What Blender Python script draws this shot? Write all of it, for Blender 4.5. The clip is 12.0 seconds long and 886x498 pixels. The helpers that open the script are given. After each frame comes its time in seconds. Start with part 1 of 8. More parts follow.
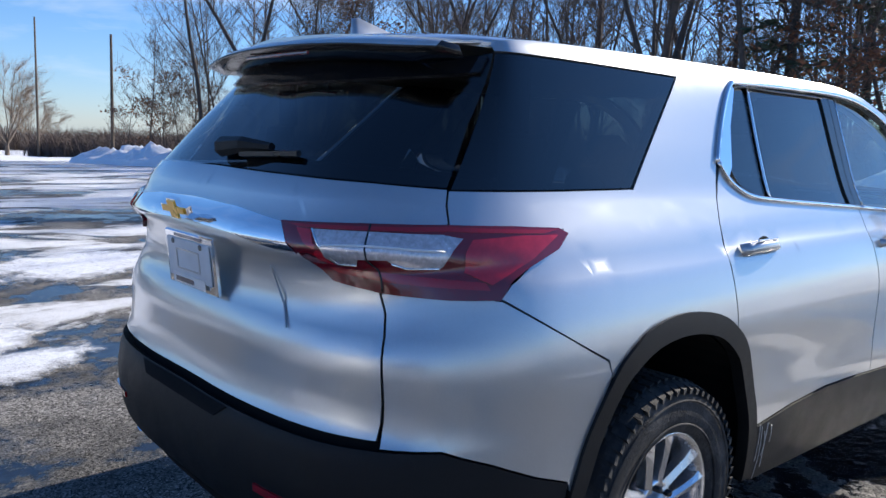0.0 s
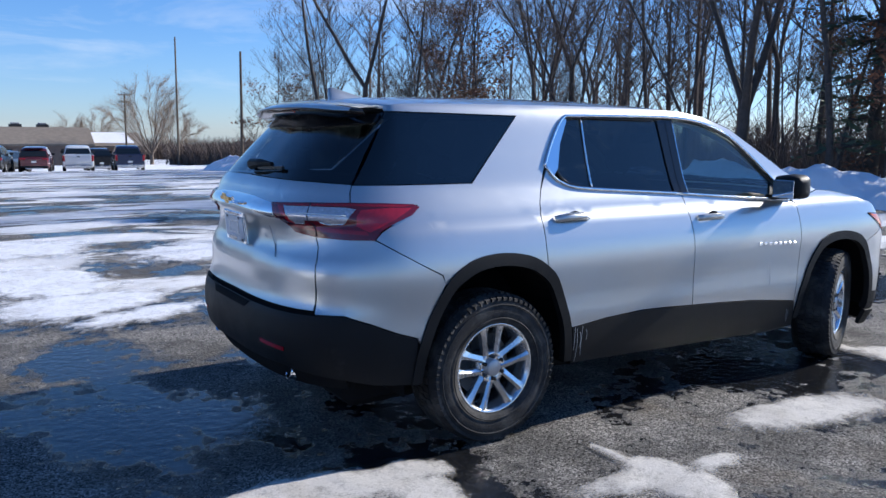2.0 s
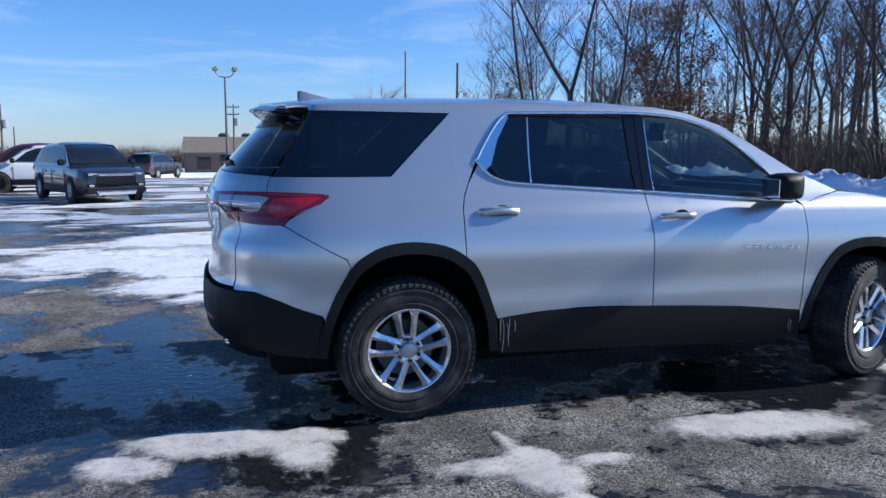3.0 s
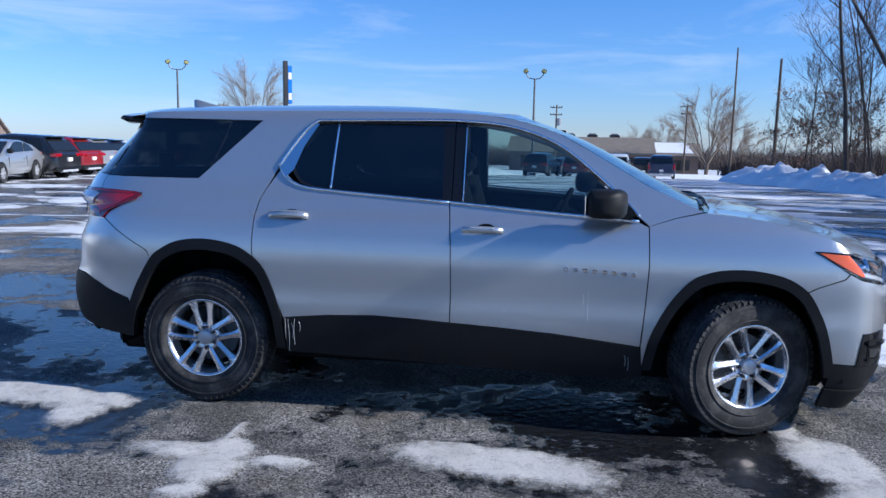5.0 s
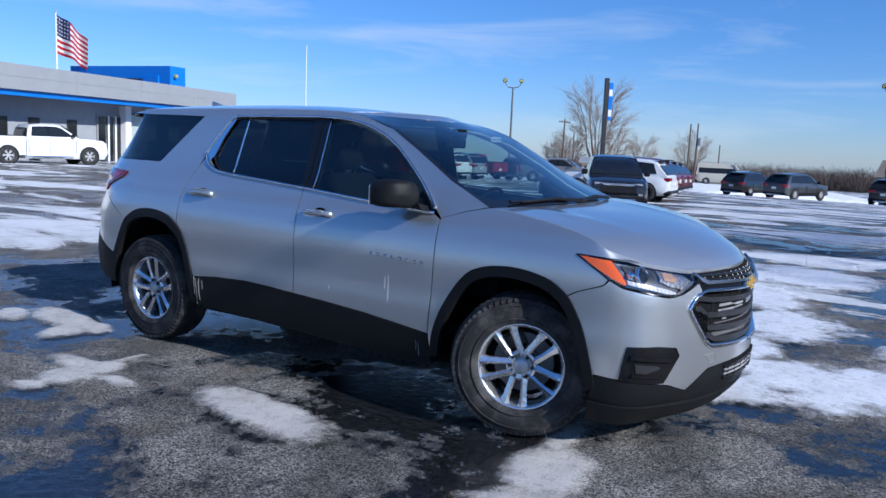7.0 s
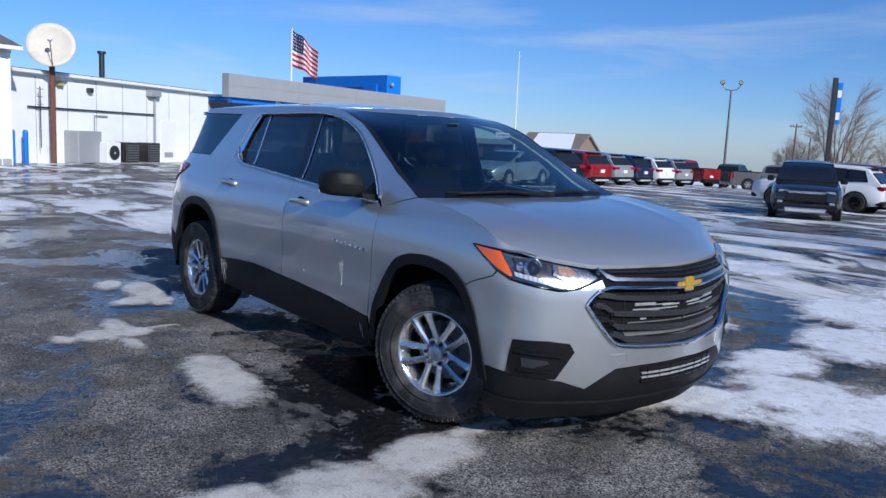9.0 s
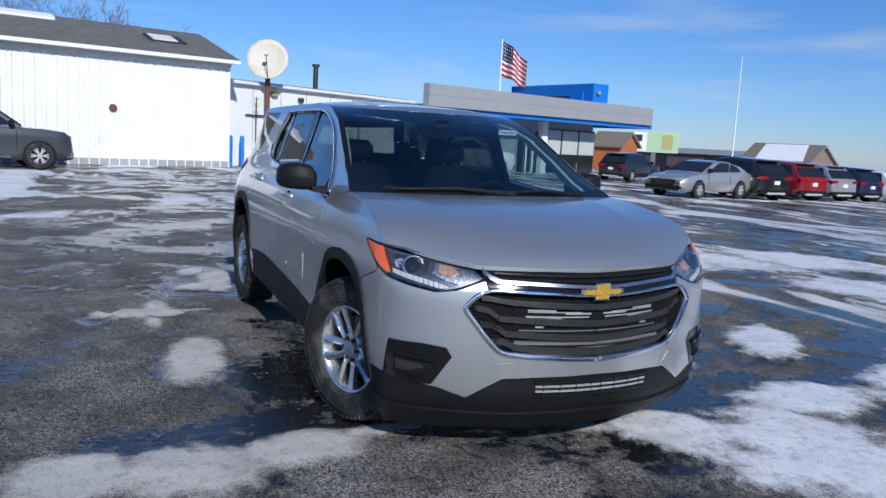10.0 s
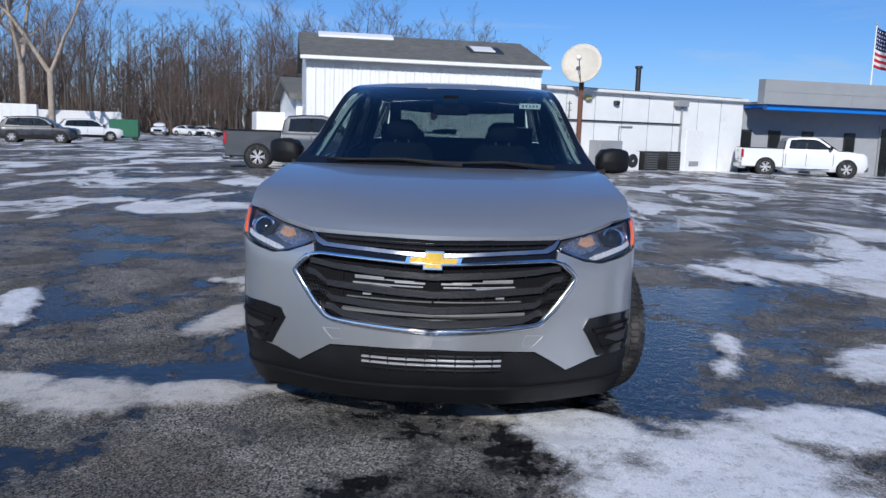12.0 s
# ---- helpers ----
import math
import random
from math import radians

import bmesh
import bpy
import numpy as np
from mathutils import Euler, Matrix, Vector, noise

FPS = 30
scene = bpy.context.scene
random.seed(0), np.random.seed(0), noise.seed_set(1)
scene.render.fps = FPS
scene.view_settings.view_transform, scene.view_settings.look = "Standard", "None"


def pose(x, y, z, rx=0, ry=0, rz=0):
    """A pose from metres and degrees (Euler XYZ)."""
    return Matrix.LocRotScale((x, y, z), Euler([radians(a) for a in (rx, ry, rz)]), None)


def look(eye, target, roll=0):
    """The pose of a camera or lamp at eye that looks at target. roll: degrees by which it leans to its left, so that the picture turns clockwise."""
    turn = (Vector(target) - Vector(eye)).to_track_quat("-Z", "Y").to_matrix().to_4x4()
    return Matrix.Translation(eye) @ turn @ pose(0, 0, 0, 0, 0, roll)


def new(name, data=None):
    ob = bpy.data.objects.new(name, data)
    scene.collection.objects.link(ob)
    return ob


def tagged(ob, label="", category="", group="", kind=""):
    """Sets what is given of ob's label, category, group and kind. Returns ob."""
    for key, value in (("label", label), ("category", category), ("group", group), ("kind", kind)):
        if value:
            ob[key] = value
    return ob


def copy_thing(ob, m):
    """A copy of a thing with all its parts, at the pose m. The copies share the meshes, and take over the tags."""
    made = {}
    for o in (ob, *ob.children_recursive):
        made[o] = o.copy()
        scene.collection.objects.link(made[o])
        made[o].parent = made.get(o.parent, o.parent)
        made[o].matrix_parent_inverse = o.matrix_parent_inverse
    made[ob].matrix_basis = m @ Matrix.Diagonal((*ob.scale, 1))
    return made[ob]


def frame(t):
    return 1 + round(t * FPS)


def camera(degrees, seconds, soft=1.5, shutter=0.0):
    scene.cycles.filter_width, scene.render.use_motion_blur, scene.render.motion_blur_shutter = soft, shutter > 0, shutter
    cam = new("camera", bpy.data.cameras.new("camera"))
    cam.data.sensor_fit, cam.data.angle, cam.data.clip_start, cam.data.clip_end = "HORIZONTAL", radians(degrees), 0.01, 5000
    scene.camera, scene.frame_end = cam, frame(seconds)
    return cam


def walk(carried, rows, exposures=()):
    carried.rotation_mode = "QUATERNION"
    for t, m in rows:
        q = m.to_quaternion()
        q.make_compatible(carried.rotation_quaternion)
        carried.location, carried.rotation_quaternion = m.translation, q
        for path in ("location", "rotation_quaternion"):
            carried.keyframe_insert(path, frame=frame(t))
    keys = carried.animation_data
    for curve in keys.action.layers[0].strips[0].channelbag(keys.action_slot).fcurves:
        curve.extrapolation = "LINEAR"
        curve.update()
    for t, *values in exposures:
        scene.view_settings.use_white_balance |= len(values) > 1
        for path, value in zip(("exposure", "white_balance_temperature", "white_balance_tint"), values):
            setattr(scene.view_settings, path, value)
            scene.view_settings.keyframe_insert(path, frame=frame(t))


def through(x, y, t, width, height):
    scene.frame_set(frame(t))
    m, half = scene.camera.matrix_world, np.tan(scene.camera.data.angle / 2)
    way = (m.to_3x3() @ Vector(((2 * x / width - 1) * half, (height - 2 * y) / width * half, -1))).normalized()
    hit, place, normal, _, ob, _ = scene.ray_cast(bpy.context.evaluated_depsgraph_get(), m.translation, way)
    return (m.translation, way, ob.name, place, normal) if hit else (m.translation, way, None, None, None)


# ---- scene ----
cam = camera(58.8, 12.0)
PATH = [
    (0, (-1.976, -2.142, 1.468), (-0.651, -0.671, 1.182), 2.1),
    (0.5, (-2.266, -2.697, 1.522), (-0.908, -1.254, 1.251), 1.6),
    (1, (-2.555, -3.179, 1.531), (-1.198, -1.738, 1.245), 1.4),
    (1.5, (-2.613, -3.658, 1.565), (-1.333, -2.15, 1.27), 1.1),
    (2, (-2.37, -4.082, 1.582), (-1.287, -2.426, 1.292), 0.6),
    (2.5, (-1.897, -4.524, 1.605), (-1.027, -2.746, 1.316), 0.7),
    (2.7, (-1.53, -4.751, 1.528), (-0.795, -2.91, 1.263), 0.4),
    (4.3, (0.828, -5.311, 1.587), (0.893, -3.338, 1.267), 0.2),
    (4.5, (1.162, -5.314, 1.598), (1.125, -3.339, 1.288), 0.3),
    (5, (2.031, -5.286, 1.605), (1.758, -3.325, 1.322), 1.0),
    (5.5, (2.909, -5.197, 1.592), (2.42, -3.278, 1.312), 0.9),
    (6, (3.73, -5.039, 1.592), (3.03, -3.187, 1.31), 0.4),
    (6.5, (4.447, -4.831, 1.581), (3.542, -3.07, 1.298), 1.5),
    (7, (5.011, -4.605, 1.557), (3.918, -2.951, 1.292), 2.5),
    (7.5, (5.388, -4.37, 1.571), (4.18, -2.798, 1.303), 1.9),
    (7.7, (5.488, -4.318, 1.585), (4.25, -2.772, 1.309), 1.6),
    (9.3, (6.558, -3.275, 1.546), (4.956, -2.11, 1.271), 3.1),
    (9.5, (6.723, -2.98, 1.561), (5.056, -1.911, 1.284), 3.3),
    (10, (7.066, -2.202, 1.54), (5.262, -1.385, 1.262), 3.1),
    (10.5, (7.255, -1.425, 1.47), (5.343, -0.914, 1.182), 2.3),
    (11, (7.338, -0.772, 1.403), (5.378, -0.492, 1.12), 2.4),
    (11.5, (7.414, -0.264, 1.403), (5.435, -0.178, 1.126), 2.4),
    (12, (7.431, 0.145, 1.424), (5.454, 0.083, 1.127), 1.8),
]
walk(cam, [(t, look(eye, target, roll)) for t, eye, target, roll in PATH], exposures=[(0.0, 0.70, 6850, 10), (1.5, 0.6, 6550, 10), (2.5, 0.52, 6250, 10), (4.5, 0.48, 5850, 10), (5.5, 0.4, 5800, 10), (7.0, 0.22, 5800, 10), (9.5, -0.05, 6050, 10), (12.0, -0.15, 6150, 10)])
SKY_STRENGTH, SUN_STRENGTH = 0.085, 4.6


# ---------------------------------------------------------------- light
SUN_EL, SUN_AZ = 30.0, -6.0
world = bpy.data.worlds.new("sky")
scene.world = world
world.use_nodes = True


def node(tree, kind, at=None, **values):
    """A node with its inputs set; a value that is a socket is linked."""
    n = tree.nodes.new(kind)
    for key, value in (at or {}).items():
        if key == "operation":
            n.operation = value
        elif key == "blend_type":
            n.blend_type = value
        elif key == "sky_type":
            n.sky_type = value
        elif key == "data_type":
            n.data_type = value
        elif key == "feature":
            n.feature = value
    for key, value in values.items():
        socket = n.inputs[int(key[1:])] if key[0] == "_" and key[1:].isdigit() else n.inputs[key.replace("_", " ")]
        if isinstance(value, bpy.types.NodeSocket):
            tree.links.new(value, socket)
        else:
            socket.default_value = value
    return n


def ramp(tree, value, *stops):
    n = tree.nodes.new("ShaderNodeValToRGB")
    tree.links.new(value, n.inputs[0])
    els = n.color_ramp.elements
    while len(els) < len(stops):
        els.new(0.5)
    for e, (p, c) in zip(els, stops):
        e.position = p
        e.color = (c, c, c, 1) if isinstance(c, (int, float)) else (*c, 1)
    return n.outputs[0]


def mixed(tree, factor, a, b):
    n = tree.nodes.new("ShaderNodeMix")
    n.data_type = "RGBA"
    for i, v in ((0, factor), (6, a), (7, b)):
        if isinstance(v, bpy.types.NodeSocket):
            tree.links.new(v, n.inputs[i])
        elif i == 0:
            n.inputs[0].default_value = v
        else:
            n.inputs[i].default_value = (*v, 1) if len(v) == 3 else v
    return n.outputs[2]


def calc(tree, op, a, b=0.0):
    n = tree.nodes.new("ShaderNodeMath")
    n.operation = op
    for i, v in ((0, a), (1, b)):
        if isinstance(v, bpy.types.NodeSocket):
            tree.links.new(v, n.inputs[i])
        else:
            n.inputs[i].default_value = v
    return n.outputs[0]


wt = world.node_tree
sky = wt.nodes.new("ShaderNodeTexSky")
sky.sky_type, sky.sun_disc = "NISHITA", False
sky.sun_elevation, sky.sun_rotation = radians(SUN_EL), radians(90 - SUN_AZ)
sky.air_density, sky.dust_density, sky.ozone_density, sky.altitude = 1.0, 0.1, 3.5, 200
coord = wt.nodes.new("ShaderNodeTexCoord")
stretch = node(wt, "ShaderNodeMapping", Vector=coord.outputs["Generated"], Scale=(1.0, 1.0, 7.0))
wisps = node(wt, "ShaderNodeTexNoise", Vector=stretch.outputs[0], Scale=2.6, Detail=7.0, Roughness=0.6, Distortion=0.4)
height = node(wt, "ShaderNodeSeparateXYZ", Vector=coord.outputs["Generated"]).outputs[2]
veil = calc(wt, "MULTIPLY", ramp(wt, wisps.outputs[0], (0.50, 0.0), (0.74, 0.45)), ramp(wt, height, (0.0, 0.5), (0.1, 1.0), (0.3, 0.25), (0.5, 0.0)))
deep = wt.nodes.new("ShaderNodeMix")
deep.data_type, deep.blend_type = "RGBA", "MULTIPLY"
deep.inputs[0].default_value = 1.0
wt.links.new(sky.outputs[0], deep.inputs[6])
wt.links.new(ramp(wt, height, (0.0, (0.70, 0.88, 1.32)), (0.12, (0.60, 0.87, 1.30)), (0.25, (0.55, 0.90, 1.34)), (0.6, (0.54, 0.92, 1.36))), deep.inputs[7])
sky_colour = mixed(wt, veil, deep.outputs[2], (7.5, 8.0, 8.6))
back = wt.nodes["Background"]
wt.links.new(sky_colour, back.inputs[0])
back.inputs[1].default_value = SKY_STRENGTH

lamp = bpy.data.lights.new("sun", "SUN")
lamp.energy, lamp.angle, lamp.color = SUN_STRENGTH, radians(0.53), (1.0, 0.95, 0.88)
el, az = radians(SUN_EL), radians(SUN_AZ)
new("sun", lamp).matrix_basis = look((60 * math.cos(el) * math.cos(az), 60 * math.cos(el) * math.sin(az), 60 * math.sin(el)), (0, 0, 0))


# ---------------------------------------------------------------- materials
def shader(name, rough=0.5, metal=0.0, **more):
    m = bpy.data.materials.new(name)
    m.use_nodes = True
    b = m.node_tree.nodes["Principled BSDF"]
    b.inputs["Roughness"].default_value, b.inputs["Metallic"].default_value = rough, metal
    for key, value in more.items():
        b.inputs[key.replace("_", " ")].default_value = value
    return m, m.node_tree, b


def plain(name, colour, rough=0.5, metal=0.0, vary=0.12, scale=6.0, bump=0.0, bump_scale=60.0, dirt=None, dirt_scale=1.5, dirt_from=0.55, **more):
    """A surface with coarse and fine variation of its colour, some grain and, if asked, blotches of dirt."""
    m, t, b = shader(name, rough, metal, **more)
    pos = t.nodes.new("ShaderNodeTexCoord").outputs["Object"]
    n = node(t, "ShaderNodeTexNoise", Vector=pos, Scale=scale, Detail=6.0, Roughness=0.65).outputs[0]
    lo, hi = [c * (1 - vary) for c in colour], [min(1, c * (1 + vary)) for c in colour]
    col = mixed(t, ramp(t, n, (0.3, 0.0), (0.7, 1.0)), lo, hi)
    if dirt:
        d = node(t, "ShaderNodeTexNoise", Vector=pos, Scale=dirt_scale, Detail=8.0, Roughness=0.7).outputs[0]
        col = mixed(t, ramp(t, d, (dirt_from, 0.0), (dirt_from + 0.18, 0.85)), col, dirt)
    t.links.new(col, b.inputs["Base Color"])
    t.links.new(ramp(t, n, (0.3, max(0, rough - 0.06)), (0.7, min(1, rough + 0.08))), b.inputs["Roughness"])
    if bump:
        f = node(t, "ShaderNodeTexNoise", Vector=pos, Scale=bump_scale, Detail=4.0).outputs[0]
        t.links.new(node(t, "ShaderNodeBump", Strength=bump, Distance=0.02, Height=f).outputs[0], b.inputs["Normal"])
    return m


def glass(name, tint, rough=0.0, through=0.6):
    """Thin window glass: it mirrors by its angle and lets tinted light through."""
    m = bpy.data.materials.new(name)
    m.use_nodes = True
    t = m.node_tree
    t.nodes.remove(t.nodes["Principled BSDF"])
    clear = node(t, "ShaderNodeBsdfTransparent", Color=(*[c * through for c in tint], 1))
    shine = node(t, "ShaderNodeBsdfGlossy", Color=(1, 1, 1, 1), Roughness=rough)
    facing = node(t, "ShaderNodeLayerWeight", Blend=0.5).outputs[1]
    gloss = calc(t, "ADD", calc(t, "MULTIPLY", calc(t, "POWER", facing, 4.2), 0.92), 0.07)
    mx = node(t, "ShaderNodeMixShader", _0=gloss, _1=clear.outputs[0], _2=shine.outputs[0])
    t.links.new(mx.outputs[0], t.nodes["Material Output"].inputs[0])
    return m


def car_paint(name, colour, metal=0.55, rough=0.32, flake=True, coat=1.0):
    m, t, b = shader(name, rough, metal)
    pos = t.nodes.new("ShaderNodeTexCoord").outputs["Object"]
    f = node(t, "ShaderNodeTexNoise", Vector=pos, Scale=900.0, Detail=1.0).outputs[0]
    d = node(t, "ShaderNodeTexNoise", Vector=pos, Scale=2.2, Detail=8.0, Roughness=0.7).outputs[0]
    col = mixed(t, ramp(t, f, (0.35, 0.0), (0.65, 1.0)), [c * 0.9 for c in colour], [min(1, c * 1.08) for c in colour])
    low = node(t, "ShaderNodeSeparateXYZ", Vector=pos).outputs[2]
    film = calc(t, "MULTIPLY", ramp(t, d, (0.42, 0.0), (0.75, 0.22)), ramp(t, low, (0.45, 1.0), (0.8, 0.12)))
    col = mixed(t, film, col, (0.33, 0.32, 0.31))
    speck = node(t, "ShaderNodeTexNoise", Vector=pos, Scale=130.0, Detail=3.0, Roughness=0.8).outputs[0]
    col = mixed(t, calc(t, "MULTIPLY", ramp(t, speck, (0.62, 0.0), (0.74, 0.3)), ramp(t, low, (0.45, 1.0), (0.75, 0.0))), col, (0.5, 0.5, 0.5))
    t.links.new(col, b.inputs["Base Color"])
    b.inputs["Coat Weight"].default_value, b.inputs["Coat Roughness"].default_value = coat, 0.03
    t.links.new(calc(t, "ADD", calc(t, "MULTIPLY", film, 0.25), rough), b.inputs["Roughness"])
    return m


def asphalt():
    """Wet and drying asphalt: pale gritty aggregate where it is dry, near-black mirror where it is wet, and drifts of thin packed snow."""
    m, t, b = shader("wet_asphalt", 0.5)
    pos = t.nodes.new("ShaderNodeNewGeometry").outputs["Position"]
    flat = node(t, "ShaderNodeMapping", Vector=pos, Scale=(1, 1, 0)).outputs[0]

    def shifted(x, y):
        return node(t, "ShaderNodeMapping", Vector=flat, Location=(x, y, 0)).outputs[0]

    broad = node(t, "ShaderNodeTexNoise", Vector=shifted(7, 3), Scale=0.75, Detail=9.0, Roughness=0.62, Distortion=0.5).outputs[0]
    fray = node(t, "ShaderNodeTexNoise", Vector=flat, Scale=7.0, Detail=9.0, Roughness=0.72).outputs[0]
    mid = calc(t, "ADD", calc(t, "MULTIPLY", broad, 0.70), calc(t, "MULTIPLY", fray, 0.30))
    grain = node(t, "ShaderNodeTexNoise", Vector=flat, Scale=60.0, Detail=6.0, Roughness=0.85).outputs[0]
    cell = node(t, "ShaderNodeTexVoronoi", Vector=flat, Scale=135.0)
    stone, chip = cell.outputs[0], node(t, "ShaderNodeSeparateColor", Color=cell.outputs[1]).outputs[0]
    big_chip = node(t, "ShaderNodeSeparateColor", Color=node(t, "ShaderNodeTexVoronoi", Vector=flat, Scale=75.0).outputs[1]).outputs[1]
    wet = ramp(t, mid, (0.475, 1.0), (0.525, 0.0))
    # dry aggregate: most chips dark, a few pale, brightened to paint in sun glints
    dry = mixed(t, ramp(t, chip, (0.15, 0.0), (0.55, 0.30), (0.85, 0.62), (0.97, 1.0)), (0.036, 0.035, 0.034), (0.56, 0.53, 0.49))
    dry = mixed(t, ramp(t, big_chip, (0.80, 0.0), (0.90, 0.55)), dry, (0.34, 0.32, 0.29))
    dusty = node(t, "ShaderNodeTexNoise", Vector=shifted(-5, 12), Scale=1.6, Detail=9.0, Roughness=0.7).outputs[0]
    dry = mixed(t, ramp(t, dusty, (0.42, 0.6), (0.58, 0.0)), dry, mixed(t, chip, (0.012, 0.012, 0.012), (0.07, 0.068, 0.064)))
    brown = node(t, "ShaderNodeTexNoise", Vector=shifted(2, 9), Scale=0.9, Detail=8.0, Roughness=0.65).outputs[0]
    dry = mixed(t, ramp(t, brown, (0.55, 0.0), (0.68, 0.45)), dry, mixed(t, chip, (0.06, 0.05, 0.035), (0.26, 0.21, 0.155)))
    dark = mixed(t, ramp(t, chip, (0.5, 0.0), (0.95, 1.0)), (0.005, 0.006, 0.008), (0.030, 0.030, 0.031))
    col = mixed(t, wet, dry, dark)
    # packed snow, in streaks that run along the rows of the lot
    run = node(t, "ShaderNodeMapping", Vector=flat, Rotation=(0, 0, 0.12), Scale=(0.30, 0.62, 0)).outputs[0]
    drift = node(t, "ShaderNodeTexNoise", Vector=run, Scale=0.8, Detail=14.0, Roughness=0.64, Distortion=0.7).outputs[0]
    xyz = node(t, "ShaderNodeSeparateXYZ", Vector=pos)
    dx, dy = calc(t, "SUBTRACT", xyz.outputs[0], 1.5), calc(t, "ADD", xyz.outputs[1], 1.5)
    away = calc(t, "SQRT", calc(t, "ADD", calc(t, "MULTIPLY", calc(t, "MULTIPLY", dx, dx), 0.6), calc(t, "MULTIPLY", dy, dy)))
    near = ramp(t, calc(t, "DIVIDE", away, 60.0), (0.055, 0.0), (0.105, 0.24), (0.6, 0.27))
    east = ramp(t, calc(t, "ADD", calc(t, "DIVIDE", xyz.outputs[0], 60.0), 0.5), (0.1, 0.0), (0.42, 0.02), (0.58, 0.06))
    amount = calc(t, "ADD", calc(t, "ADD", drift, calc(t, "SUBTRACT", near, 0.24)), east)
    amount = calc(t, "ADD", amount, calc(t, "MULTIPLY", calc(t, "SUBTRACT", calc(t, "ADD", calc(t, "MULTIPLY", grain, 0.5), calc(t, "MULTIPLY", fray, 0.5)), 0.5), 0.16))
    snow = ramp(t, amount, (0.535, 0.0), (0.56, 0.75), (0.60, 1.0))
    snow = calc(t, "MULTIPLY", snow, ramp(t, mid, (0.3, 0.65), (0.52, 1.0)))
    white = mixed(t, ramp(t, grain, (0.3, 0.0), (0.6, 1.0)), (0.62, 0.64, 0.68), (0.9, 0.91, 0.93))
    t.links.new(mixed(t, snow, col, white), b.inputs["Base Color"])
    bare = calc(t, "SUBTRACT", 1.0, snow)
    slick = calc(t, "MULTIPLY", wet, bare)
    t.links.new(ramp(t, slick, (0.0, 0.88), (1.0, 0.13)), b.inputs["Roughness"])
    t.links.new(ramp(t, slick, (0.0, 0.12), (1.0, 0.42)), b.inputs["Specular IOR Level"])
    rough_part = calc(t, "SUBTRACT", 1.0, calc(t, "MULTIPLY", slick, 0.93))
    relief = calc(t, "MULTIPLY", calc(t, "ADD", calc(t, "MULTIPLY", stone, 0.25), calc(t, "MULTIPLY", grain, 1.5)), rough_part)
    relief = calc(t, "ADD", relief, calc(t, "MULTIPLY", snow, calc(t, "ADD", calc(t, "MULTIPLY", grain, 1.5), 2.0)))
    ripple = node(t, "ShaderNodeTexNoise", Vector=flat, Scale=16.0, Detail=4.0).outputs[0]
    relief = calc(t, "ADD", relief, calc(t, "MULTIPLY", ripple, 0.55))
    t.links.new(node(t, "ShaderNodeBump", Strength=0.7, Distance=0.012, Height=relief).outputs[0], b.inputs["Normal"])
    return m


def snow_material(name, clean=0.86, grit=0.25, colour=(0.88, 0.9, 0.94), film=False, cap=0.95):
    m, t, b = shader(name, 0.65, Subsurface_Weight=0.0)
    pos = t.nodes.new("ShaderNodeNewGeometry").outputs["Position"]
    a = node(t, "ShaderNodeTexNoise", Vector=pos, Scale=2.4, Detail=9.0, Roughness=0.7).outputs[0]
    f = node(t, "ShaderNodeTexNoise", Vector=pos, Scale=85.0, Detail=7.0, Roughness=0.8).outputs[0]
    col = mixed(t, ramp(t, f, (0.34, 0.0), (0.6, 1.0)), [c * 0.72 for c in colour], colour)
    col = mixed(t, ramp(t, a, (0.5, 0.0), (0.75, grit)), col, (0.36, 0.33, 0.29))
    t.links.new(col, b.inputs["Base Color"])
    t.links.new(node(t, "ShaderNodeBump", Strength=0.4, Distance=0.015, Height=calc(t, "ADD", f, a)).outputs[0], b.inputs["Normal"])
    if film:
        # a broken film: where it is thin the asphalt shows through in specks
        thick = t.nodes.new("ShaderNodeAttribute")
        thick.attribute_name = "cover"
        g = node(t, "ShaderNodeTexNoise", Vector=pos, Scale=14.0, Detail=8.0, Roughness=0.72).outputs[0]
        body = calc(t, "ADD", thick.outputs["Fac"], calc(t, "MULTIPLY", calc(t, "SUBTRACT", calc(t, "ADD", calc(t, "MULTIPLY", g, 0.6), calc(t, "MULTIPLY", f, 0.4)), 0.5), 2.6))
        solid = ramp(t, body, (0.22, 0.0), (0.52, 0.42 * cap), (1.02 + 0.9 * (0.95 - cap), cap))
        clear = node(t, "ShaderNodeBsdfTransparent")
        mx = node(t, "ShaderNodeMixShader", _0=solid, _1=clear.outputs[0], _2=b.outputs[0])
        t.links.new(mx.outputs[0], t.nodes["Material Output"].inputs[0])
    return m


ASPHALT = asphalt()
SNOW = snow_material("packed_snow")
ICE_FILM = snow_material("gritty_ice_film", grit=0.65, colour=(0.74, 0.71, 0.665), film=True, cap=0.82)
SNOW_FILM = snow_material("packed_snow_film", grit=0.45, film=True)
BANK = snow_material("banked_snow", grit=0.2)
BARK = plain("bark", (0.072, 0.06, 0.053), 0.9, vary=0.35, scale=5.0, bump=0.6, bump_scale=30)
TWIG = plain("twig", (0.115, 0.085, 0.07), 0.9, vary=0.3, scale=2.0)
PALE_TWIG = plain("pale_twig", (0.30, 0.225, 0.165), 0.9, vary=0.3, scale=2.0)
WILLOW_BARK = plain("grey_willow_bark", (0.16, 0.125, 0.10), 0.9, vary=0.3, scale=3.0)
PALE_BARK = plain("pale_bark", (0.34, 0.28, 0.22), 0.9, vary=0.3, scale=4.0, bump=0.4, bump_scale=20)
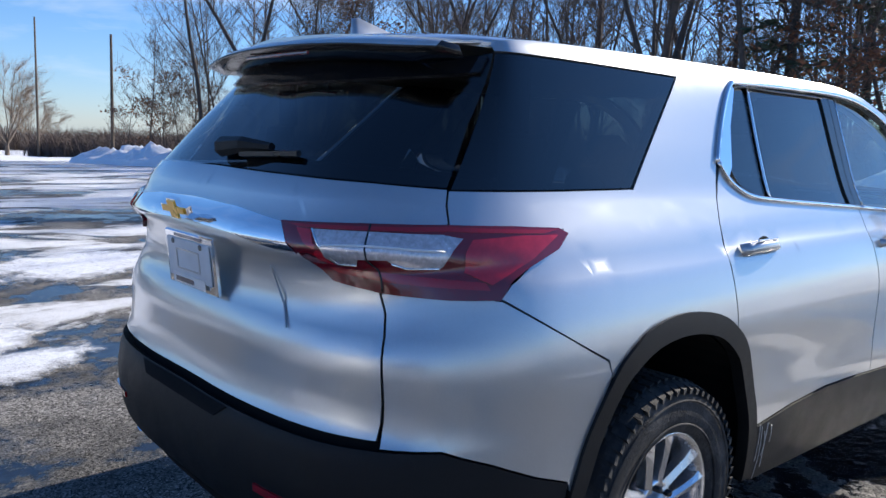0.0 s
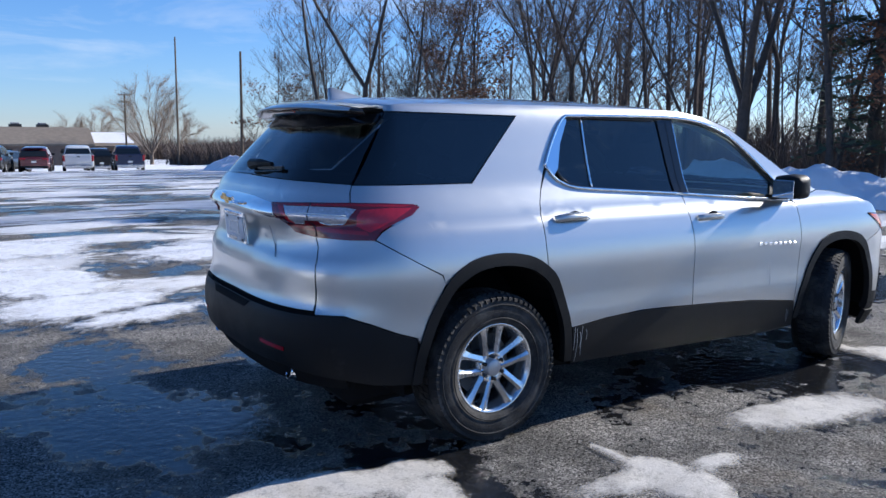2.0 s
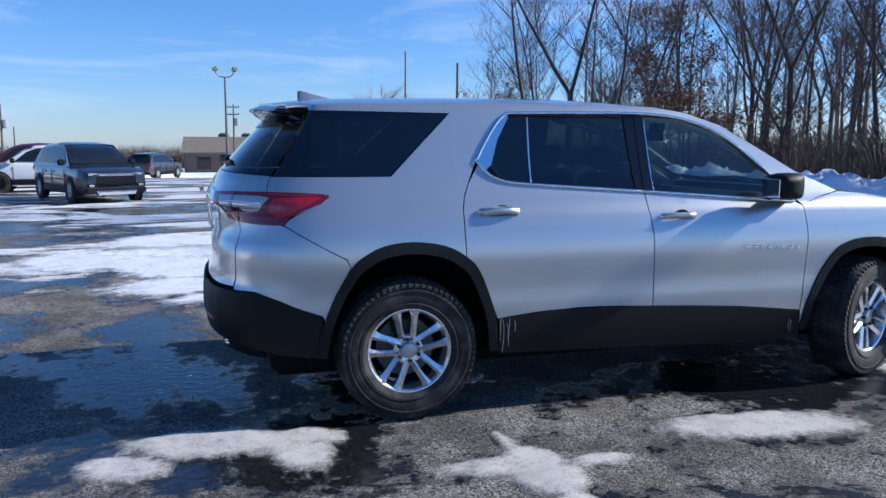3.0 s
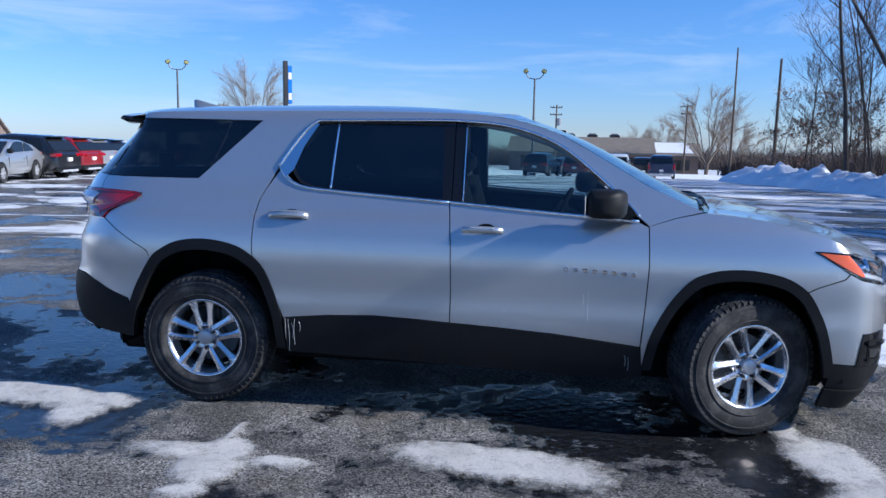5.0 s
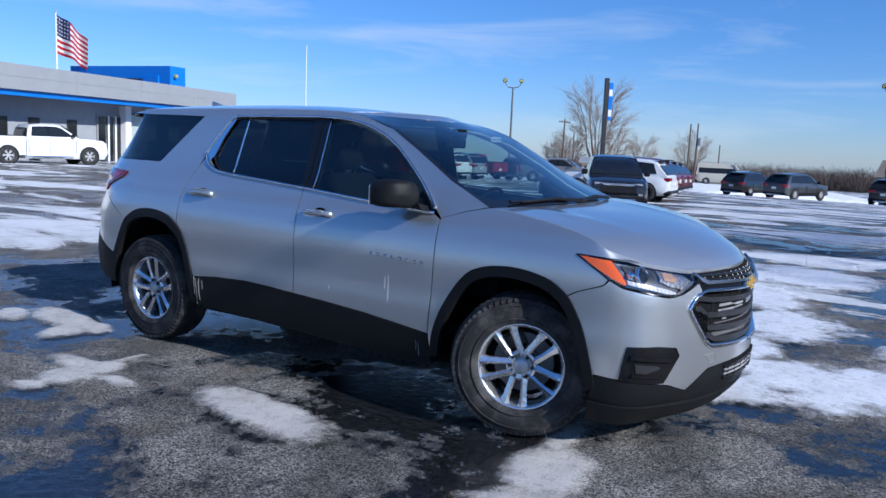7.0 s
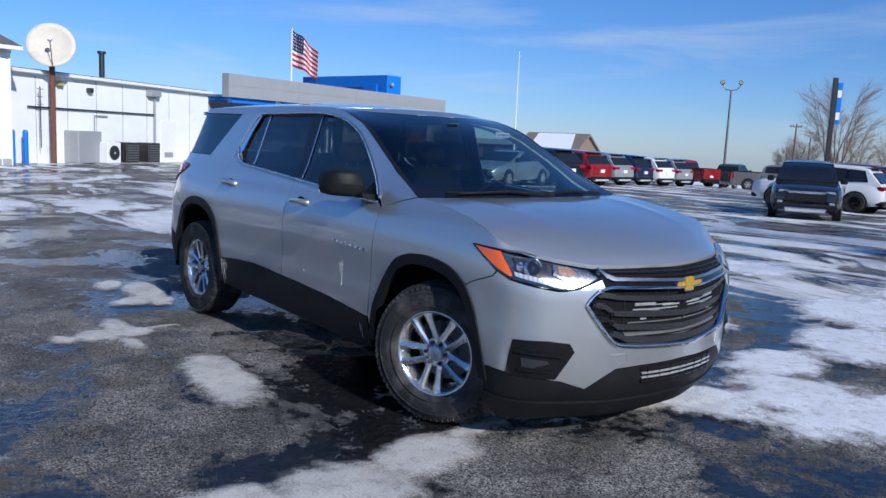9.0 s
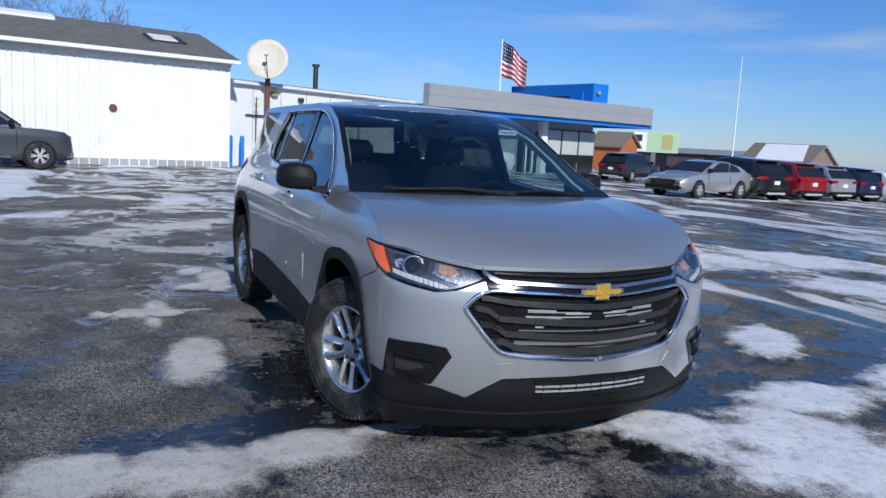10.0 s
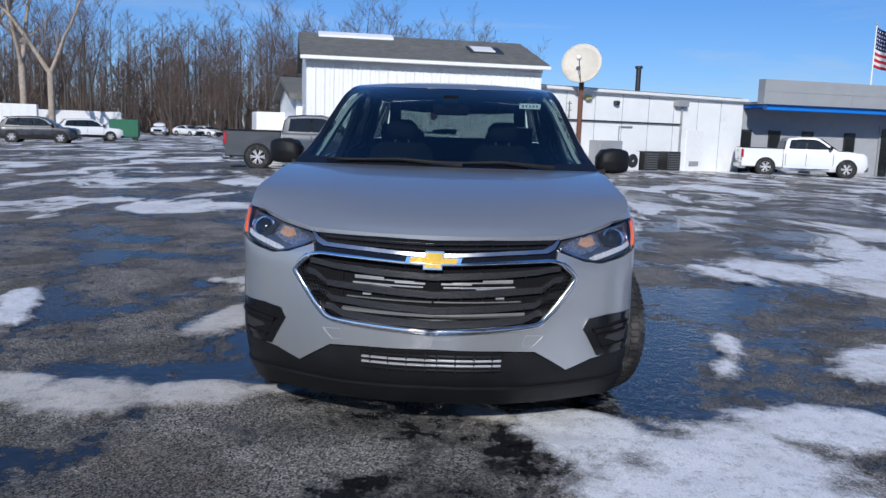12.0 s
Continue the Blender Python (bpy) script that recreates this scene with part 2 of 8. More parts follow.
DEAD_LEAF = plain("dead_leaf", (0.17, 0.075, 0.04), 0.8, vary=0.4, scale=3.0)
NEEDLE = plain("needle", (0.05, 0.075, 0.045), 0.8, vary=0.4, scale=2.0)
WHITE_METAL = plain("white_metal_siding", (0.80, 0.81, 0.80), 0.45, vary=0.04, scale=1.2, dirt=(0.6, 0.59, 0.55), dirt_scale=0.7, dirt_from=0.58)
SHINGLE = plain("grey_shingle", (0.13, 0.13, 0.12), 0.9, vary=0.3, scale=3.0, bump=0.5, bump_scale=25, dirt=(0.2, 0.2, 0.17), dirt_scale=0.8)
GREY_PANEL = plain("grey_cladding", (0.30, 0.31, 0.32), 0.45, vary=0.05, scale=1.5)
GREY_WALL = plain("grey_rendered_wall", (0.33, 0.34, 0.355), 0.7, vary=0.08, scale=2.0)
BLUE = plain("blue_fascia", (0.01, 0.17, 0.62), 0.35, vary=0.05)
BRICK_TAN = plain("tan_brick_wall", (0.21, 0.155, 0.125), 0.85, vary=0.2, scale=4.0)
BROWN_ROOF = plain("brown_roof", (0.19, 0.16, 0.13), 0.85, vary=0.2, scale=2.0)
RUST = plain("rusty_steel", (0.16, 0.07, 0.045), 0.8, 0.2, vary=0.3, scale=8.0)
DISH = plain("dish_paint", (0.60, 0.55, 0.46), 0.6, vary=0.06, dirt=(0.4, 0.34, 0.27), dirt_scale=1.2)
POLE = plain("pole_steel", (0.17, 0.17, 0.17), 0.5, 0.4)
WOOD_POLE = plain("weathered_pole", (0.13, 0.1, 0.075), 0.9, vary=0.3, scale=10)
LAMP_HEAD = plain("yellowed_lamp_head", (0.40, 0.37, 0.14), 0.45)
DARK_GLASS = plain("dark_window", (0.015, 0.018, 0.02), 0.06, vary=0.05)
WHITE_PAINT = plain("white_paint", (0.78, 0.78, 0.77), 0.4, vary=0.05)
DARK_METAL = plain("dark_metal", (0.05, 0.05, 0.05), 0.4, 0.5)
RUBBER = plain("tyre_rubber", (0.013, 0.013, 0.014), 0.78, vary=0.3, scale=12, bump=0.15, bump_scale=120, dirt=(0.075, 0.07, 0.065), dirt_scale=7, dirt_from=0.47)
SILVER_RIM = plain("painted_alloy", (0.55, 0.55, 0.56), 0.35, 0.3, vary=0.08)
ALLOY = plain("bright_alloy", (0.72, 0.72, 0.73), 0.22, 0.9, vary=0.05)
CHROME = plain("chrome", (0.86, 0.86, 0.87), 0.05, 1.0, vary=0.02)
BLACK_TRIM = plain("black_grained_plastic", (0.010, 0.0105, 0.0115), 0.5, vary=0.15, scale=9, bump=0.12, bump_scale=400, dirt=(0.03, 0.03, 0.03), dirt_scale=5, dirt_from=0.6, Specular_IOR_Level=0.2)
GLOSS_BLACK = plain("gloss_black", (0.008, 0.008, 0.009), 0.08, vary=0.05)
RED_LENS = plain("red_lens", (0.33, 0.005, 0.012), 0.08, vary=0.08, Coat_Weight=1.0)
CLEAR_LENS = plain("silvery_lens", (0.62, 0.63, 0.65), 0.12, 0.7, vary=0.1, scale=20)
AMBER = plain("amber_lens", (0.85, 0.13, 0.015), 0.12, vary=0.08, Coat_Weight=1.0)


# ---------------------------------------------------------------- shapes
def part(name, bm, material, parent=None, label="", smooth=False):
    """Links a bmesh as one mesh object under a thing or a part."""
    me = bpy.data.meshes.new(name)
    bm.to_mesh(me)
    bm.free()
    for m in material if isinstance(material, (list, tuple)) else (material,):
        me.materials.append(m)
    if smooth:
        me.shade_smooth()
    ob = new(name, me)
    if parent:
        ob.parent = parent[0] if isinstance(parent, list) else parent
    if label:
        ob["label"] = label
    return ob


def thing(name, label, category, m=None, group="", kind=""):
    ob = new(name)
    if m is not None:
        ob.matrix_basis = m
    return tagged(ob, label, category, group, kind)


def box(bm, lo, hi, bevel=0.0):
    """A box between two corners, with its edges taken off."""
    start = len(bm.verts)
    size = [b - a for a, b in zip(lo, hi)]
    made = bmesh.ops.create_cube(bm, size=1.0, matrix=Matrix.LocRotScale([(a + b) / 2 for a, b in zip(lo, hi)], None, size))
    if bevel:
        bmesh.ops.bevel(bm, geom=list({e for v in made["verts"] for e in v.link_edges}), offset=bevel, segments=1, affect="EDGES")
    return start


def boxes(*specs, bevel=0.0):
    bm = bmesh.new()
    for lo, hi in specs:
        box(bm, lo, hi, bevel)
    return bm


def tube(bm, points, radii, sides=8, caps=True):
    """A tapered tube along points."""
    rings = []
    for i, p in enumerate(points):
        p = Vector(p)
        a, b = Vector(points[max(0, i - 1)]), Vector(points[min(len(points) - 1, i + 1)])
        q = (b - a).normalized().to_track_quat("Z", "Y") if (b - a).length > 1e-9 else Vector((0, 0, 1)).to_track_quat("Z", "Y")
        r = radii[i] if isinstance(radii, (list, tuple)) else radii
        rings.append([bm.verts.new(p + q @ Vector((r * math.cos(2 * math.pi * k / sides), r * math.sin(2 * math.pi * k / sides), 0))) for k in range(sides)])
    for r0, r1 in zip(rings, rings[1:]):
        for k in range(sides):
            bm.faces.new((r0[k], r0[(k + 1) % sides], r1[(k + 1) % sides], r1[k]))
    if caps:
        bm.faces.new(rings[0][::-1])
        bm.faces.new(rings[-1])
    return bm


def lathe(bm, profile, m=Matrix(), sides=32, close=False):
    """Turns (radius, height) pairs round z, then moves them by m."""
    rings = [[bm.verts.new(m @ Vector((r * math.cos(2 * math.pi * k / sides), r * math.sin(2 * math.pi * k / sides), h))) for k in range(sides)] for r, h in profile]
    pairs = list(zip(rings, rings[1:])) + ([(rings[-1], rings[0])] if close else [])
    for r0, r1 in pairs:
        for k in range(sides):
            bm.faces.new((r0[k], r0[(k + 1) % sides], r1[(k + 1) % sides], r1[k]))
    return bm


def prism(bm, outline, lo, hi, axis="y"):
    """A flat outline, given in the two other axes, drawn out along one axis."""
    def at(a, b, c):
        return {"x": (c, a, b), "y": (a, c, b), "z": (a, b, c)}[axis]
    low, high = [bm.verts.new(at(a, b, lo)) for a, b in outline], [bm.verts.new(at(a, b, hi)) for a, b in outline]
    n = len(outline)
    bm.faces.new(low)
    bm.faces.new(high[::-1])
    for i in range(n):
        bm.faces.new((low[i], high[i], high[(i + 1) % n], low[(i + 1) % n]))
    bmesh.ops.recalc_face_normals(bm, faces=bm.faces)
    return bm


# ---------------------------------------------------------------- the ground
def ground_z(x, y):
    """The lot falls gently away behind the car and a little towards the shed."""
    yy = max(0.0, y)
    fall = -0.0004 * yy * yy if yy < 70 else -1.96 - 0.026 * (yy - 70)
    return fall - 0.004 * max(0.0, -x - 2) * max(0.0, min(1.0, 1 - (yy - 25) / 30))


def spread(lo, hi, fine_lo, fine_hi, step, grow=1.35):
    """Coordinates, dense between fine_lo and fine_hi and ever wider outside."""
    xs = list(np.arange(fine_lo, fine_hi + 1e-6, step))
    d, x = step, fine_hi
    while x < hi:
        d *= grow
        x += d
        xs.append(min(x, hi))
    d, x = step, fine_lo
    while x > lo:
        d *= grow
        x -= d
        xs.insert(0, max(x, lo))
    return xs


def sheet(name, xs, ys, z, material, label, category):
    verts = [(x, y, z(x, y)) for y in ys for x in xs]
    w = len(xs)
    faces = [(j * w + i, j * w + i + 1, (j + 1) * w + i + 1, (j + 1) * w + i) for j in range(len(ys) - 1) for i in range(w - 1)]
    me = bpy.data.meshes.new(name)
    me.from_pydata(verts, [], faces)
    me.materials.append(material)
    me.shade_smooth()
    return tagged(new(name, me), label, category, kind="structure")


sheet("ground", spread(-900, 900, -40, 24, 2.0), spread(-500, 1500, -20, 80, 2.0), ground_z, ASPHALT, "dark wet asphalt car park streaked with thin packed snow", "ground")


def lumpy(x, y, scale, octaves=4):
    return noise.fractal((x * scale, y * scale, 0.37), 1.0, 2.0, octaves)


def snow_bank(name, points, width, height, label):
    """A ploughed ridge of snow along points, steep and lumpy."""
    bm = bmesh.new()
    pts = [Vector(p) for p in points]
    rows, along = [], []
    for a, b in zip(pts, pts[1:]):
        n = max(2, int((b - a).length / 0.3))
        along += [a.lerp(b, i / n) for i in range(n)]
    for i, c in enumerate(along):
        d = (along[min(i + 1, len(along) - 1)] - along[max(i - 1, 0)]).normalized()
        side = Vector((d.y, -d.x))
        end = min(1.0, i / 8, (len(along) - 1 - i) / 8)
        h = height * (0.75 + 0.45 * lumpy(c.x, c.y, 0.22)) * end ** 0.5
        w = width * (0.85 + 0.3 * lumpy(c.x + 40, c.y, 0.25))
        row = []
        for k in range(19):
            u = -1 + 2 * k / 18
            p = c + side * (u * w / 2)
            crown = max(0.0, 1 - abs(u) ** 1.7) ** 0.8
            z = h * crown * (1 + 0.5 * lumpy(p.x, p.y, 0.9, 5)) + 0.18 * crown * lumpy(p.x, p.y, 3.0, 3)
            row.append(bm.verts.new((p.x, p.y, ground_z(p.x, p.y) - 0.05 + max(0, z))))
        rows.append(row)
    for r0, r1 in zip(rows, rows[1:]):
        for k in range(18):
            bm.faces.new((r0[k], r0[k + 1], r1[k + 1], r1[k]))
    return tagged(part(name, bm, BANK, smooth=True), label, "snow bank", kind="stuff")


snow_bank("snow_bank", [(17.3, -4), (16.8, 4), (16.2, 12), (15.3, 21), (14.4, 28), (13.5, 35), (13.3, 40), (13.6, 44), (14.1, 48)], 3.4, 1.0, "long ridge of ploughed white snow along the edge of the car park")


# ---------------------------------------------------------------- trees
def branch(bm_wood, bm_twig, rng, p, d, length, r, level, spread_by, droop, finest=4, low=0.2, full=1.0, fine=0.006):
    """A limb with its side branches, down to the finest twigs."""
    n = 1 if level == finest else (7, 5, 3, 2)[level]
    pts, rad = [p.copy()], [r]
    for i in range(n):
        wob = 0.09 if level == 0 else 0.25
        d = (d + Vector((rng.uniform(-wob, wob), rng.uniform(-wob, wob), rng.uniform(-wob, wob) * 0.6 + (0.10 if level else 0.03) - droop * level * 0.03))).normalized()
        pts.append(pts[-1] + d * length / n)
        rad.append(r * (1 - 0.78 * (i + 1) / n) + 0.002)
    tube(bm_wood if level < 2 else bm_twig, pts, rad, sides=(9, 5, 3, 3, 3)[level], caps=False)
    if level >= finest:
        return pts
    kids = (round(rng.randint(13, 18) * full), rng.randint(6, 8), rng.randint(4, 5), 3)[level]
    for k in range(kids):
        f = rng.uniform(low, 1.0) if level == 0 else rng.uniform(0.18, 1.0)
        i = min(n - 1, int(f * n))
        q = pts[i].lerp(pts[i + 1], f * n - i)
        a = rng.uniform(0, 2 * math.pi)
        out = Vector((math.cos(a), math.sin(a), rng.uniform(-0.1, 0.8)))
        nd = (d * (0.7 if level else 0.35) + out.normalized() * spread_by).normalized()
        thin = rng.uniform(0.35, 1.0) if level == 0 and f < 0.45 else 1.0
        nl = length * (0.40 * (1.25 - 0.75 * f) if level == 0 else 0.52) * rng.uniform(0.6, 1.15) * (0.5 + 0.5 * thin)
        branch(bm_wood, bm_twig, rng, q, nd, nl, max(fine, r * (1 - 0.7 * f) * (0.42 if level == 0 else 0.5) * thin), level + 1, spread_by, droop, finest, fine=fine)
    return pts


def bare_tree(seed, height, radius, spread_by=0.75, leaves=0, forks=1, droop=0.0, finest=4, fork_at=0.2, low=0.2, full=None, fine=0.006, trunk_mat=None):
    """A leafless tree: a trunk, forked or not, with limbs, a crown of twigs and perhaps some clinging brown leaves."""
    rng = random.Random(seed)
    wood, twig = bmesh.new(), bmesh.new()
    foot = Vector((0, 0, -0.2))
    if forks > 1:
        top = Vector((rng.uniform(-0.1, 0.1), rng.uniform(-0.1, 0.1), height * fork_at))
        tube(wood, [tuple(foot), tuple(foot.lerp(top, 0.12)), tuple(foot.lerp(top, 0.5)), tuple(top)], [radius * 1.5, radius * 1.15, radius, radius * 0.95], 10, caps=False)
        turn = rng.uniform(0, 6.28)
        for k in range(forks):
            a = turn + 2 * math.pi * k / forks + rng.uniform(-0.4, 0.4)
            lean = Vector((math.cos(a), math.sin(a), rng.uniform(1.4, 3.2)))
            branch(wood, twig, rng, top - Vector((0, 0, radius)), lean.normalized(), height * (1 - fork_at) * rng.uniform(0.8, 1.0), radius * rng.uniform(0.6, 0.8), 0, spread_by, droop, finest, 0.12, full or 1.25 / forks, fine)
    else:
        branch(wood, twig, rng, foot, Vector((rng.uniform(-0.08, 0.08), rng.uniform(-0.08, 0.08), 1)).normalized(), height * rng.uniform(0.9, 1.0), radius, 0, spread_by, droop, finest, low, 1.0, fine)
    tree = thing("tree", "bare leafless winter tree with brown bark at the wood's edge", "tree", group="trees at the wood's edge")
    spots = [v.co.copy() for v in twig.verts]
    part("trunk", wood, trunk_mat or BARK, tree, smooth=True)
    part("crown", twig, TWIG, tree)
    if leaves:
        bm = bmesh.new()
        hubs = [rng.choice(spots) for _ in range(leaves // 22)]
        hubs = [h for h in hubs if h.z < height * 0.72] or hubs
        for _ in range(leaves):
            c = rng.choice(hubs)
            a, s = rng.uniform(0, 6.28), rng.uniform(0.035, 0.085)
            u, v = Vector((math.cos(a), math.sin(a), rng.uniform(-0.5, 0.5))) * s, Vector((-math.sin(a), math.cos(a), rng.uniform(-1, 1))) * s
            c = c + Vector((rng.gauss(0, 0.32), rng.gauss(0, 0.32), rng.gauss(0, 0.16)))
            bm.faces.new([bm.verts.new(c + w) for w in (u, v, -u, -v)])
        part("leaves", bm, DEAD_LEAF, tree, "clinging dry russet leaves")
        tree["label"] = "winter tree with clinging dry russet leaves at the wood's edge"
    return tree


def pine(seed, height):
    rng = random.Random(seed)
    tree = thing("pine_tree", "dark green pine tree with sparse drooping boughs", "tree", group="trees at the wood's edge")
    part("trunk", tube(bmesh.new(), [(0, 0, -0.2), (0.05, 0, height * 0.5), (0, 0.04, height)], [0.22, 0.14, 0.02], 8), BARK, tree, smooth=True)
    bm, wood = bmesh.new(), bmesh.new()
    z = height * 0.12
    while z < height * 0.98:
        reach = (1 - z / height) * height * 0.26 + 0.3
        for k in range(rng.randint(5, 7)):
            a = rng.uniform(0, 6.28)
            l = reach * rng.uniform(0.6, 1.1)
            tip = Vector((math.cos(a) * l, math.sin(a) * l, z - 0.18 * l + rng.uniform(-0.1, 0.3)))
            tube(wood, [(0, 0, z), tuple(tip)], [0.03, 0.008], 3, caps=False)
            for j in range(17):
                f = rng.uniform(0.25, 1.05)
                c = Vector((0, 0, z)).lerp(tip, f) + Vector((rng.uniform(-0.25, 0.25), rng.uniform(-0.25, 0.25), rng.uniform(-0.15, 0.2)))
                b, s = rng.uniform(0, 6.28), rng.uniform(0.12, 0.28)
                u, v = Vector((math.cos(b), math.sin(b), rng.uniform(-0.3, 0.6))) * s, Vector((-math.sin(b), math.cos(b), rng.uniform(-0.8, 0.8))) * s * 0.28
                bm.faces.new([bm.verts.new(c + w) for w in (u, v, -u, -v)])
        z += rng.uniform(0.45, 0.75)
    tagged(part("bough_mass", wood, BARK, tree), kind="stuff")
    tagged(part("foliage", bm, NEEDLE, tree), kind="stuff")
    return tree


def stand(ob, x, y, turn=0.0, size=1.0):
    """A copy of a thing on the ground at x, y."""
    return copy_thing_scaled(ob, x, y, turn, size)


def copy_thing_scaled(ob, x, y, turn, size):
    c = copy_thing(ob, pose(x, y, ground_z(x, y), 0, 0, turn))
    c.scale = (size, size, size)
    return c


def put(ob, x, y, turn=0.0, size=1.0):
    ob.matrix_basis = pose(x, y, ground_z(x, y), 0, 0, turn)
    ob.scale = (size, size, size)
    return ob


rng = random.Random(11)
kinds = [bare_tree(1, 17, 0.13, 0.8, low=0.3), bare_tree(2, 18, 0.17, 0.85, forks=2, fork_at=0.28), bare_tree(3, 13, 0.075, 0.7, low=0.15), bare_tree(4, 15, 0.21, 1.0, forks=3, fork_at=0.2), bare_tree(5, 9, 0.06, 0.9, leaves=1500, finest=3, low=0.1), bare_tree(6, 16, 0.10, 0.65, forks=2, fork_at=0.16), bare_tree(9, 12, 0.09, 0.85, leaves=1300, low=0.15)]
far_kinds = [bare_tree(31, 17, 0.12, 0.8, finest=3, low=0.15, fine=0.014), bare_tree(32, 18, 0.14, 0.75, finest=3, forks=2, fork_at=0.3, fine=0.014), bare_tree(33, 13, 0.08, 0.85, finest=3, low=0.1, fine=0.014)]
saplings = [bare_tree(41, 6.5, 0.035, 0.8, finest=3, low=0.12), bare_tree(42, 8.5, 0.045, 0.7, finest=3, low=0.15), bare_tree(43, 5.0, 0.03, 0.9, finest=3, low=0.1, leaves=420)]
edge = [(20.8, 5.5), (20.2, 9), (19.7, 12), (18.9, 20), (18.3, 28), (17.6, 36), (16.9, 43), (16.2, 50)]
near_spots, spots, sapling_spots = [], [], []
for (x0, y0), (x1, y1) in zip(edge, edge[1:]):
    n = max(2, round(math.hypot(x1 - x0, y1 - y0) / 2.5))
    for k in range(n):
        f = (k + rng.uniform(0.1, 0.9)) / n
        near_spots.append((x0 + (x1 - x0) * f + rng.uniform(0, 4.5), y0 + (y1 - y0) * f))
        for _ in range(2):
            sapling_spots.append((x0 + (x1 - x0) * f + rng.uniform(-0.3, 9), y0 + (y1 - y0) * f + rng.uniform(-1, 1)))
        spots.append((x0 + (x1 - x0) * f + rng.uniform(6, 14), y0 + (y1 - y0) * f + rng.uniform(-1, 1)))
        spots.append((x0 + (x1 - x0) * f + rng.uniform(14, 34), y0 + (y1 - y0) * f + rng.uniform(-1, 3)))
used = set()
for group_of, places, picks in ((kinds, near_spots, (0, 0, 1, 2, 2, 4, 4, 5, 5, 6)), (far_kinds, spots, (0, 1, 2)), (saplings, sapling_spots, (0, 1, 2))):
    for x, y in places:
        k = rng.choice(picks)
        kind_ob = group_of[k]
        size = rng.uniform(0.75, 1.15)
        if kind_ob.name in used:
            stand(kind_ob, x, y, rng.uniform(0, 360), size)
        else:
            used.add(kind_ob.name)
            put(kind_ob, x, y, rng.uniform(0, 360), size)
put(kinds[3], 20.3, 12.6, 100, 0.9)
for x, y, k, s in ((20.6, 6.4, 4, 1.05), (21.4, 9.9, 6, 0.9), (21.2, 4.0, 6, 0.9)):
    stand(kinds[k], x, y, rng.uniform(0, 360), s)
for k, kind_ob in enumerate(kinds + far_kinds + saplings):
    if kind_ob.name not in used and kind_ob is not kinds[3]:
        put(kind_ob, 24.0 + k, 30.0 + k * 2, 0, 0.9)
first_pine = put(pine(8, 12.5), 21.4, 8.8, 20)
for x, y, s in ((23.6, 5.6, 0.92), (26.5, 8.5, 1.0)):
    stand(first_pine, x, y, rng.uniform(0, 360), s)


def far_wood(name, a, b, depth, count, height, seed, label):
    """A far wood: a thicket of thin bare stems and fine twigs."""
    r = random.Random(seed)
    bm = bmesh.new()
    for _ in range(count):
        f = r.random()
        d = r.random() * depth
        x, y = a[0] + (b[0] - a[0]) * f, a[1] + (b[1] - a[1]) * f
        nx, ny = (b[1] - a[1]), -(b[0] - a[0])
        l = math.hypot(nx, ny)
        x, y = x + nx / l * d, y + ny / l * d
        h = height * r.uniform(0.55, 1.1)
        z = ground_z(x, y)
        lean = (r.uniform(-0.06, 0.06) * h, r.uniform(-0.06, 0.06) * h)
        tube(bm, [(x, y, z - 0.3), (x + lean[0] * 0.5, y + lean[1] * 0.5, z + h * 0.5), (x + lean[0], y + lean[1], z + h)], [0.19 * h / 18 * r.uniform(0.6, 1.5), 0.12 * h / 18, 0.02], 4, caps=False)
        for _ in range(22):
            g = r.uniform(0.28, 1.0)
            p = Vector((x + lean[0] * g, y + lean[1] * g, z + h * g))
            an = r.uniform(0, 6.28)
            q = p + Vector((math.cos(an), math.sin(an), r.uniform(0.5, 1.6))) * h * 0.14 * (1.25 - g)
            tube(bm, [tuple(p), tuple(q)], [0.045, 0.014], 3, caps=False)
            for _ in range(4):
                s = p.lerp(q, r.uniform(0.3, 1))
                e = s + Vector((r.uniform(-1, 1), r.uniform(-1, 1), r.uniform(0.2, 1.2))) * h * 0.05
                tube(bm, [tuple(s), tuple(e)], [0.022, 0.010], 3, caps=False)
    return tagged(part(name, bm, TWIG), label, "wood", kind="stuff")


def thicket(name, a, b, depth, count, height, seed, label, girth=1.0):
    """Low winter scrub: sheaves of thin bent stems."""
    r = random.Random(seed)
    bm = bmesh.new()
    nx, ny = (b[1] - a[1]), -(b[0] - a[0])
    l = math.hypot(nx, ny)
    for _ in range(count):
        f, d = r.random(), r.random() * depth
        x, y = a[0] + (b[0] - a[0]) * f + nx / l * d, a[1] + (b[1] - a[1]) * f + ny / l * d
        z, h = ground_z(x, y) - 0.05, height * r.uniform(0.35, 1.05)
        for _ in range(5):
            an, lean = r.uniform(0, 6.28), r.uniform(0.15, 0.75) * h
            c, q = math.cos(an) * lean, math.sin(an) * lean
            tube(bm, [(x, y, z), (x + c * 0.45, y + q * 0.45, z + h * 0.6), (x + c, y + q, z + h * r.uniform(0.75, 1.0))], [0.02 * girth, 0.013 * girth, 0.007 * girth], 3, caps=False)
    return tagged(part(name, bm, TWIG), label, "scrub", kind="stuff")


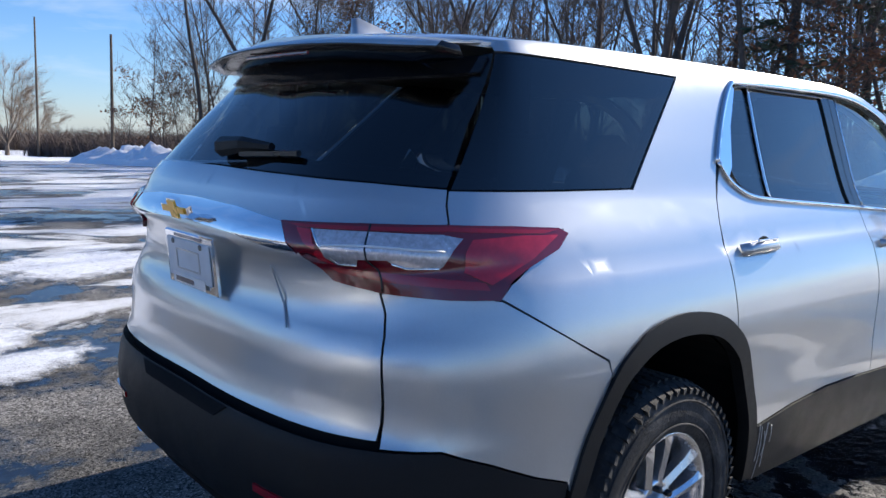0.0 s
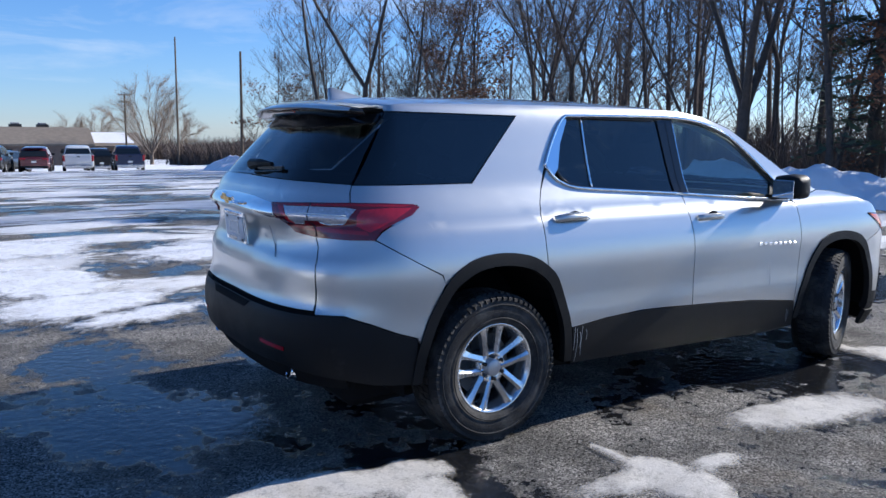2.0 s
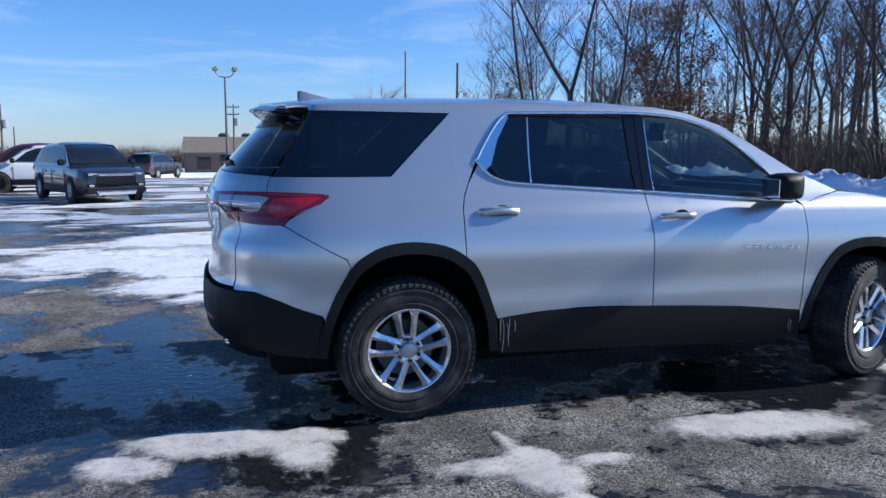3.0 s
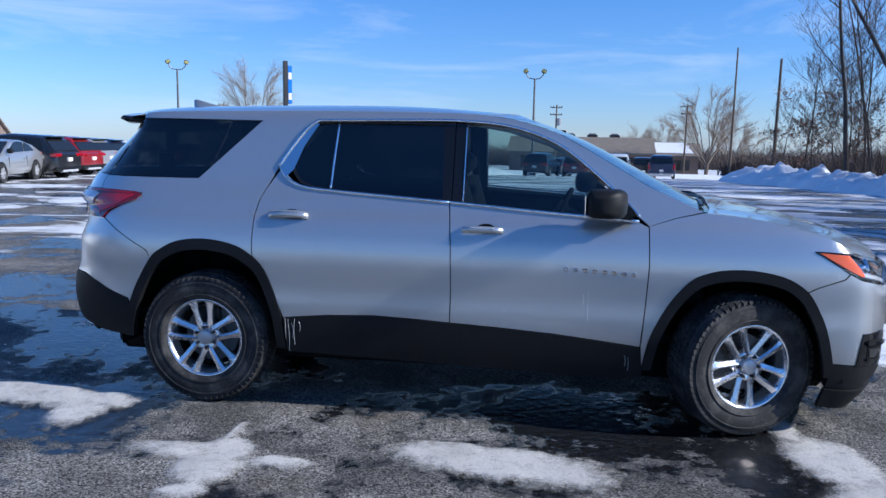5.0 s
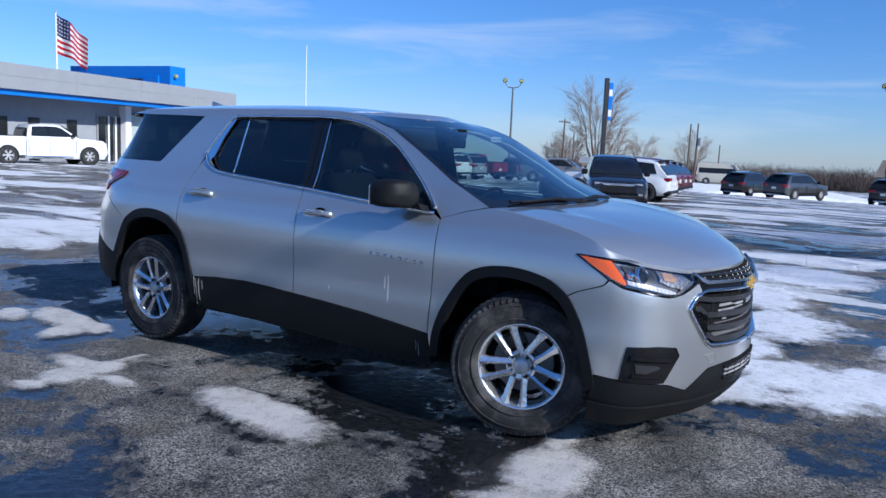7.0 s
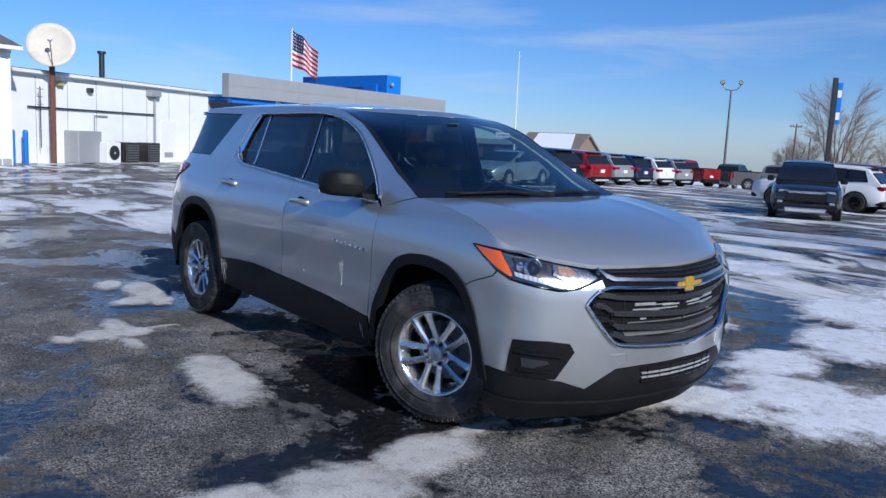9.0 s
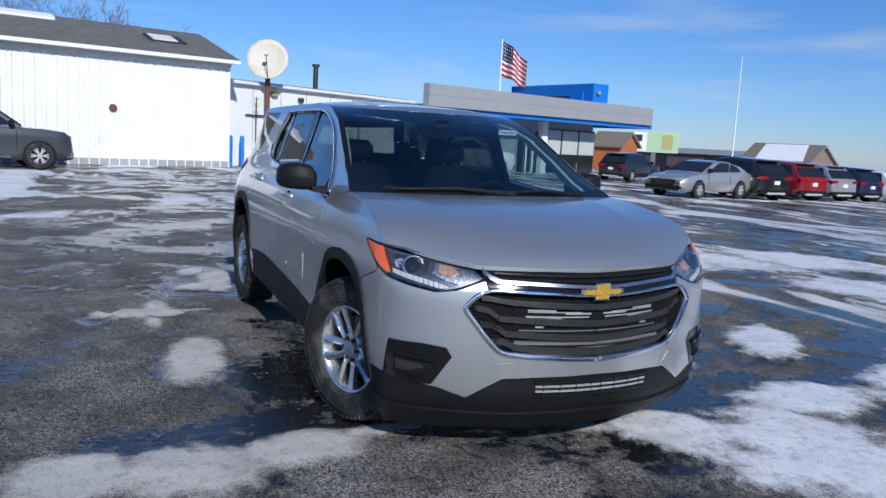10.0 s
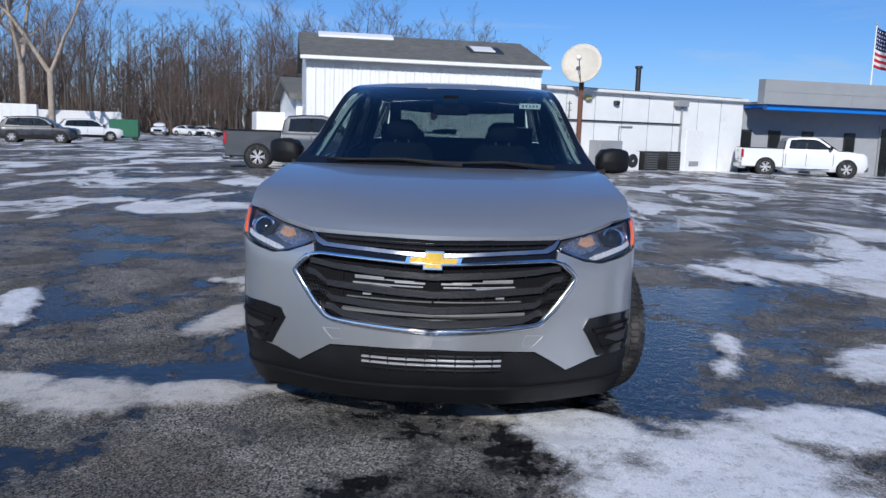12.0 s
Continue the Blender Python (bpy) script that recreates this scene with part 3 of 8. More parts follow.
far_wood("wood_behind", (25, 10), (28, 62), 26, 40, 14, 3, "thicket of bare brown winter stems behind the edge trees")
thicket("undergrowth", (21.5, 5), (18, 52), 22, 1900, 3.0, 8, "brown winter undergrowth between the trunks")
far_wood("far_wood", (-112, -120), (-138, 6), -34, 520, 19, 4, "distant bare winter wood behind the yard")
r2 = random.Random(5)
for i in range(125):
    f = r2.random()
    near = i % 3 == 0
    stand(r2.choice(far_kinds), (-96 - 26 * f - r2.uniform(0, 10)) if near else (-112 - 26 * f - r2.uniform(0, 26)), -112 + 122 * f, r2.uniform(0, 360), r2.uniform(0.9, 1.3))
pale = bare_tree(51, 19, 0.26, 0.6, forks=2, fork_at=0.3, finest=3, fine=0.014, trunk_mat=PALE_BARK)
pale["label"] = "tall pale-barked bare tree before the distant wood"
put(pale, -57.0, -40.5, 0, 1.0)
for x, y, turn, size in ((-56.5, -36.4, 120, 1.05), (-55.5, -33.6, 210, 0.95)):
    stand(pale, x, y, turn, size)
thicket("far_undergrowth", (-100, -125), (-128, 12), -30, 1300, 9.0, 14, "dense brown winter thicket under the distant trees", 3.2)


# ---------------------------------------------------------------- snow and ice on the asphalt
def snow_layer(name, material, ovals, bounds, seed, thick, label, step=0.045, ragged=0.42, fringe=0.2):
    """Ragged patches of packed snow: a thin layer over the ovals (x, y, half-length, half-width, turn), frayed at its edges."""
    x0, x1, y0, y1 = bounds
    nx, ny = int((x1 - x0) / step), int((y1 - y0) / step)
    X, Y = np.meshgrid(np.linspace(x0, x1, nx), np.linspace(y0, y1, ny))
    M = np.full(X.shape, -9.0)
    for cx, cy, a, b, turn in ovals:
        c, q = math.cos(radians(turn)), math.sin(radians(turn))
        u, v = ((X - cx) * c + (Y - cy) * q) / a, (-(X - cx) * q + (Y - cy) * c) / b
        M = np.maximum(M, (1 - np.sqrt(u * u + v * v)) * min(1.0, min(a, b) / 0.3 + 0.3))
    verts, faces, index, cover = [], [], {}, []
    H = np.full(X.shape, -1.0)
    for j, i in np.argwhere(M > -0.6):
        x, y = float(X[j, i]), float(Y[j, i])
        n = lumpy(x + seed, y, 1.7, 5) * ragged + lumpy(x, y + seed, 6.0, 4) * fringe
        H[j, i] = M[j, i] + n
    def vert(j, i):
        k = (j, i)
        if k not in index:
            x, y = float(X[j, i]), float(Y[j, i])
            h = max(0.0, min(1.0, H[j, i] / 0.3))
            index[k] = len(verts)
            cover.append(max(0.0, min(1.0, H[j, i] / 0.45)))
            verts.append((x, y, ground_z(x, y) + 0.004 + thick * h * (1 + 0.5 * lumpy(x, y, 5.0, 3))))
        return index[k]
    for j in range(ny - 1):
        for i in range(nx - 1):
            if max(H[j, i], H[j, i + 1], H[j + 1, i], H[j + 1, i + 1]) > -0.06:
                faces.append((vert(j, i), vert(j, i + 1), vert(j + 1, i + 1), vert(j + 1, i)))
    me = bpy.data.meshes.new(name)
    me.from_pydata(verts, [], faces)
    me.attributes.new("cover", "FLOAT", "POINT").data.foreach_set("value", cover)
    me.materials.append(material)
    me.shade_smooth()
    return tagged(new(name, me), label, "snow", kind="stuff")


snow_layer("ice_patches", ICE_FILM, [(0.18, -1.70, 0.36, 0.13, -8), (0.42, -1.86, 0.22, 0.26, 0), (0.44, -1.66, 0.18, 0.20, 0), (0.38, -1.42, 0.06, 0.26, 0), (0.72, -1.76, 0.26, 0.09, 4), (0.42, -2.14, 0.16, 0.10, 20),
           (1.80, -1.57, 0.66, 0.25, -9), (2.15, -1.66, 0.28, 0.17, -20), (3.35, -0.80, 0.11, 0.36, 6), (3.48, -1.30, 0.27, 0.42, 8), (3.58, -1.80, 0.38, 0.46, 0), (3.52, -2.30, 0.34, 0.36, 0),
           (-1.05, -1.05, 0.60, 0.24, -8), (-0.55, -1.08, 0.22, 0.16, -30), (-0.62, -1.30, 0.20, 0.28, 20), (-1.45, -1.25, 0.30, 0.18, -20), (3.60, 0.28, 0.12, 0.30, -32)], (-2.2, 4.6, -3.2, 1.0), 3.1, 0.016, "patches of gritty yellowish ice left on the asphalt beside the car", step=0.04, ragged=0.11, fringe=0.13)
snow_layer("snow_patches", SNOW_FILM, [(3.82, 0.75, 0.36, 0.40, -25), (4.1, 1.35, 0.62, 0.62, 0), (3.62, 2.0, 0.40, 0.55, 0), (4.5, 1.3, 0.45, 0.95, -25), (3.7, 3.3, 0.7, 0.95, 0), (3.1, 4.8, 0.75, 1.2, 10), (3.3, 6.8, 1.1, 1.4, 0), (5.0, 2.6, 0.5, 1.2, 0), (5.6, 4.6, 0.8, 1.4, 0),
           (2.0, 1.99, 0.42, 0.15, -8), (2.62, 1.78, 0.42, 0.13, -24), (2.3, 2.95, 0.70, 0.38, -32), (-1.3, 3.6, 1.0, 0.7, 20), (-1.5, 5.0, 0.85, 1.5, 20), (0.6, 6.4, 1.1, 1.0, 0), (-0.9, 2.9, 0.8, 0.35, 25), (-2.6, 5.8, 0.9, 1.3, 0), (-1.6, 7.6, 1.3, 1.1, 0), (1.75, -3.25, 0.85, 0.20, 24)],
           (-4.2, 7.2, -4.8, 9.2), 8.4, 0.018, "broken patches of white packed snow on the asphalt", step=0.055, ragged=0.24, fringe=0.18)


# ---------------------------------------------------------------- parked vehicles
BLACK_PAINT = car_paint("black_car_paint", (0.012, 0.012, 0.014), 0.2, 0.3)
NAVY_PAINT = car_paint("navy_car_paint", (0.012, 0.022, 0.07), 0.3, 0.3)
RED_PAINT = car_paint("red_car_paint", (0.32, 0.012, 0.015), 0.3, 0.3)
MAROON_PAINT = car_paint("maroon_car_paint", (0.13, 0.012, 0.018), 0.3, 0.3)
WHITE_CAR = car_paint("white_car_paint", (0.76, 0.77, 0.77), 0.0, 0.3)
GREY_CAR = car_paint("dark_grey_car_paint", (0.075, 0.08, 0.085), 0.5, 0.32)
SILVER_CAR = car_paint("silver_car_paint", (0.5, 0.5, 0.5), 0.6, 0.32)
PEWTER = car_paint("pewter_car_paint", (0.3, 0.28, 0.25), 0.5, 0.35)
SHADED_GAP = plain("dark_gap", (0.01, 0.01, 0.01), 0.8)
CHROME_BUMPER = plain("chromed_bumper", (0.55, 0.55, 0.56), 0.18, 0.9)

CREAM_PAINT = car_paint("cream_paint", (0.50, 0.47, 0.38), 0.0, 0.4, coat=0.5)
STYLES = {
    # length, width, belt, lower top line, roof line, side windows, axle places, tyre radius
    "suv": (4.75, 1.90, 1.05, [(0, 0.92), (0.08, 1.02), (3.4, 1.08), (4.40, 1.00), (4.68, 0.92), (4.75, 0.80)],
            [(0.10, 1.06), (0.50, 1.48), (0.62, 1.60), (0.95, 1.67), (2.0, 1.72), (2.6, 1.67), (2.95, 1.54), (3.65, 1.07)],
            [[(0.55, 1.14), (0.72, 1.54), (1.25, 1.58), (1.25, 1.12)], [(1.33, 1.11), (1.33, 1.59), (2.1, 1.61), (2.1, 1.11)], [(2.18, 1.11), (2.18, 1.61), (2.55, 1.59), (2.85, 1.47), (3.25, 1.13)]], (0.92, 3.78), 0.37),
    "sedan": (4.92, 1.85, 0.97, [(0, 0.82), (0.06, 1.0), (0.6, 1.05), (3.5, 0.98), (4.6, 0.82), (4.92, 0.58)],
              [(0.35, 1.03), (0.95, 1.30), (1.6, 1.43), (2.2, 1.46), (2.7, 1.40), (3.65, 0.98)],
              [[(0.95, 1.06), (1.2, 1.26), (1.62, 1.37), (1.75, 1.04)], [(1.83, 1.04), (1.72, 1.38), (2.2, 1.40), (2.45, 1.37), (3.2, 1.02)]], (1.02, 3.85), 0.34),
    "pickup": (5.85, 2.03, 1.27, [(0, 1.27), (2.0, 1.27), (4.25, 1.27), (5.0, 1.25), (5.6, 1.18), (5.78, 1.05), (5.85, 0.80)],
               [(2.02, 1.26), (2.12, 1.72), (2.22, 1.84), (2.7, 1.90), (3.4, 1.91), (3.62, 1.86), (4.45, 1.28)],
               [[(2.22, 1.33), (2.30, 1.76), (2.98, 1.80), (2.98, 1.32)], [(3.06, 1.32), (3.06, 1.80), (3.42, 1.79), (3.62, 1.72), (4.18, 1.33)]], (1.18, 4.88), 0.41),
    "van": (5.9, 2.0, 1.25, [(0, 1.2), (0.05, 1.27), (4.6, 1.25), (5.6, 1.05), (5.9, 0.8)],
            [(0.02, 1.25), (0.08, 2.3), (0.3, 2.5), (4.0, 2.52), (4.5, 2.3), (5.1, 1.25)],
            [[(0.3, 1.35), (0.3, 1.95), (1.3, 1.95), (1.3, 1.35)], [(1.4, 1.35), (1.4, 1.95), (2.4, 1.95), (2.4, 1.35)], [(2.5, 1.35), (2.5, 1.95), (3.5, 1.95), (3.5, 1.35)], [(3.6, 1.35), (3.6, 1.95), (4.3, 1.95), (4.7, 1.35)]], (1.2, 4.7), 0.37),
}


def along(line, x):
    return float(np.interp(x, [p[0] for p in line], [p[1] for p in line]))


def loft(bm, sections):
    rings = [[bm.verts.new(p) for p in s] for s in sections]
    for r0, r1 in zip(rings, rings[1:]):
        for k in range(len(r0) - 1):
            bm.faces.new((r0[k], r0[k + 1], r1[k + 1], r1[k]))
    bm.faces.new(rings[0])
    bm.faces.new(rings[-1][::-1])
    bmesh.ops.recalc_face_normals(bm, faces=bm.faces)
    return bm


def sharp_loft(bm, sections, angle=0.55):
    """A loft whose strong bends keep their edges."""
    loft(bm, sections)
    for e in bm.edges:
        e.smooth = len(e.link_faces) == 2 and e.calc_face_angle(0) < angle
    return bm


def plain_wheel(radius, width=0.22):
    bm = bmesh.new()
    lathe(bm, [(radius * 0.62, -width / 2), (radius * 0.95, -width / 2), (radius, -width * 0.35), (radius, width * 0.35), (radius * 0.95, width / 2), (radius * 0.62, width / 2)], sides=24, close=True)
    rim = bmesh.new()
    lathe(rim, [(radius * 0.66, width * 0.50), (radius * 0.63, width * 0.48), (radius * 0.60, width * 0.30), (radius * 0.60, -width * 0.1)], sides=24)
    lathe(rim, [(0.075, width * 0.1), (0.07, width * 0.42), (0.001, width * 0.44)], sides=12)
    for k in range(6):
        for lean in (-0.16, 0.16):
            a = 2 * math.pi * k / 6
            ends = [(0.05, a, 0.022), (radius * 0.62, a + lean, 0.020)]
            vs = []
            for top in (width * 0.42, width * 0.2):
                for q, (r, b, w) in enumerate(ends):
                    for o in (-w, w) if q == 0 else (w, -w):
                        vs.append(rim.verts.new((r * math.cos(b) - o * math.sin(b), r * math.sin(b) + o * math.cos(b), top)))
            rim.faces.new(vs[:4])
            for i in range(4):
                rim.faces.new((vs[i], vs[(i + 1) % 4], vs[4 + (i + 1) % 4], vs[4 + i]))
    bmesh.ops.recalc_face_normals(rim, faces=rim.faces)
    return bm, rim


def parked_vehicle(style, name, label, paint, place, turn, group="parked vehicles", tint=DARK_GLASS, size=1.0, rim_mat=SILVER_RIM, cover=False):
    """A parked vehicle of a style, its middle at place, its nose along turn (degrees from +x)."""
    L, W, belt, low, roof, wins, axles, R = STYLES[style]
    h = W / 2
    x0, y0 = place
    root = thing(name, label, {"suv": "car", "sedan": "car", "pickup": "pickup truck", "van": "van"}[style],
                 pose(x0, y0, ground_z(x0, y0), 0, 0, turn), group)
    root.scale = (size, size, size)
    base = pose(-L / 2, 0, 0)

    def child(n, bm, m, parent=root, lab="", smooth=False):
        bmesh.ops.transform(bm, matrix=base, verts=bm.verts) if parent is root else None
        return part(n, bm, m, parent, lab, smooth)

    body = []
    tail = 1.99 if style == "pickup" else 0.0
    xs = sorted({tail, 0.05, 0.15, 0.4, L - 0.4, L - 0.15, L - 0.04, L, *[p[0] for p in low], *np.linspace(0.6, L - 0.6, 8)})

    def half_section(x, top):
        e = min(1.0, ((L - x if style == "pickup" else min(x, L - x)) + 0.03) / (0.3 if style == "pickup" else 0.42)) ** 0.35
        w, under = h * (0.74 + 0.26 * e), 0.32 + 0.12 * (1 - e)
        return [(w * 0.88, under - 0.06), (w * 0.985, under + 0.10), (w, 0.60), (w * 0.995, top - 0.30), (w * 0.975, top - 0.10), (w * 0.93, top - 0.015), (w * 0.5, top + 0.02)]

    for x in [q for q in xs if q >= tail]:
        half = half_section(x, along(low, x))
        body.append([(x, -a, b) for a, b in half] + [(x, a, b) for a, b in half[::-1]])
    child("body", sharp_loft(bmesh.new(), body), paint, smooth=True)
    if style == "pickup":
        # an open load bed with its own sides, floor and tailgate
        bed = bmesh.new()
        for s in (-1, 1):
            lo_y, hi_y = sorted((s * h * 0.86, s * h))
            box(bed, (0.06, lo_y, 0.42), (1.97, hi_y, 1.30), 0.03)
        box(bed, (0.06, -h * 0.86, 0.40), (1.97, h * 0.86, 0.78))
        box(bed, (1.90, -h * 0.86, 0.78), (1.97, h * 0.86, 1.28))
        child("load_bed", bed, paint)
        child("tailgate", boxes(((0.0, -h * 0.83, 0.72), (0.055, h * 0.83, 1.29)), bevel=0.02), paint)
        child("tailgate_handle", boxes(((-0.02, -0.1, 1.12), (0.0, 0.1, 1.19)), bevel=0.008), BLACK_TRIM)
        for s in (-1, 1):
            child("bed_rail", boxes(((0.06, s * h * 0.93 - 0.07, 1.30), (1.97, s * h * 0.93 + 0.07, 1.325)), bevel=0.008), BLACK_TRIM)
            child("side_step", tube(bmesh.new(), [(1.9, s * (h - 0.02), 0.36), (4.1, s * (h - 0.02), 0.36)], 0.045, 8), CHROME)
    for s in (-1, 1):
        seams = {"suv": (1.28, 2.14, 3.3), "sedan": (1.78, 3.25), "pickup": (2.08, 3.02, 4.25), "van": (4.35, 5.0)}[style]
        for x in seams:
            child("door_seam", boxes(((x - 0.008, s * h - 0.012, 0.52), (x + 0.008, s * h + 0.003, belt - 0.1))), SHADED_GAP)
        for x in seams[:2]:
            child("door_handle", boxes(((x + 0.1, s * h - 0.01, belt - 0.2), (x + 0.3, s * h + 0.025, belt - 0.165)), bevel=0.008), paint)
    cabin = []
    for x in sorted({*[p[0] for p in roof], *np.linspace(roof[0][0], roof[-1][0], 14)}):
        z = max(along(roof, x), belt + 0.01)
        wb = h * 0.93

        def wide(q):
            return wb - 0.30 * (q - belt)
        half = [(wb, belt - 0.06), (wide(z - 0.05) if z > belt + 0.08 else wb, max(z - 0.05, belt - 0.03)), (wide(z) - 0.09, z), (wb * 0.4, z + 0.015)]
        cabin.append([(x, -a, b) for a, b in half] + [(x, a, b) for a, b in half[::-1]])
    child("cabin", sharp_loft(bmesh.new(), cabin), paint, smooth=True)
    for left, right in zip(wins, wins[1:]):
        x0_, x1_ = max(p[0] for p in left), min(p[0] for p in right)
        lo_z, hi_z = max(min(p[1] for p in left), belt + 0.07), min(max(p[1] for p in left), max(p[1] for p in right)) - 0.01
        for s in (-1, 1):
            bm = bmesh.new()
            ring = [bm.verts.new((x, s * (h * 0.93 - 0.30 * (z - belt) + o), z)) for o in (0.010, -0.02) for x, z in ((x0_ - 0.01, lo_z), (x1_ + 0.01, lo_z), (x1_ + 0.01, hi_z), (x0_ - 0.01, hi_z))]
            bm.faces.new(ring[:4]), bm.faces.new(ring[4:][::-1])
            for i in range(4):
                bm.faces.new((ring[i], ring[4 + i], ring[4 + (i + 1) % 4], ring[(i + 1) % 4]))
            bmesh.ops.recalc_face_normals(bm, faces=bm.faces)
            child("pillar", bm, GLOSS_BLACK)
    for outline in wins:
        for s in (-1, 1):
            bm = bmesh.new()
            vs = [bm.verts.new((x, s * (h * 0.93 - 0.30 * (z - belt) + 0.008), z)) for x, z in outline]
            vs2 = [bm.verts.new((x, s * (h * 0.93 - 0.30 * (z - belt) - 0.02), z)) for x, z in outline]
            bm.faces.new(vs), bm.faces.new(vs2[::-1])
            for i in range(len(vs)):
                j = (i + 1) % len(vs)
                bm.faces.new((vs[i], vs2[i], vs2[j], vs[j]))
            bmesh.ops.recalc_face_normals(bm, faces=bm.faces)
            child("window", bm, tint)
    for n, (xa, za), (xb, zb) in (("windshield", roof[-1], roof[{"pickup": -2, "sedan": -2}.get(style, -3)]), ("rear_window", roof[0], roof[1])):
        dx, dz = xb - xa, zb - za
        l = math.hypot(dx, dz)
        nx, nz = (-dz / l, dx / l) if n == "rear_window" else (dz / l, -dx / l)
        bm = bmesh.new()
        quad = []
        for f, ww in ((0.06, 0.86), (0.94, 0.74)):
            for s in (-1, 1):
                quad.append((xa + dx * f, s * h * ww, za + dz * f))
        order = [quad[0], quad[1], quad[3], quad[2]]
        up = [bm.verts.new((x + nx * 0.03, y, z + nz * 0.03)) for x, y, z in order]
        dn = [bm.verts.new((x - nx * 0.03, y, z - nz * 0.03)) for x, y, z in order]
        bm.faces.new(up), bm.faces.new(dn[::-1])
        for i in range(4):
            j = (i + 1) % 4
            bm.faces.new((up[i], dn[i], dn[j], up[j]))
        bmesh.ops.recalc_face_normals(bm, faces=bm.faces)
        child(n, bm, tint)
    for ax in axles:
        for s in (-1, 1):
            arch = bmesh.new()
            lathe(arch, [(R * 1.17, 0), (R * 1.15, 0.012), (R * 1.0, 0.014), (0.01, 0.014)], pose(ax, s * (h - 0.009), R, 90 * -s, 0, 0), 28)
            child("wheel_arch", arch, BLACK_TRIM)
            tyre, rim = plain_wheel(R)
            m = pose(ax, s * (h - 0.07), R, 90 * -s, 0, 0)
            for b in (tyre, rim):
                bmesh.ops.transform(b, matrix=base @ m, verts=b.verts)
            w = part("wheel", tyre, RUBBER, root)
            part("rim", rim, rim_mat, w)
    front_z, rear_z = {"suv": 0.83, "pickup": 0.95}.get(style, 0.72), (0.92 if style != "pickup" else 1.0)
    for s in (-1, 1):
        bm = bmesh.new()
        box(bm, (L - 0.34, s * h * 0.62 - 0.17, front_z - 0.06), (L - 0.02, s * h * 0.62 + 0.17, front_z + 0.06), 0.03)
        child("headlight", bm, CLEAR_LENS)
        bm = bmesh.new()
        if style == "pickup":
            box(bm, (0.03, s * h * 0.93 - 0.08, 0.82), (0.16, s * h * 0.93 + 0.085, 1.26), 0.03)
        else:
            box(bm, (-0.012, s * h * 0.72 - 0.2, rear_z - 0.07), (0.26, s * h * 0.72 + 0.2, rear_z + 0.08), 0.03)
        child("taillight", bm, RED_LENS)
        bm = bmesh.new()
        mx = roof[-1][0] - 0.35
        box(bm, (mx - 0.07, s * (h + 0.06) - 0.1, belt + 0.03), (mx + 0.07, s * (h + 0.06) + 0.1, belt + 0.2), 0.035)
        child("wing_mirror", bm, BLACK_TRIM)
    bm = bmesh.new()
    box(bm, (L - 0.12, -h * 0.6, front_z - 0.28), (L + 0.012, h * 0.6, front_z + (0.10 if style == "pickup" else -0.02)), 0.03)
    child("grille", bm, GLOSS_BLACK)
    if style == "suv":
        child("grille_bar", boxes(((L - 0.06, -h * 0.5, front_z - 0.03), (L + 0.024, h * 0.5, front_z + 0.005)), bevel=0.008), CHROME)
        child("skid_plate", boxes(((L - 0.12, -h * 0.58, 0.34), (L + 0.045, h * 0.58, 0.40)), bevel=0.012), CHROME)
    for n, xa, xb in (("front_bumper", L - 0.3, L + 0.03), ("rear_bumper", -0.04, 0.3)):
        bm = bmesh.new()
        box(bm, (xa, -h * 0.9, 0.3), (xb, h * 0.9, 0.5 if style != "pickup" else 0.58), 0.06)
        child(n, bm, CHROME_BUMPER if style == "pickup" and paint is not RED_PAINT else BLACK_TRIM)
    if style == "suv":
        for s in (-1, 1):
            bm = bmesh.new()
            box(bm, (axles[0] + R * 1.1, s * (h + 0.004) - 0.02, 0.3), (axles[1] - R * 1.1, s * (h + 0.004) + 0.02, 0.5), 0.015)
            child("sill_trim", bm, BLACK_TRIM)
        bm = bmesh.new()
        prism(bm, [(-h * 0.6, 1.6), (h * 0.6, 1.6), (h * 0.58, 1.64), (-h * 0.58, 1.64)], 0.42, 0.75, "x")
        child("spoiler", bm, BLACK_TRIM)
        child("grille_bar", boxes(((L - 0.05, -h * 0.62, front_z + 0.01), (L + 0.02, h * 0.62, front_z + 0.04)), bevel=0.01), CHROME)
        for n, xa, xb in (("skid_plate", L - 0.1, L + 0.05), ("skid_plate", -0.06, 0.1)):
            child(n, boxes(((xa, -h * 0.55, 0.27), (xb, h * 0.55, 0.36)), bevel=0.02), SILVER_RIM)
        for s in (-1, 1):
            child("fog_lamp", boxes(((L - 0.1, s * h * 0.72 - 0.07, 0.5), (L + 0.035, s * h * 0.72 + 0.07, 0.58)), bevel=0.02), CLEAR_LENS)
    bm = bmesh.new()
    box(bm, (-0.05, -0.15, 0.68), (-0.0, 0.15, 0.83))
    child("plate", bm, WHITE_PAINT)
    if cover:
        bm = bmesh.new()
        box(bm, (0.08, -h * 0.84, 1.29), (1.95, h * 0.84, 1.335), 0.02)
        child("bed_cover", bm, BLACK_TRIM, root, "black folding bed cover")
    return root


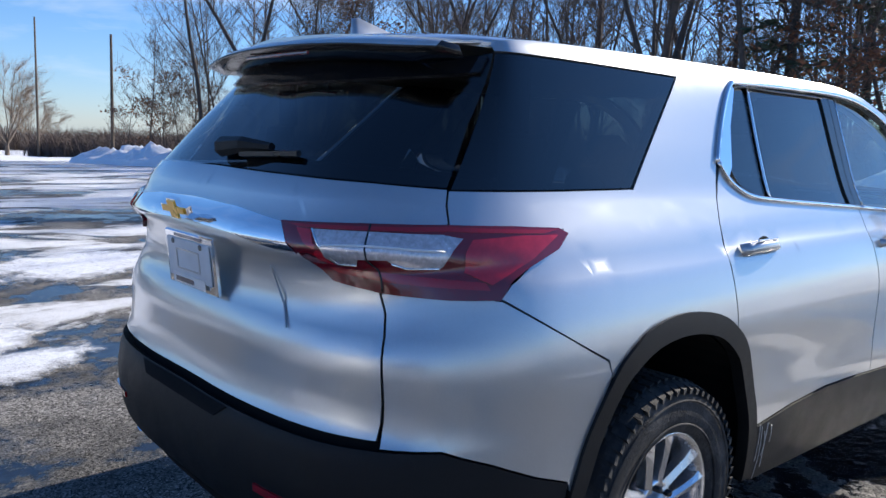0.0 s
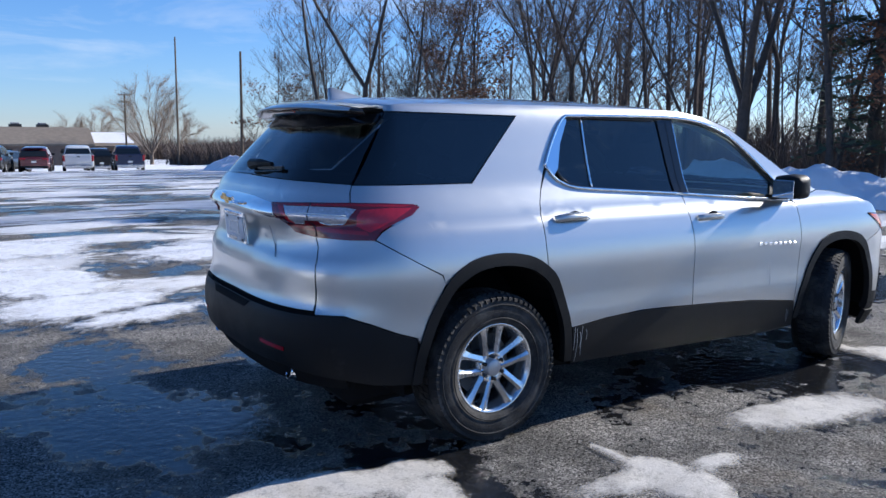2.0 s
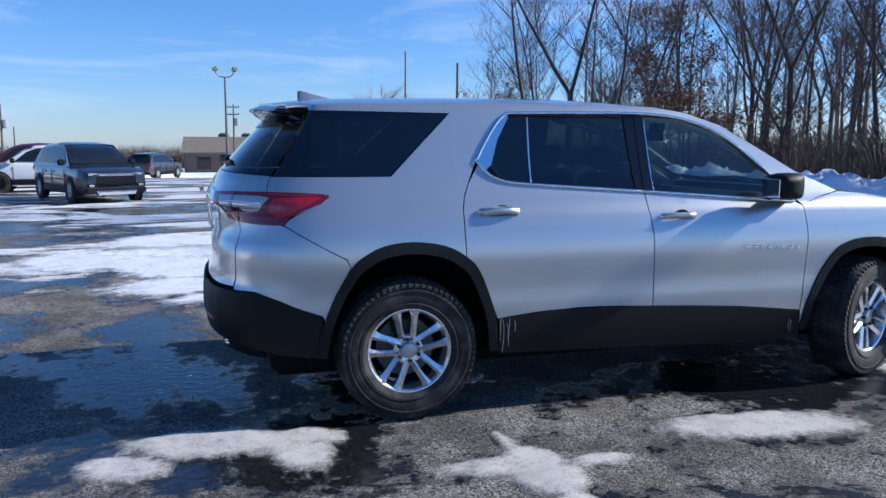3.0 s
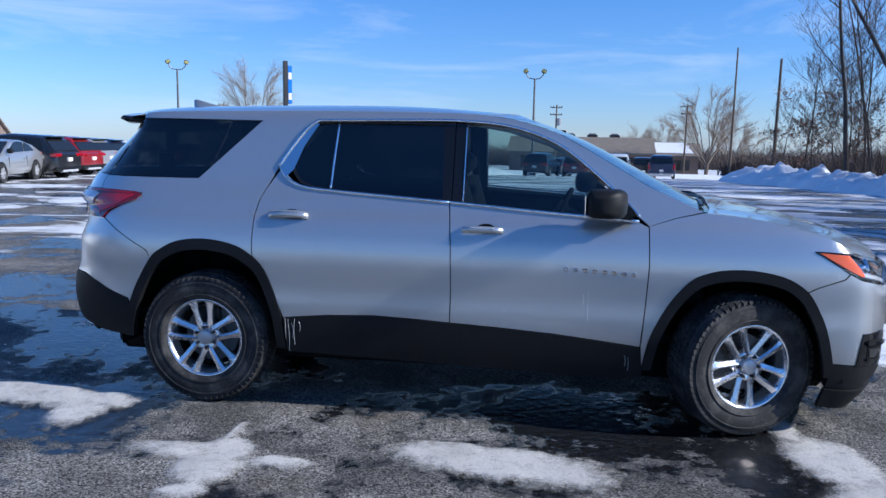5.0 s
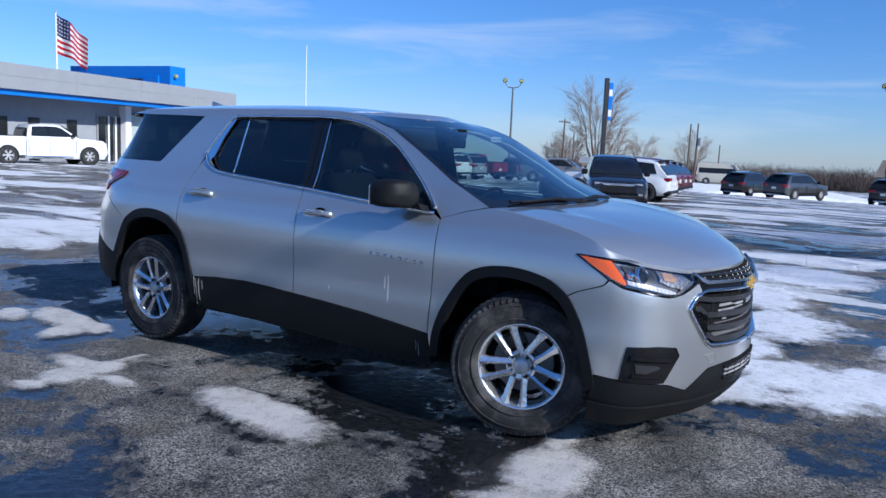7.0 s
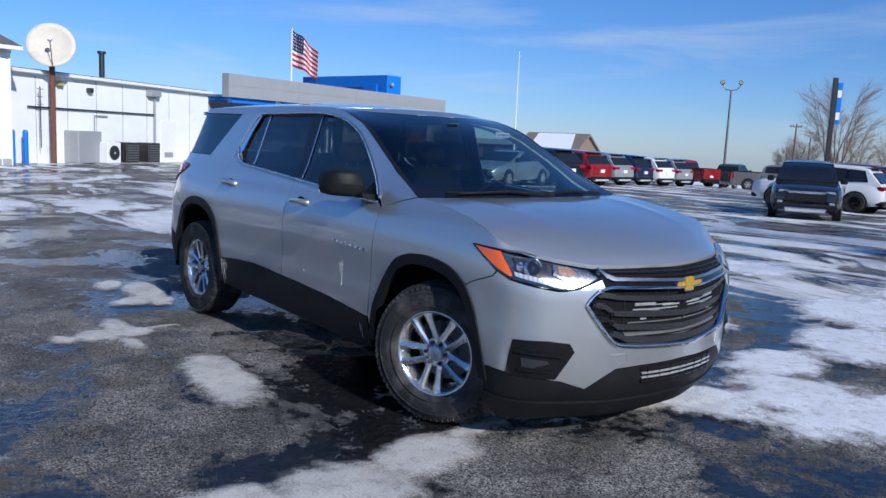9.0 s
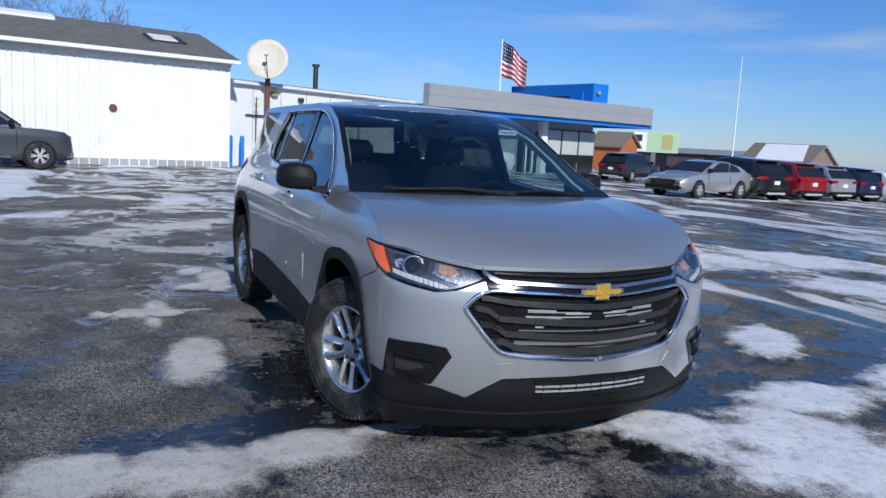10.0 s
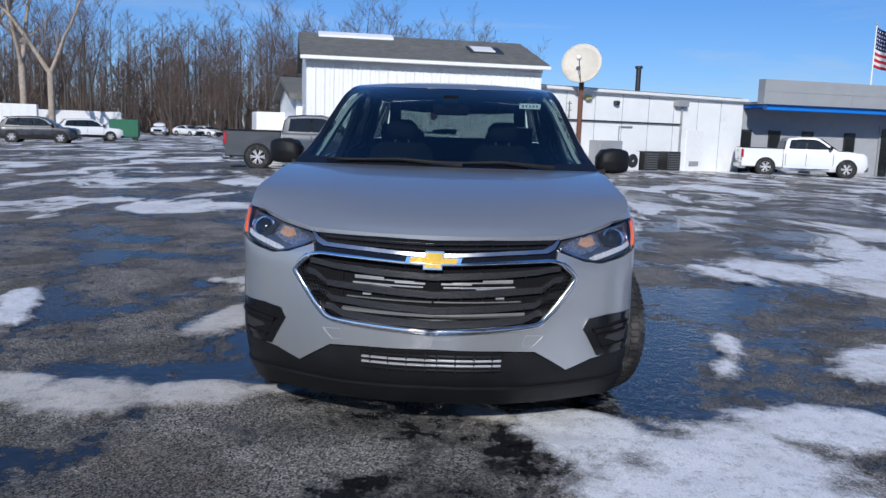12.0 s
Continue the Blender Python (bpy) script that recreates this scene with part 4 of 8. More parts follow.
ROW = "vehicles parked in rows"
parked_vehicle("pickup", "pickup_truck", "dark grey crew-cab pickup with a black bed cover by the shed", GREY_CAR, (-21.2, -5.75), 101, ROW, cover=True)
parked_vehicle("pickup", "pickup_truck", "white crew-cab pickup parked before the grey showroom", WHITE_CAR, (-32.6, 16.5), 80, ROW)
parked_vehicle("sedan", "car", "silver saloon car parked at the end of a row", SILVER_CAR, (-17.7, 20.2), 284, ROW)
parked_vehicle("suv", "car", "black crossover car in the long row", BLACK_PAINT, (-19.25, 23.4), 182, ROW)
parked_vehicle("suv", "car", "red crossover car in the long row", RED_PAINT, (-20.4, 26.9), 182, ROW)
parked_vehicle("suv", "car", "silver crossover car in the long row", SILVER_CAR, (-21.6, 30.3), 182, ROW)
parked_vehicle("suv", "car", "navy crossover car in the long row", NAVY_PAINT, (-22.6, 33.5), 182, ROW)
parked_vehicle("suv", "car", "white crossover car in the long row", WHITE_CAR, (-23.2, 36.5), 182, ROW)
parked_vehicle("suv", "car", "silver crossover car in the long row", SILVER_CAR, (-23.8, 39.4), 182, ROW)
parked_vehicle("pickup", "pickup_truck", "bright red pickup behind the long row", RED_PAINT, (-28.0, 49.0), 170, ROW)
parked_vehicle("pickup", "pickup_truck", "dark grey pickup showing its tailgate past the long row", GREY_CAR, (-27.4, 55.2), 100, ROW)
parked_vehicle("pickup", "pickup_truck", "silver crew-cab pickup at the end of the row", PEWTER, (-21.5, 51.2), 15, ROW)
minibus = parked_vehicle("van", "minibus", "cream minibus with a row of side windows beyond the verge", CREAM_PAINT, (-17.1, 82.5), 14, "vehicles beyond the verge", size=0.9)
minibus.location.z += 0.78
parked_vehicle("suv", "car", "black crossover car facing the open lot", BLACK_PAINT, (-4.3, 19.0), -64, ROW, size=0.92)
parked_vehicle("suv", "car", "white crossover car with dark wheels in the row", WHITE_CAR, (-6.45, 24.85), 186, ROW, rim_mat=GLOSS_BLACK, size=0.93)
parked_vehicle("suv", "car", "dark maroon crossover car with its tail to the lane", MAROON_PAINT, (-7.7, 29.0), 186, ROW)
parked_vehicle("suv", "car", "maroon crossover car with its tail to the lane", MAROON_PAINT, (-8.7, 33.2), 186, ROW)
parked_vehicle("suv", "car", "dark maroon crossover car at the row's end", MAROON_PAINT, (-9.7, 37.4), 186, ROW)
parked_vehicle("suv", "car", "black estate car parked near the road", BLACK_PAINT, (-8.1, 54.9), 72, ROW)
parked_vehicle("suv", "car", "dark grey estate car parked near the road", GREY_CAR, (-4.6, 52.5), 66, ROW)
parked_vehicle("suv", "car", "black estate car in the far row", BLACK_PAINT, (1.1, 54.0), 78, ROW)
parked_vehicle("suv", "car", "maroon estate car in the far row", MAROON_PAINT, (3.9, 56.5), 80, ROW)
parked_vehicle("pickup", "pickup_truck", "white pickup in the far row", WHITE_CAR, (7.1, 60.5), 82, ROW)
parked_vehicle("pickup", "pickup_truck", "black pickup in the far row", BLACK_PAINT, (10.3, 71.0), 85, ROW, size=1.05)
parked_vehicle("pickup", "pickup_truck", "dark blue pickup in the far row", NAVY_PAINT, (10.6, 60.6), 83, ROW)
parked_vehicle("suv", "car", "dark grey estate car beyond the far row", GREY_CAR, (3.0, 67.0), 60, ROW)
parked_vehicle("van", "van", "pale passenger minibus by the road", PEWTER, (-17.0, 88.0), 10, ROW)
parked_vehicle("suv", "car", "black off-road car at the yard's edge", BLACK_PAINT, (-43.6, -28.1), 108, ROW)
parked_vehicle("suv", "car", "white crossover car at the yard's edge", WHITE_CAR, (-54.1, -29.9), 122, ROW)
parked_vehicle("suv", "car", "white estate car far down the yard", WHITE_CAR, (-100.0, -42.5), 15, ROW)
parked_vehicle("sedan", "car", "white saloon car far down the yard", WHITE_CAR, (-104.0, -40.0), 60, ROW)
parked_vehicle("sedan", "car", "white saloon car far down the yard", WHITE_CAR, (-104.5, -37.5), 60, ROW)
parked_vehicle("suv", "car", "black large estate car by the showroom corner", BLACK_PAINT, (-32.8, 28.2), 115, ROW)


# ---------------------------------------------------------------- buildings
def wall_frame(a, b):
    """Pose with x along a to b, y to the left of it, at the ground under a."""
    d = Vector(b) - Vector(a)
    return pose(a[0], a[1], 0, 0, 0, math.degrees(math.atan2(d.y, d.x))), d.length


def shed():
    m, L = wall_frame((-23.6, -6.35), (-25.8, 2.95))
    z0 = ground_z(-27, 0) - 0.05
    root = thing("shed", "white metal-sided shed with a grey shingled roof", "building", m)
    D, eave, ridge = 8.4, 4.12, 5.35
    # the wall towards the lot runs along x at y = 0, the shed lies at y > 0
    wall = part("wall", boxes(((0, 0.06, z0), (L, 0.2, eave)), ((0, 0.2, z0), (0.14, D, eave)), ((L - 0.14, 0.2, z0), (L, D, eave)), ((0.14, D - 0.14, z0), (L - 0.14, D, eave))), WHITE_METAL, root)
    n = 27
    for i in range(n):
        x0, x1 = i * L / n, (i + 1) * L / n
        bm = bmesh.new()
        prism(bm, [(x0 + 0.01, 0.058), (x0 + 0.03, 0.03), (x0 + 0.2, 0.03), (x0 + 0.22, 0.05), (x1 - 0.05, 0.05), (x1 - 0.03, 0.0), (x1 - 0.004, 0.0), (x1 - 0.002, 0.058)], z0 + 0.06, eave - 0.22, "z")
        part("panel", bm, WHITE_METAL, wall)
    for s0, s1 in ((-0.012, 0.14), (L - 0.14, L + 0.012)):
        bm = bmesh.new()
        prism(bm, [(0.0, eave), (D, eave), (D / 2, ridge - 0.1)], s0, s1, "x")
        part("gable", bm, WHITE_METAL, root)
    bm = bmesh.new()
    ov = 0.35
    zo = eave - ov * (ridge - eave) / (D / 2)
    prism(bm, [(-ov, zo), (D / 2, ridge), (D + ov, zo), (D + ov, zo + 0.16), (D / 2, ridge + 0.16), (-ov, zo + 0.16)], -0.25, L + 0.25, "x")
    roof = part("roof", bm, SHINGLE, root)
    part("gutter", boxes(((-0.25, -ov - 0.11, zo - 0.02), (L + 0.25, -ov + 0.01, zo + 0.13)), bevel=0.02), WHITE_PAINT, root)
    part("fascia", boxes(((-0.02, -0.03, eave - 0.22), (L + 0.02, 0.05, eave - 0.02))), WHITE_PAINT, root)
    part("skylight", roof_patch(L * 0.72, L * 0.87, 0.35, 0.62, D, eave, ridge, 0.06), DARK_METAL, roof)
    part("skylight_pane", roof_patch(L * 0.735, L * 0.835, 0.38, 0.6, D, eave, ridge, 0.09), WHITE_PAINT, roof)
    part("roof_snow", roof_patch(0.6, L * 0.4, 0.80, 0.97, D, eave, ridge, 0.1), SNOW, roof, "strip of snow left under the ridge")
    part("round_sign", lathe(bmesh.new(), [(0.001, 0.03), (0.14, 0.03), (0.15, 0.0)], pose(L * 0.53, 0.0, 2.0, 90, 0, 0), 20), RUST, root, "small faded red round sign")
    part("base_course", boxes(((-0.02, 0.02, z0), (L + 0.02, 0.06, z0 + 0.3))), GREY_WALL, root)
    return root


def roof_patch(x0, x1, f0, f1, D, eave, ridge, lift):
    bm = bmesh.new()
    def at(x, f, up):
        return (x, f * D / 2, eave + f * (ridge - eave) + up)
    lo = [bm.verts.new(at(x, f, 0.10)) for x, f in ((x0, f0), (x1, f0), (x1, f1), (x0, f1))]
    hi = [bm.verts.new(at(x, f, 0.16 + lift)) for x, f in ((x0, f0), (x1, f0), (x1, f1), (x0, f1))]
    bm.faces.new(lo[::-1]), bm.faces.new(hi)
    for i in range(4):
        j = (i + 1) % 4
        bm.faces.new((lo[i], lo[j], hi[j], hi[i]))
    return bm


shed()


def long_white_building():
    m, L = wall_frame((-27.4, 2.9), (-34.6, 14.2))
    z0, top = -0.5, 3.38
    root = thing("workshop", "long low white workshop with pipes and a flat roof", "building", m)
    part("wall", boxes(((0, 0, z0), (L, 12, top))), WHITE_METAL, root)
    part("roof_edge", boxes(((-0.1, -0.25, top), (L + 0.1, 12, top + 0.14)), bevel=0.02), WHITE_PAINT, root)
    part("roof_cover", boxes(((0, 0.1, top + 0.144), (L, 12, top + 0.2))), SHINGLE, root)
    for x in np.linspace(L / 8, L * 7 / 8, 7):
        part("panel_joint", boxes(((x - 0.012, -0.012, z0), (x + 0.012, 0.0, top - 0.05))), GREY_PANEL, root)
    part("pipe", tube(bmesh.new(), [(1.2, -0.08, 2.1), (L * 0.66, -0.08, 2.1), (L * 0.66, -0.08, 0.2)], 0.035, 8), DARK_METAL, root)
    part("pipe", tube(bmesh.new(), [(L * 0.66, -0.1, 3.2), (L * 0.66, -0.1, 0.1)], 0.05, 8), GREY_PANEL, root)
    part("pipe", tube(bmesh.new(), [(L * 0.36, -0.08, 0.9), (L * 0.36, -0.08, 1.9), (L * 0.42, -0.08, 1.9)], 0.03, 6), GREY_PANEL, root)
    part("vent_box", boxes(((L * 0.62, -0.3, 2.95), (L * 0.68, 0.0, 3.25)), bevel=0.02), GREY_PANEL, root)
    part("lamp", boxes(((L * 0.2, -0.2, 3.0), (L * 0.225, 0.0, 3.2)), bevel=0.03), LAMP_HEAD, root, "yellow wall lamp")
    part("lamp", boxes(((L * 0.33, -0.2, 2.85), (L * 0.35, 0.0, 3.05)), bevel=0.03), DARK_METAL, root)
    part("door", boxes(((L * 0.70, -0.035, -0.3), (L * 0.79, 0.0, 1.85)), bevel=0.01), WHITE_PAINT, root, "white service door")
    part("door_vent", boxes(((L * 0.72, -0.05, 0.05), (L * 0.77, -0.035, 0.3))), GREY_PANEL, root)
    bm = bmesh.new()
    tube(bm, [(L * 0.62, 2.5, top), (L * 0.62, 2.5, top + 1.5)], 0.13, 12)
    tube(bm, [(L * 0.62, 2.5, top + 1.5), (L * 0.62, 2.5, top + 1.62)], 0.2, 12)
    part("flue", bm, DARK_METAL, root)
    tube_bm = tube(bmesh.new(), [(L * 0.12, -0.3, 0.5), (L * 0.12, -0.3, 2.9)], 0.02, 6)
    for z in (2.2, 2.5, 2.8):
        tube(tube_bm, [(L * 0.12 - 0.15, -0.3, z), (L * 0.12 + 0.15, -0.3, z)], 0.012, 5)
    part("aerial", tube_bm, DARK_METAL, root)
    for f, name in ((0.36, "fan"), (0.45, "box"), (0.56, "box")):
        unit = thing("air_conditioner", "outdoor air-conditioning unit standing by the white wall", "air conditioner", m @ pose(L * f, -0.75, ground_z(-35, 9), 0, 0, 0), "air-conditioning units by the workshop")
        part("casing", boxes(((-0.42, -0.35, 0.05), (0.42, 0.35, 0.95)), bevel=0.03), WHITE_PAINT if name == "fan" else DARK_METAL, unit)
        part("plinth", boxes(((-0.5, -0.42, -0.06), (0.5, 0.42, 0.06))), GREY_WALL, unit)
        if name == "fan":
            part("fan_grille", lathe(bmesh.new(), [(0.05, 0.03), (0.3, 0.03), (0.32, 0.0)], pose(0, -0.35, 0.5, 90, 0, 0), 20), DARK_METAL, unit)
        else:
            for k in range(7):
                part("louvre", boxes(((-0.36, -0.375, 0.14 + k * 0.11), (0.36, -0.35, 0.19 + k * 0.11))), POLE, unit)


long_white_building()


def showroom():
    m, L = wall_frame((-33.5, 14.7), (-40.1, 35.2))
    z0 = -1.2
    root = thing("showroom", "low grey car showroom with a blue fascia band", "building", m)
    part("wall", boxes(((0.2, 2.0, z0), (L - 4, 3.0, 3.3)), ((17.0, 3.0, z0), (L - 4, 20, 3.3))), GREY_WALL, root)
    fascia = part("fascia", boxes(((0.0, -0.2, 3.27), (L, 0.3, 4.5)), ((L - 0.5, 0.3, 3.27), (L, 20, 4.5)), ((0.4, 0.3, 3.3), (L - 0.5, 20, 3.42))), GREY_PANEL, root)
    for r in range(2):
        for i in range(4):
            part("panel", boxes(((i * L / 4 + 0.004, -0.215, 3.28 + r * 0.61), ((i + 1) * L / 4 - 0.004, -0.2, 3.28 + (r + 1) * 0.61 - 0.012)), bevel=0.003), GREY_PANEL, fascia)
    part("blue_band", boxes(((0.4, 0.0, 3.0), (L + 0.3, 0.3, 3.266)), ((L - 0.2, 0.3, 3.0), (L + 0.3, 20.3, 3.266)), ((0.45, 0.3, 3.1), (L - 0.2, 2.9, 3.26))), BLUE, root)
    # the blue sign block on the roof faces away from the wood
    tm, TL = wall_frame((-55.2, 31.8), (-45.1, 33.5))
    tower = part("entrance_tower", boxes(((0, 0, 3.43), (TL, 1.6, 6.4))), BLUE, root, "blue entrance block rising over the roof")
    tower.matrix_basis = m.inverted() @ tm
    part("tower_joint", boxes(((0.5, -0.02, 5.35), (TL - 2.8, -0.004, 5.47))), DARK_METAL, tower)
    part("tower_panel", boxes(((TL - 2.5, -0.16, 3.6), (TL - 1.0, -0.004, 5.7)), bevel=0.02), BLUE, tower)
    part("roof_lamp", boxes(((TL, 0.3, 5.55), (TL + 0.32, 0.55, 5.8)), bevel=0.05), LAMP_HEAD, tower)
    for f in (0.015, 0.10, 0.20, 0.33):
        w = part("window", boxes(((L * f, 1.93, z0 + 0.75), (L * f + 0.75, 1.99, 2.0)), bevel=0.01), DARK_METAL, root)
        part("pane", boxes(((L * f + 0.08, 1.915, z0 + 0.85), (L * f + 0.67, 1.93, 1.9))), DARK_GLASS, w)
    door = part("entrance", boxes(((L * 0.44, 1.9, z0 + 0.3), (L * 0.535, 1.99, 2.45))), GREY_PANEL, root)
    for k in range(3):
        part("pane", boxes(((L * 0.445 + k * 0.68, 1.87, z0 + 0.4), (L * 0.445 + k * 0.68 + 0.6, 1.9, 2.3))), DARK_GLASS, door)
    part("door_frame", boxes(((L * 0.48, 1.84, z0 + 0.4), (L * 0.487, 1.868, 2.35)), ((L * 0.51, 1.84, z0 + 0.4), (L * 0.517, 1.868, 2.35))), WHITE_PAINT, door)
    part("pier", boxes(((L * 0.535, 1.5, z0), (L * 0.56, 1.99, 3.0))), WHITE_PAINT, root)
    for k in range(3):
        x = L * 0.565 + k * 1.85
        w = part("shop_window", boxes(((x, 1.9, 0.35), (x + 1.8, 1.98, 2.6)), bevel=0.01), DARK_METAL, root)
        part("pane", boxes(((x + 0.06, 1.88, 0.9), (x + 1.74, 1.9, 2.5))), plain_blind, w, "pane with a lowered pale blind")
        part("lower_pane", boxes(((x + 0.06, 1.88, -0.35), (x + 1.74, 1.9, 0.86))), DARK_GLASS, w)
    part("kerb", boxes(((0, 0.6, z0), (L - 2, 2.0, -0.52))), GREY_WALL, root)
    return m, L


plain_blind = plain("pale_blind", (0.45, 0.5, 0.47), 0.4)
showroom_pose, showroom_length = showroom()

# mast and flag behind the fascia
flag_at = (showroom_pose @ Vector((20.9, 14.9, 0)))
flagpole = thing("flagpole", "tall pale flagpole on the showroom roof", "flagpole", pose(flag_at.x, flag_at.y, 0))
part("pole", tube(bmesh.new(), [(0, 0, 4.4), (0, 0, 10.2)], [0.075, 0.05], 8), WHITE_PAINT, flagpole)
part("ball", lathe(bmesh.new(), [(0.001, 0.09), (0.06, 0.06), (0.08, 0.0), (0.06, -0.06), (0.001, -0.09)], pose(0, 0, 10.27), 12), LAMP_HEAD, flagpole)


def flag():
    """A striped flag flying from its pole, each band a strip of cloth."""
    root = thing("flag", "red and white striped flag with a blue starred corner", "flag", pose(flag_at.x, flag_at.y, 7.15))
    cloth = {"red": plain("red_cloth", (0.36, 0.012, 0.022), 0.85), "white": plain("white_cloth", (0.62, 0.62, 0.64), 0.85), "blue": plain("blue_cloth", (0.012, 0.02, 0.085), 0.85)}
    d = Vector((0.35, 0.94, 0)).normalized()
    W, H = 4.2, 2.95

    def at(u, v, off=0.0):
        wave = 0.42 * math.sin(u * 2.3 + 0.25 * v) * min(1.0, u / 1.0)
        return d * (u * 0.52) + Vector((-d.y, d.x, 0)) * (wave + off) + Vector((0, 0, v * (1 - 0.05 * u) - 0.13 * u - 0.03 * u * u))

    def strip(name, u0, u1, v0, v1, m, off=0.0):
        bm = bmesh.new()
        n = 16 if u1 - u0 > 1 else 2
        sides = []
        for o in (off - 0.006, off + 0.006):
            sides.append([(bm.verts.new(at(u0 + (u1 - u0) * i / n, v0, o)), bm.verts.new(at(u0 + (u1 - u0) * i / n, v1, o))) for i in range(n + 1)])
        for s in sides:
            for (a, b), (c, e) in zip(s, s[1:]):
                bm.faces.new((a, c, e, b))
        part(name, bm, m, root)

    canton = W * 0.42
    for k in range(13):
        v0 = H * k / 13
        strip("stripe", 0.05 if k < 6 else canton, W, v0, v0 + H / 13, cloth["red" if k % 2 == 0 else "white"])
    strip("canton", 0.05, canton, H * 6 / 13, H, cloth["blue"])
    for r in range(5):
        for c in range(5):
            u, v = 0.2 + c * 0.30, H * 6 / 13 + 0.16 + r * 0.29
            for o in (-0.02, 0.02):
                strip("star", u, u + 0.12, v, v + 0.12, cloth["white"], o)


flag()

mast = thing("mast", "thin white mast rising behind the row of cars", "mast", pose(-49.4, 52.4, -1.2))
part("pole", tube(bmesh.new(), [(0, 0, 0), (0, 0, 11.6)], [0.09, 0.03], 8), WHITE_PAINT, mast)


def dish():
    root = thing("satellite_dish", "large weathered satellite dish on a rusty post", "satellite dish", pose(-28.2, 4.92, ground_z(-28.2, 4.92)))
    part("post", tube(bmesh.new(), [(0, 0, -0.1), (0, 0, 4.1)], 0.11, 12), RUST, root)
    aim = look((0.2, -0.05, 4.6), (6.5, -2.2, 6.6)) @ pose(0, 0, 0, 180, 0, 0)
    rings = [(0.001, 0.0), (0.24, 0.014), (0.5, 0.06), (0.7, 0.118), (0.88, 0.19), (0.89, 0.165), (0.68, 0.085), (0.4, 0.012), (0.001, -0.03)]
    part("reflector", lathe(bmesh.new(), rings, aim, 40), DISH, root, smooth=True)
    low_edge = min((aim @ Vector((0.86 * math.cos(a), 0.86 * math.sin(a), 0.19)) for a in np.linspace(0, 6.28, 24)), key=lambda p: p.z)
    tip = aim @ Vector((0, 0, 0.78))
    part("feed_arm", tube(bmesh.new(), [tuple(low_edge), tuple(low_edge.lerp(tip, 0.6)), tuple(tip)], 0.02, 6), DARK_METAL, root)
    part("feed_horn", lathe(bmesh.new(), [(0.001, 0), (0.10, 0), (0.08, 0.15), (0.001, 0.17)], aim @ pose(0, 0, 0.70), 12), WHITE_PAINT, root)
    part("mount", boxes(((-0.14, -0.2, 3.95), (0.22, 0.2, 4.35)), bevel=0.04), DARK_METAL, root)


dish()
for x, y in ((-26.7, 3.12), (-27.4, 3.72)):
    b = thing("bollard", "blue painted steel bollard by the workshop", "bollard", pose(x, y, ground_z(x, y)), "bollards")
    part("post", lathe(bmesh.new(), [(0.1, -0.05), (0.1, 1.2), (0.09, 1.26), (0.05, 1.3), (0.001, 1.31)], sides=16), BLUE, b, smooth=True)
cab = thing("utility_cabinet", "pale grey utility cabinet by the white wall", "cabinet", pose(-29.2, 6.3, ground_z(-29, 6), 0, 0, -56))
part("casing", boxes(((-0.7, -0.4, 0), (0.7, 0.4, 1.35)), bevel=0.03), GREY_PANEL, cab)
part("door", boxes(((-0.62, -0.42, 0.1), (0.62, -0.4, 1.25)), bevel=0.01), WHITE_PAINT, cab)


# ---------------------------------------------------------------- poles and signs
def light_pole(x, y, height, turn):
    root = thing("street_lamp", "dark car-park lamp post with two floodlights", "lamp post", pose(x, y, ground_z(x, y), 0, 0, turn), "car-park lamp posts")
    part("post", tube(bmesh.new(), [(0, 0, 0), (0, 0, height)], [0.11, 0.07], 10), POLE, root)
    part("base", lathe(bmesh.new(), [(0.28, -0.05), (0.28, 0.5), (0.24, 0.55), (0.001, 0.56)], sides=16), GREY_WALL, root)
    for s in (-1, 1):
        part("arm", tube(bmesh.new(), [(0, 0, height - 0.05), (s * 0.4, 0, height + 0.02), (s * 0.62, 0, height + 0.25), (s * 0.64, 0, height + 0.5)], 0.045, 6), POLE, root)
        head = part("floodlight", boxes(((-0.17, -0.2, -0.14), (0.17, 0.2, 0.16)), bevel=0.05), DARK_METAL, root)
        head.matrix_basis = pose(s * 0.68, 0, height + 0.55, 0, s * 24, 0)
        part("lens", boxes(((-0.14, -0.215, -0.10), (0.14, -0.2, 0.12))), LAMP_HEAD, head)
        part("glass_cover", boxes(((min(0, s) * 0.19, -0.16, -0.1), (max(0, s) * 0.19, 0.16, 0.12))), LAMP_HEAD, head)


light_pole(-27.7, 54.5, 7.7, 30)
light_pole(0.3, 56.5, 7.4, 5)


def utility_pole(x, y, height, arms=1, transformer=False, turn=0):
    root = thing("utility_pole", "weathered wooden utility pole with a crossarm", "utility pole", pose(x, y, ground_z(x, y), 0, 0, turn), "utility poles")
    part("post", tube(bmesh.new(), [(0, 0, -0.2), (0.05, 0, height)], [0.14, 0.085], 8), WOOD_POLE, root)
    for k in range(arms):
        z = height - 0.4 - k * 0.9
        part("crossarm", boxes(((-0.75, -0.06, z), (0.75, 0.06, z + 0.12))), WOOD_POLE, root)
        for u in (-0.68, -0.34, 0.34, 0.68):
            part("insulator", lathe(bmesh.new(), [(0.04, 0), (0.05, 0.08), (0.02, 0.16)], pose(u, 0, z + 0.12), 8), DARK_METAL, root)
    if transformer:
        part("transformer", lathe(bmesh.new(), [(0.001, 0), (0.28, 0), (0.3, 0.5), (0.28, 0.9), (0.001, 0.95)], pose(0.4, 0, height - 2.6), 14), GREY_PANEL, root)


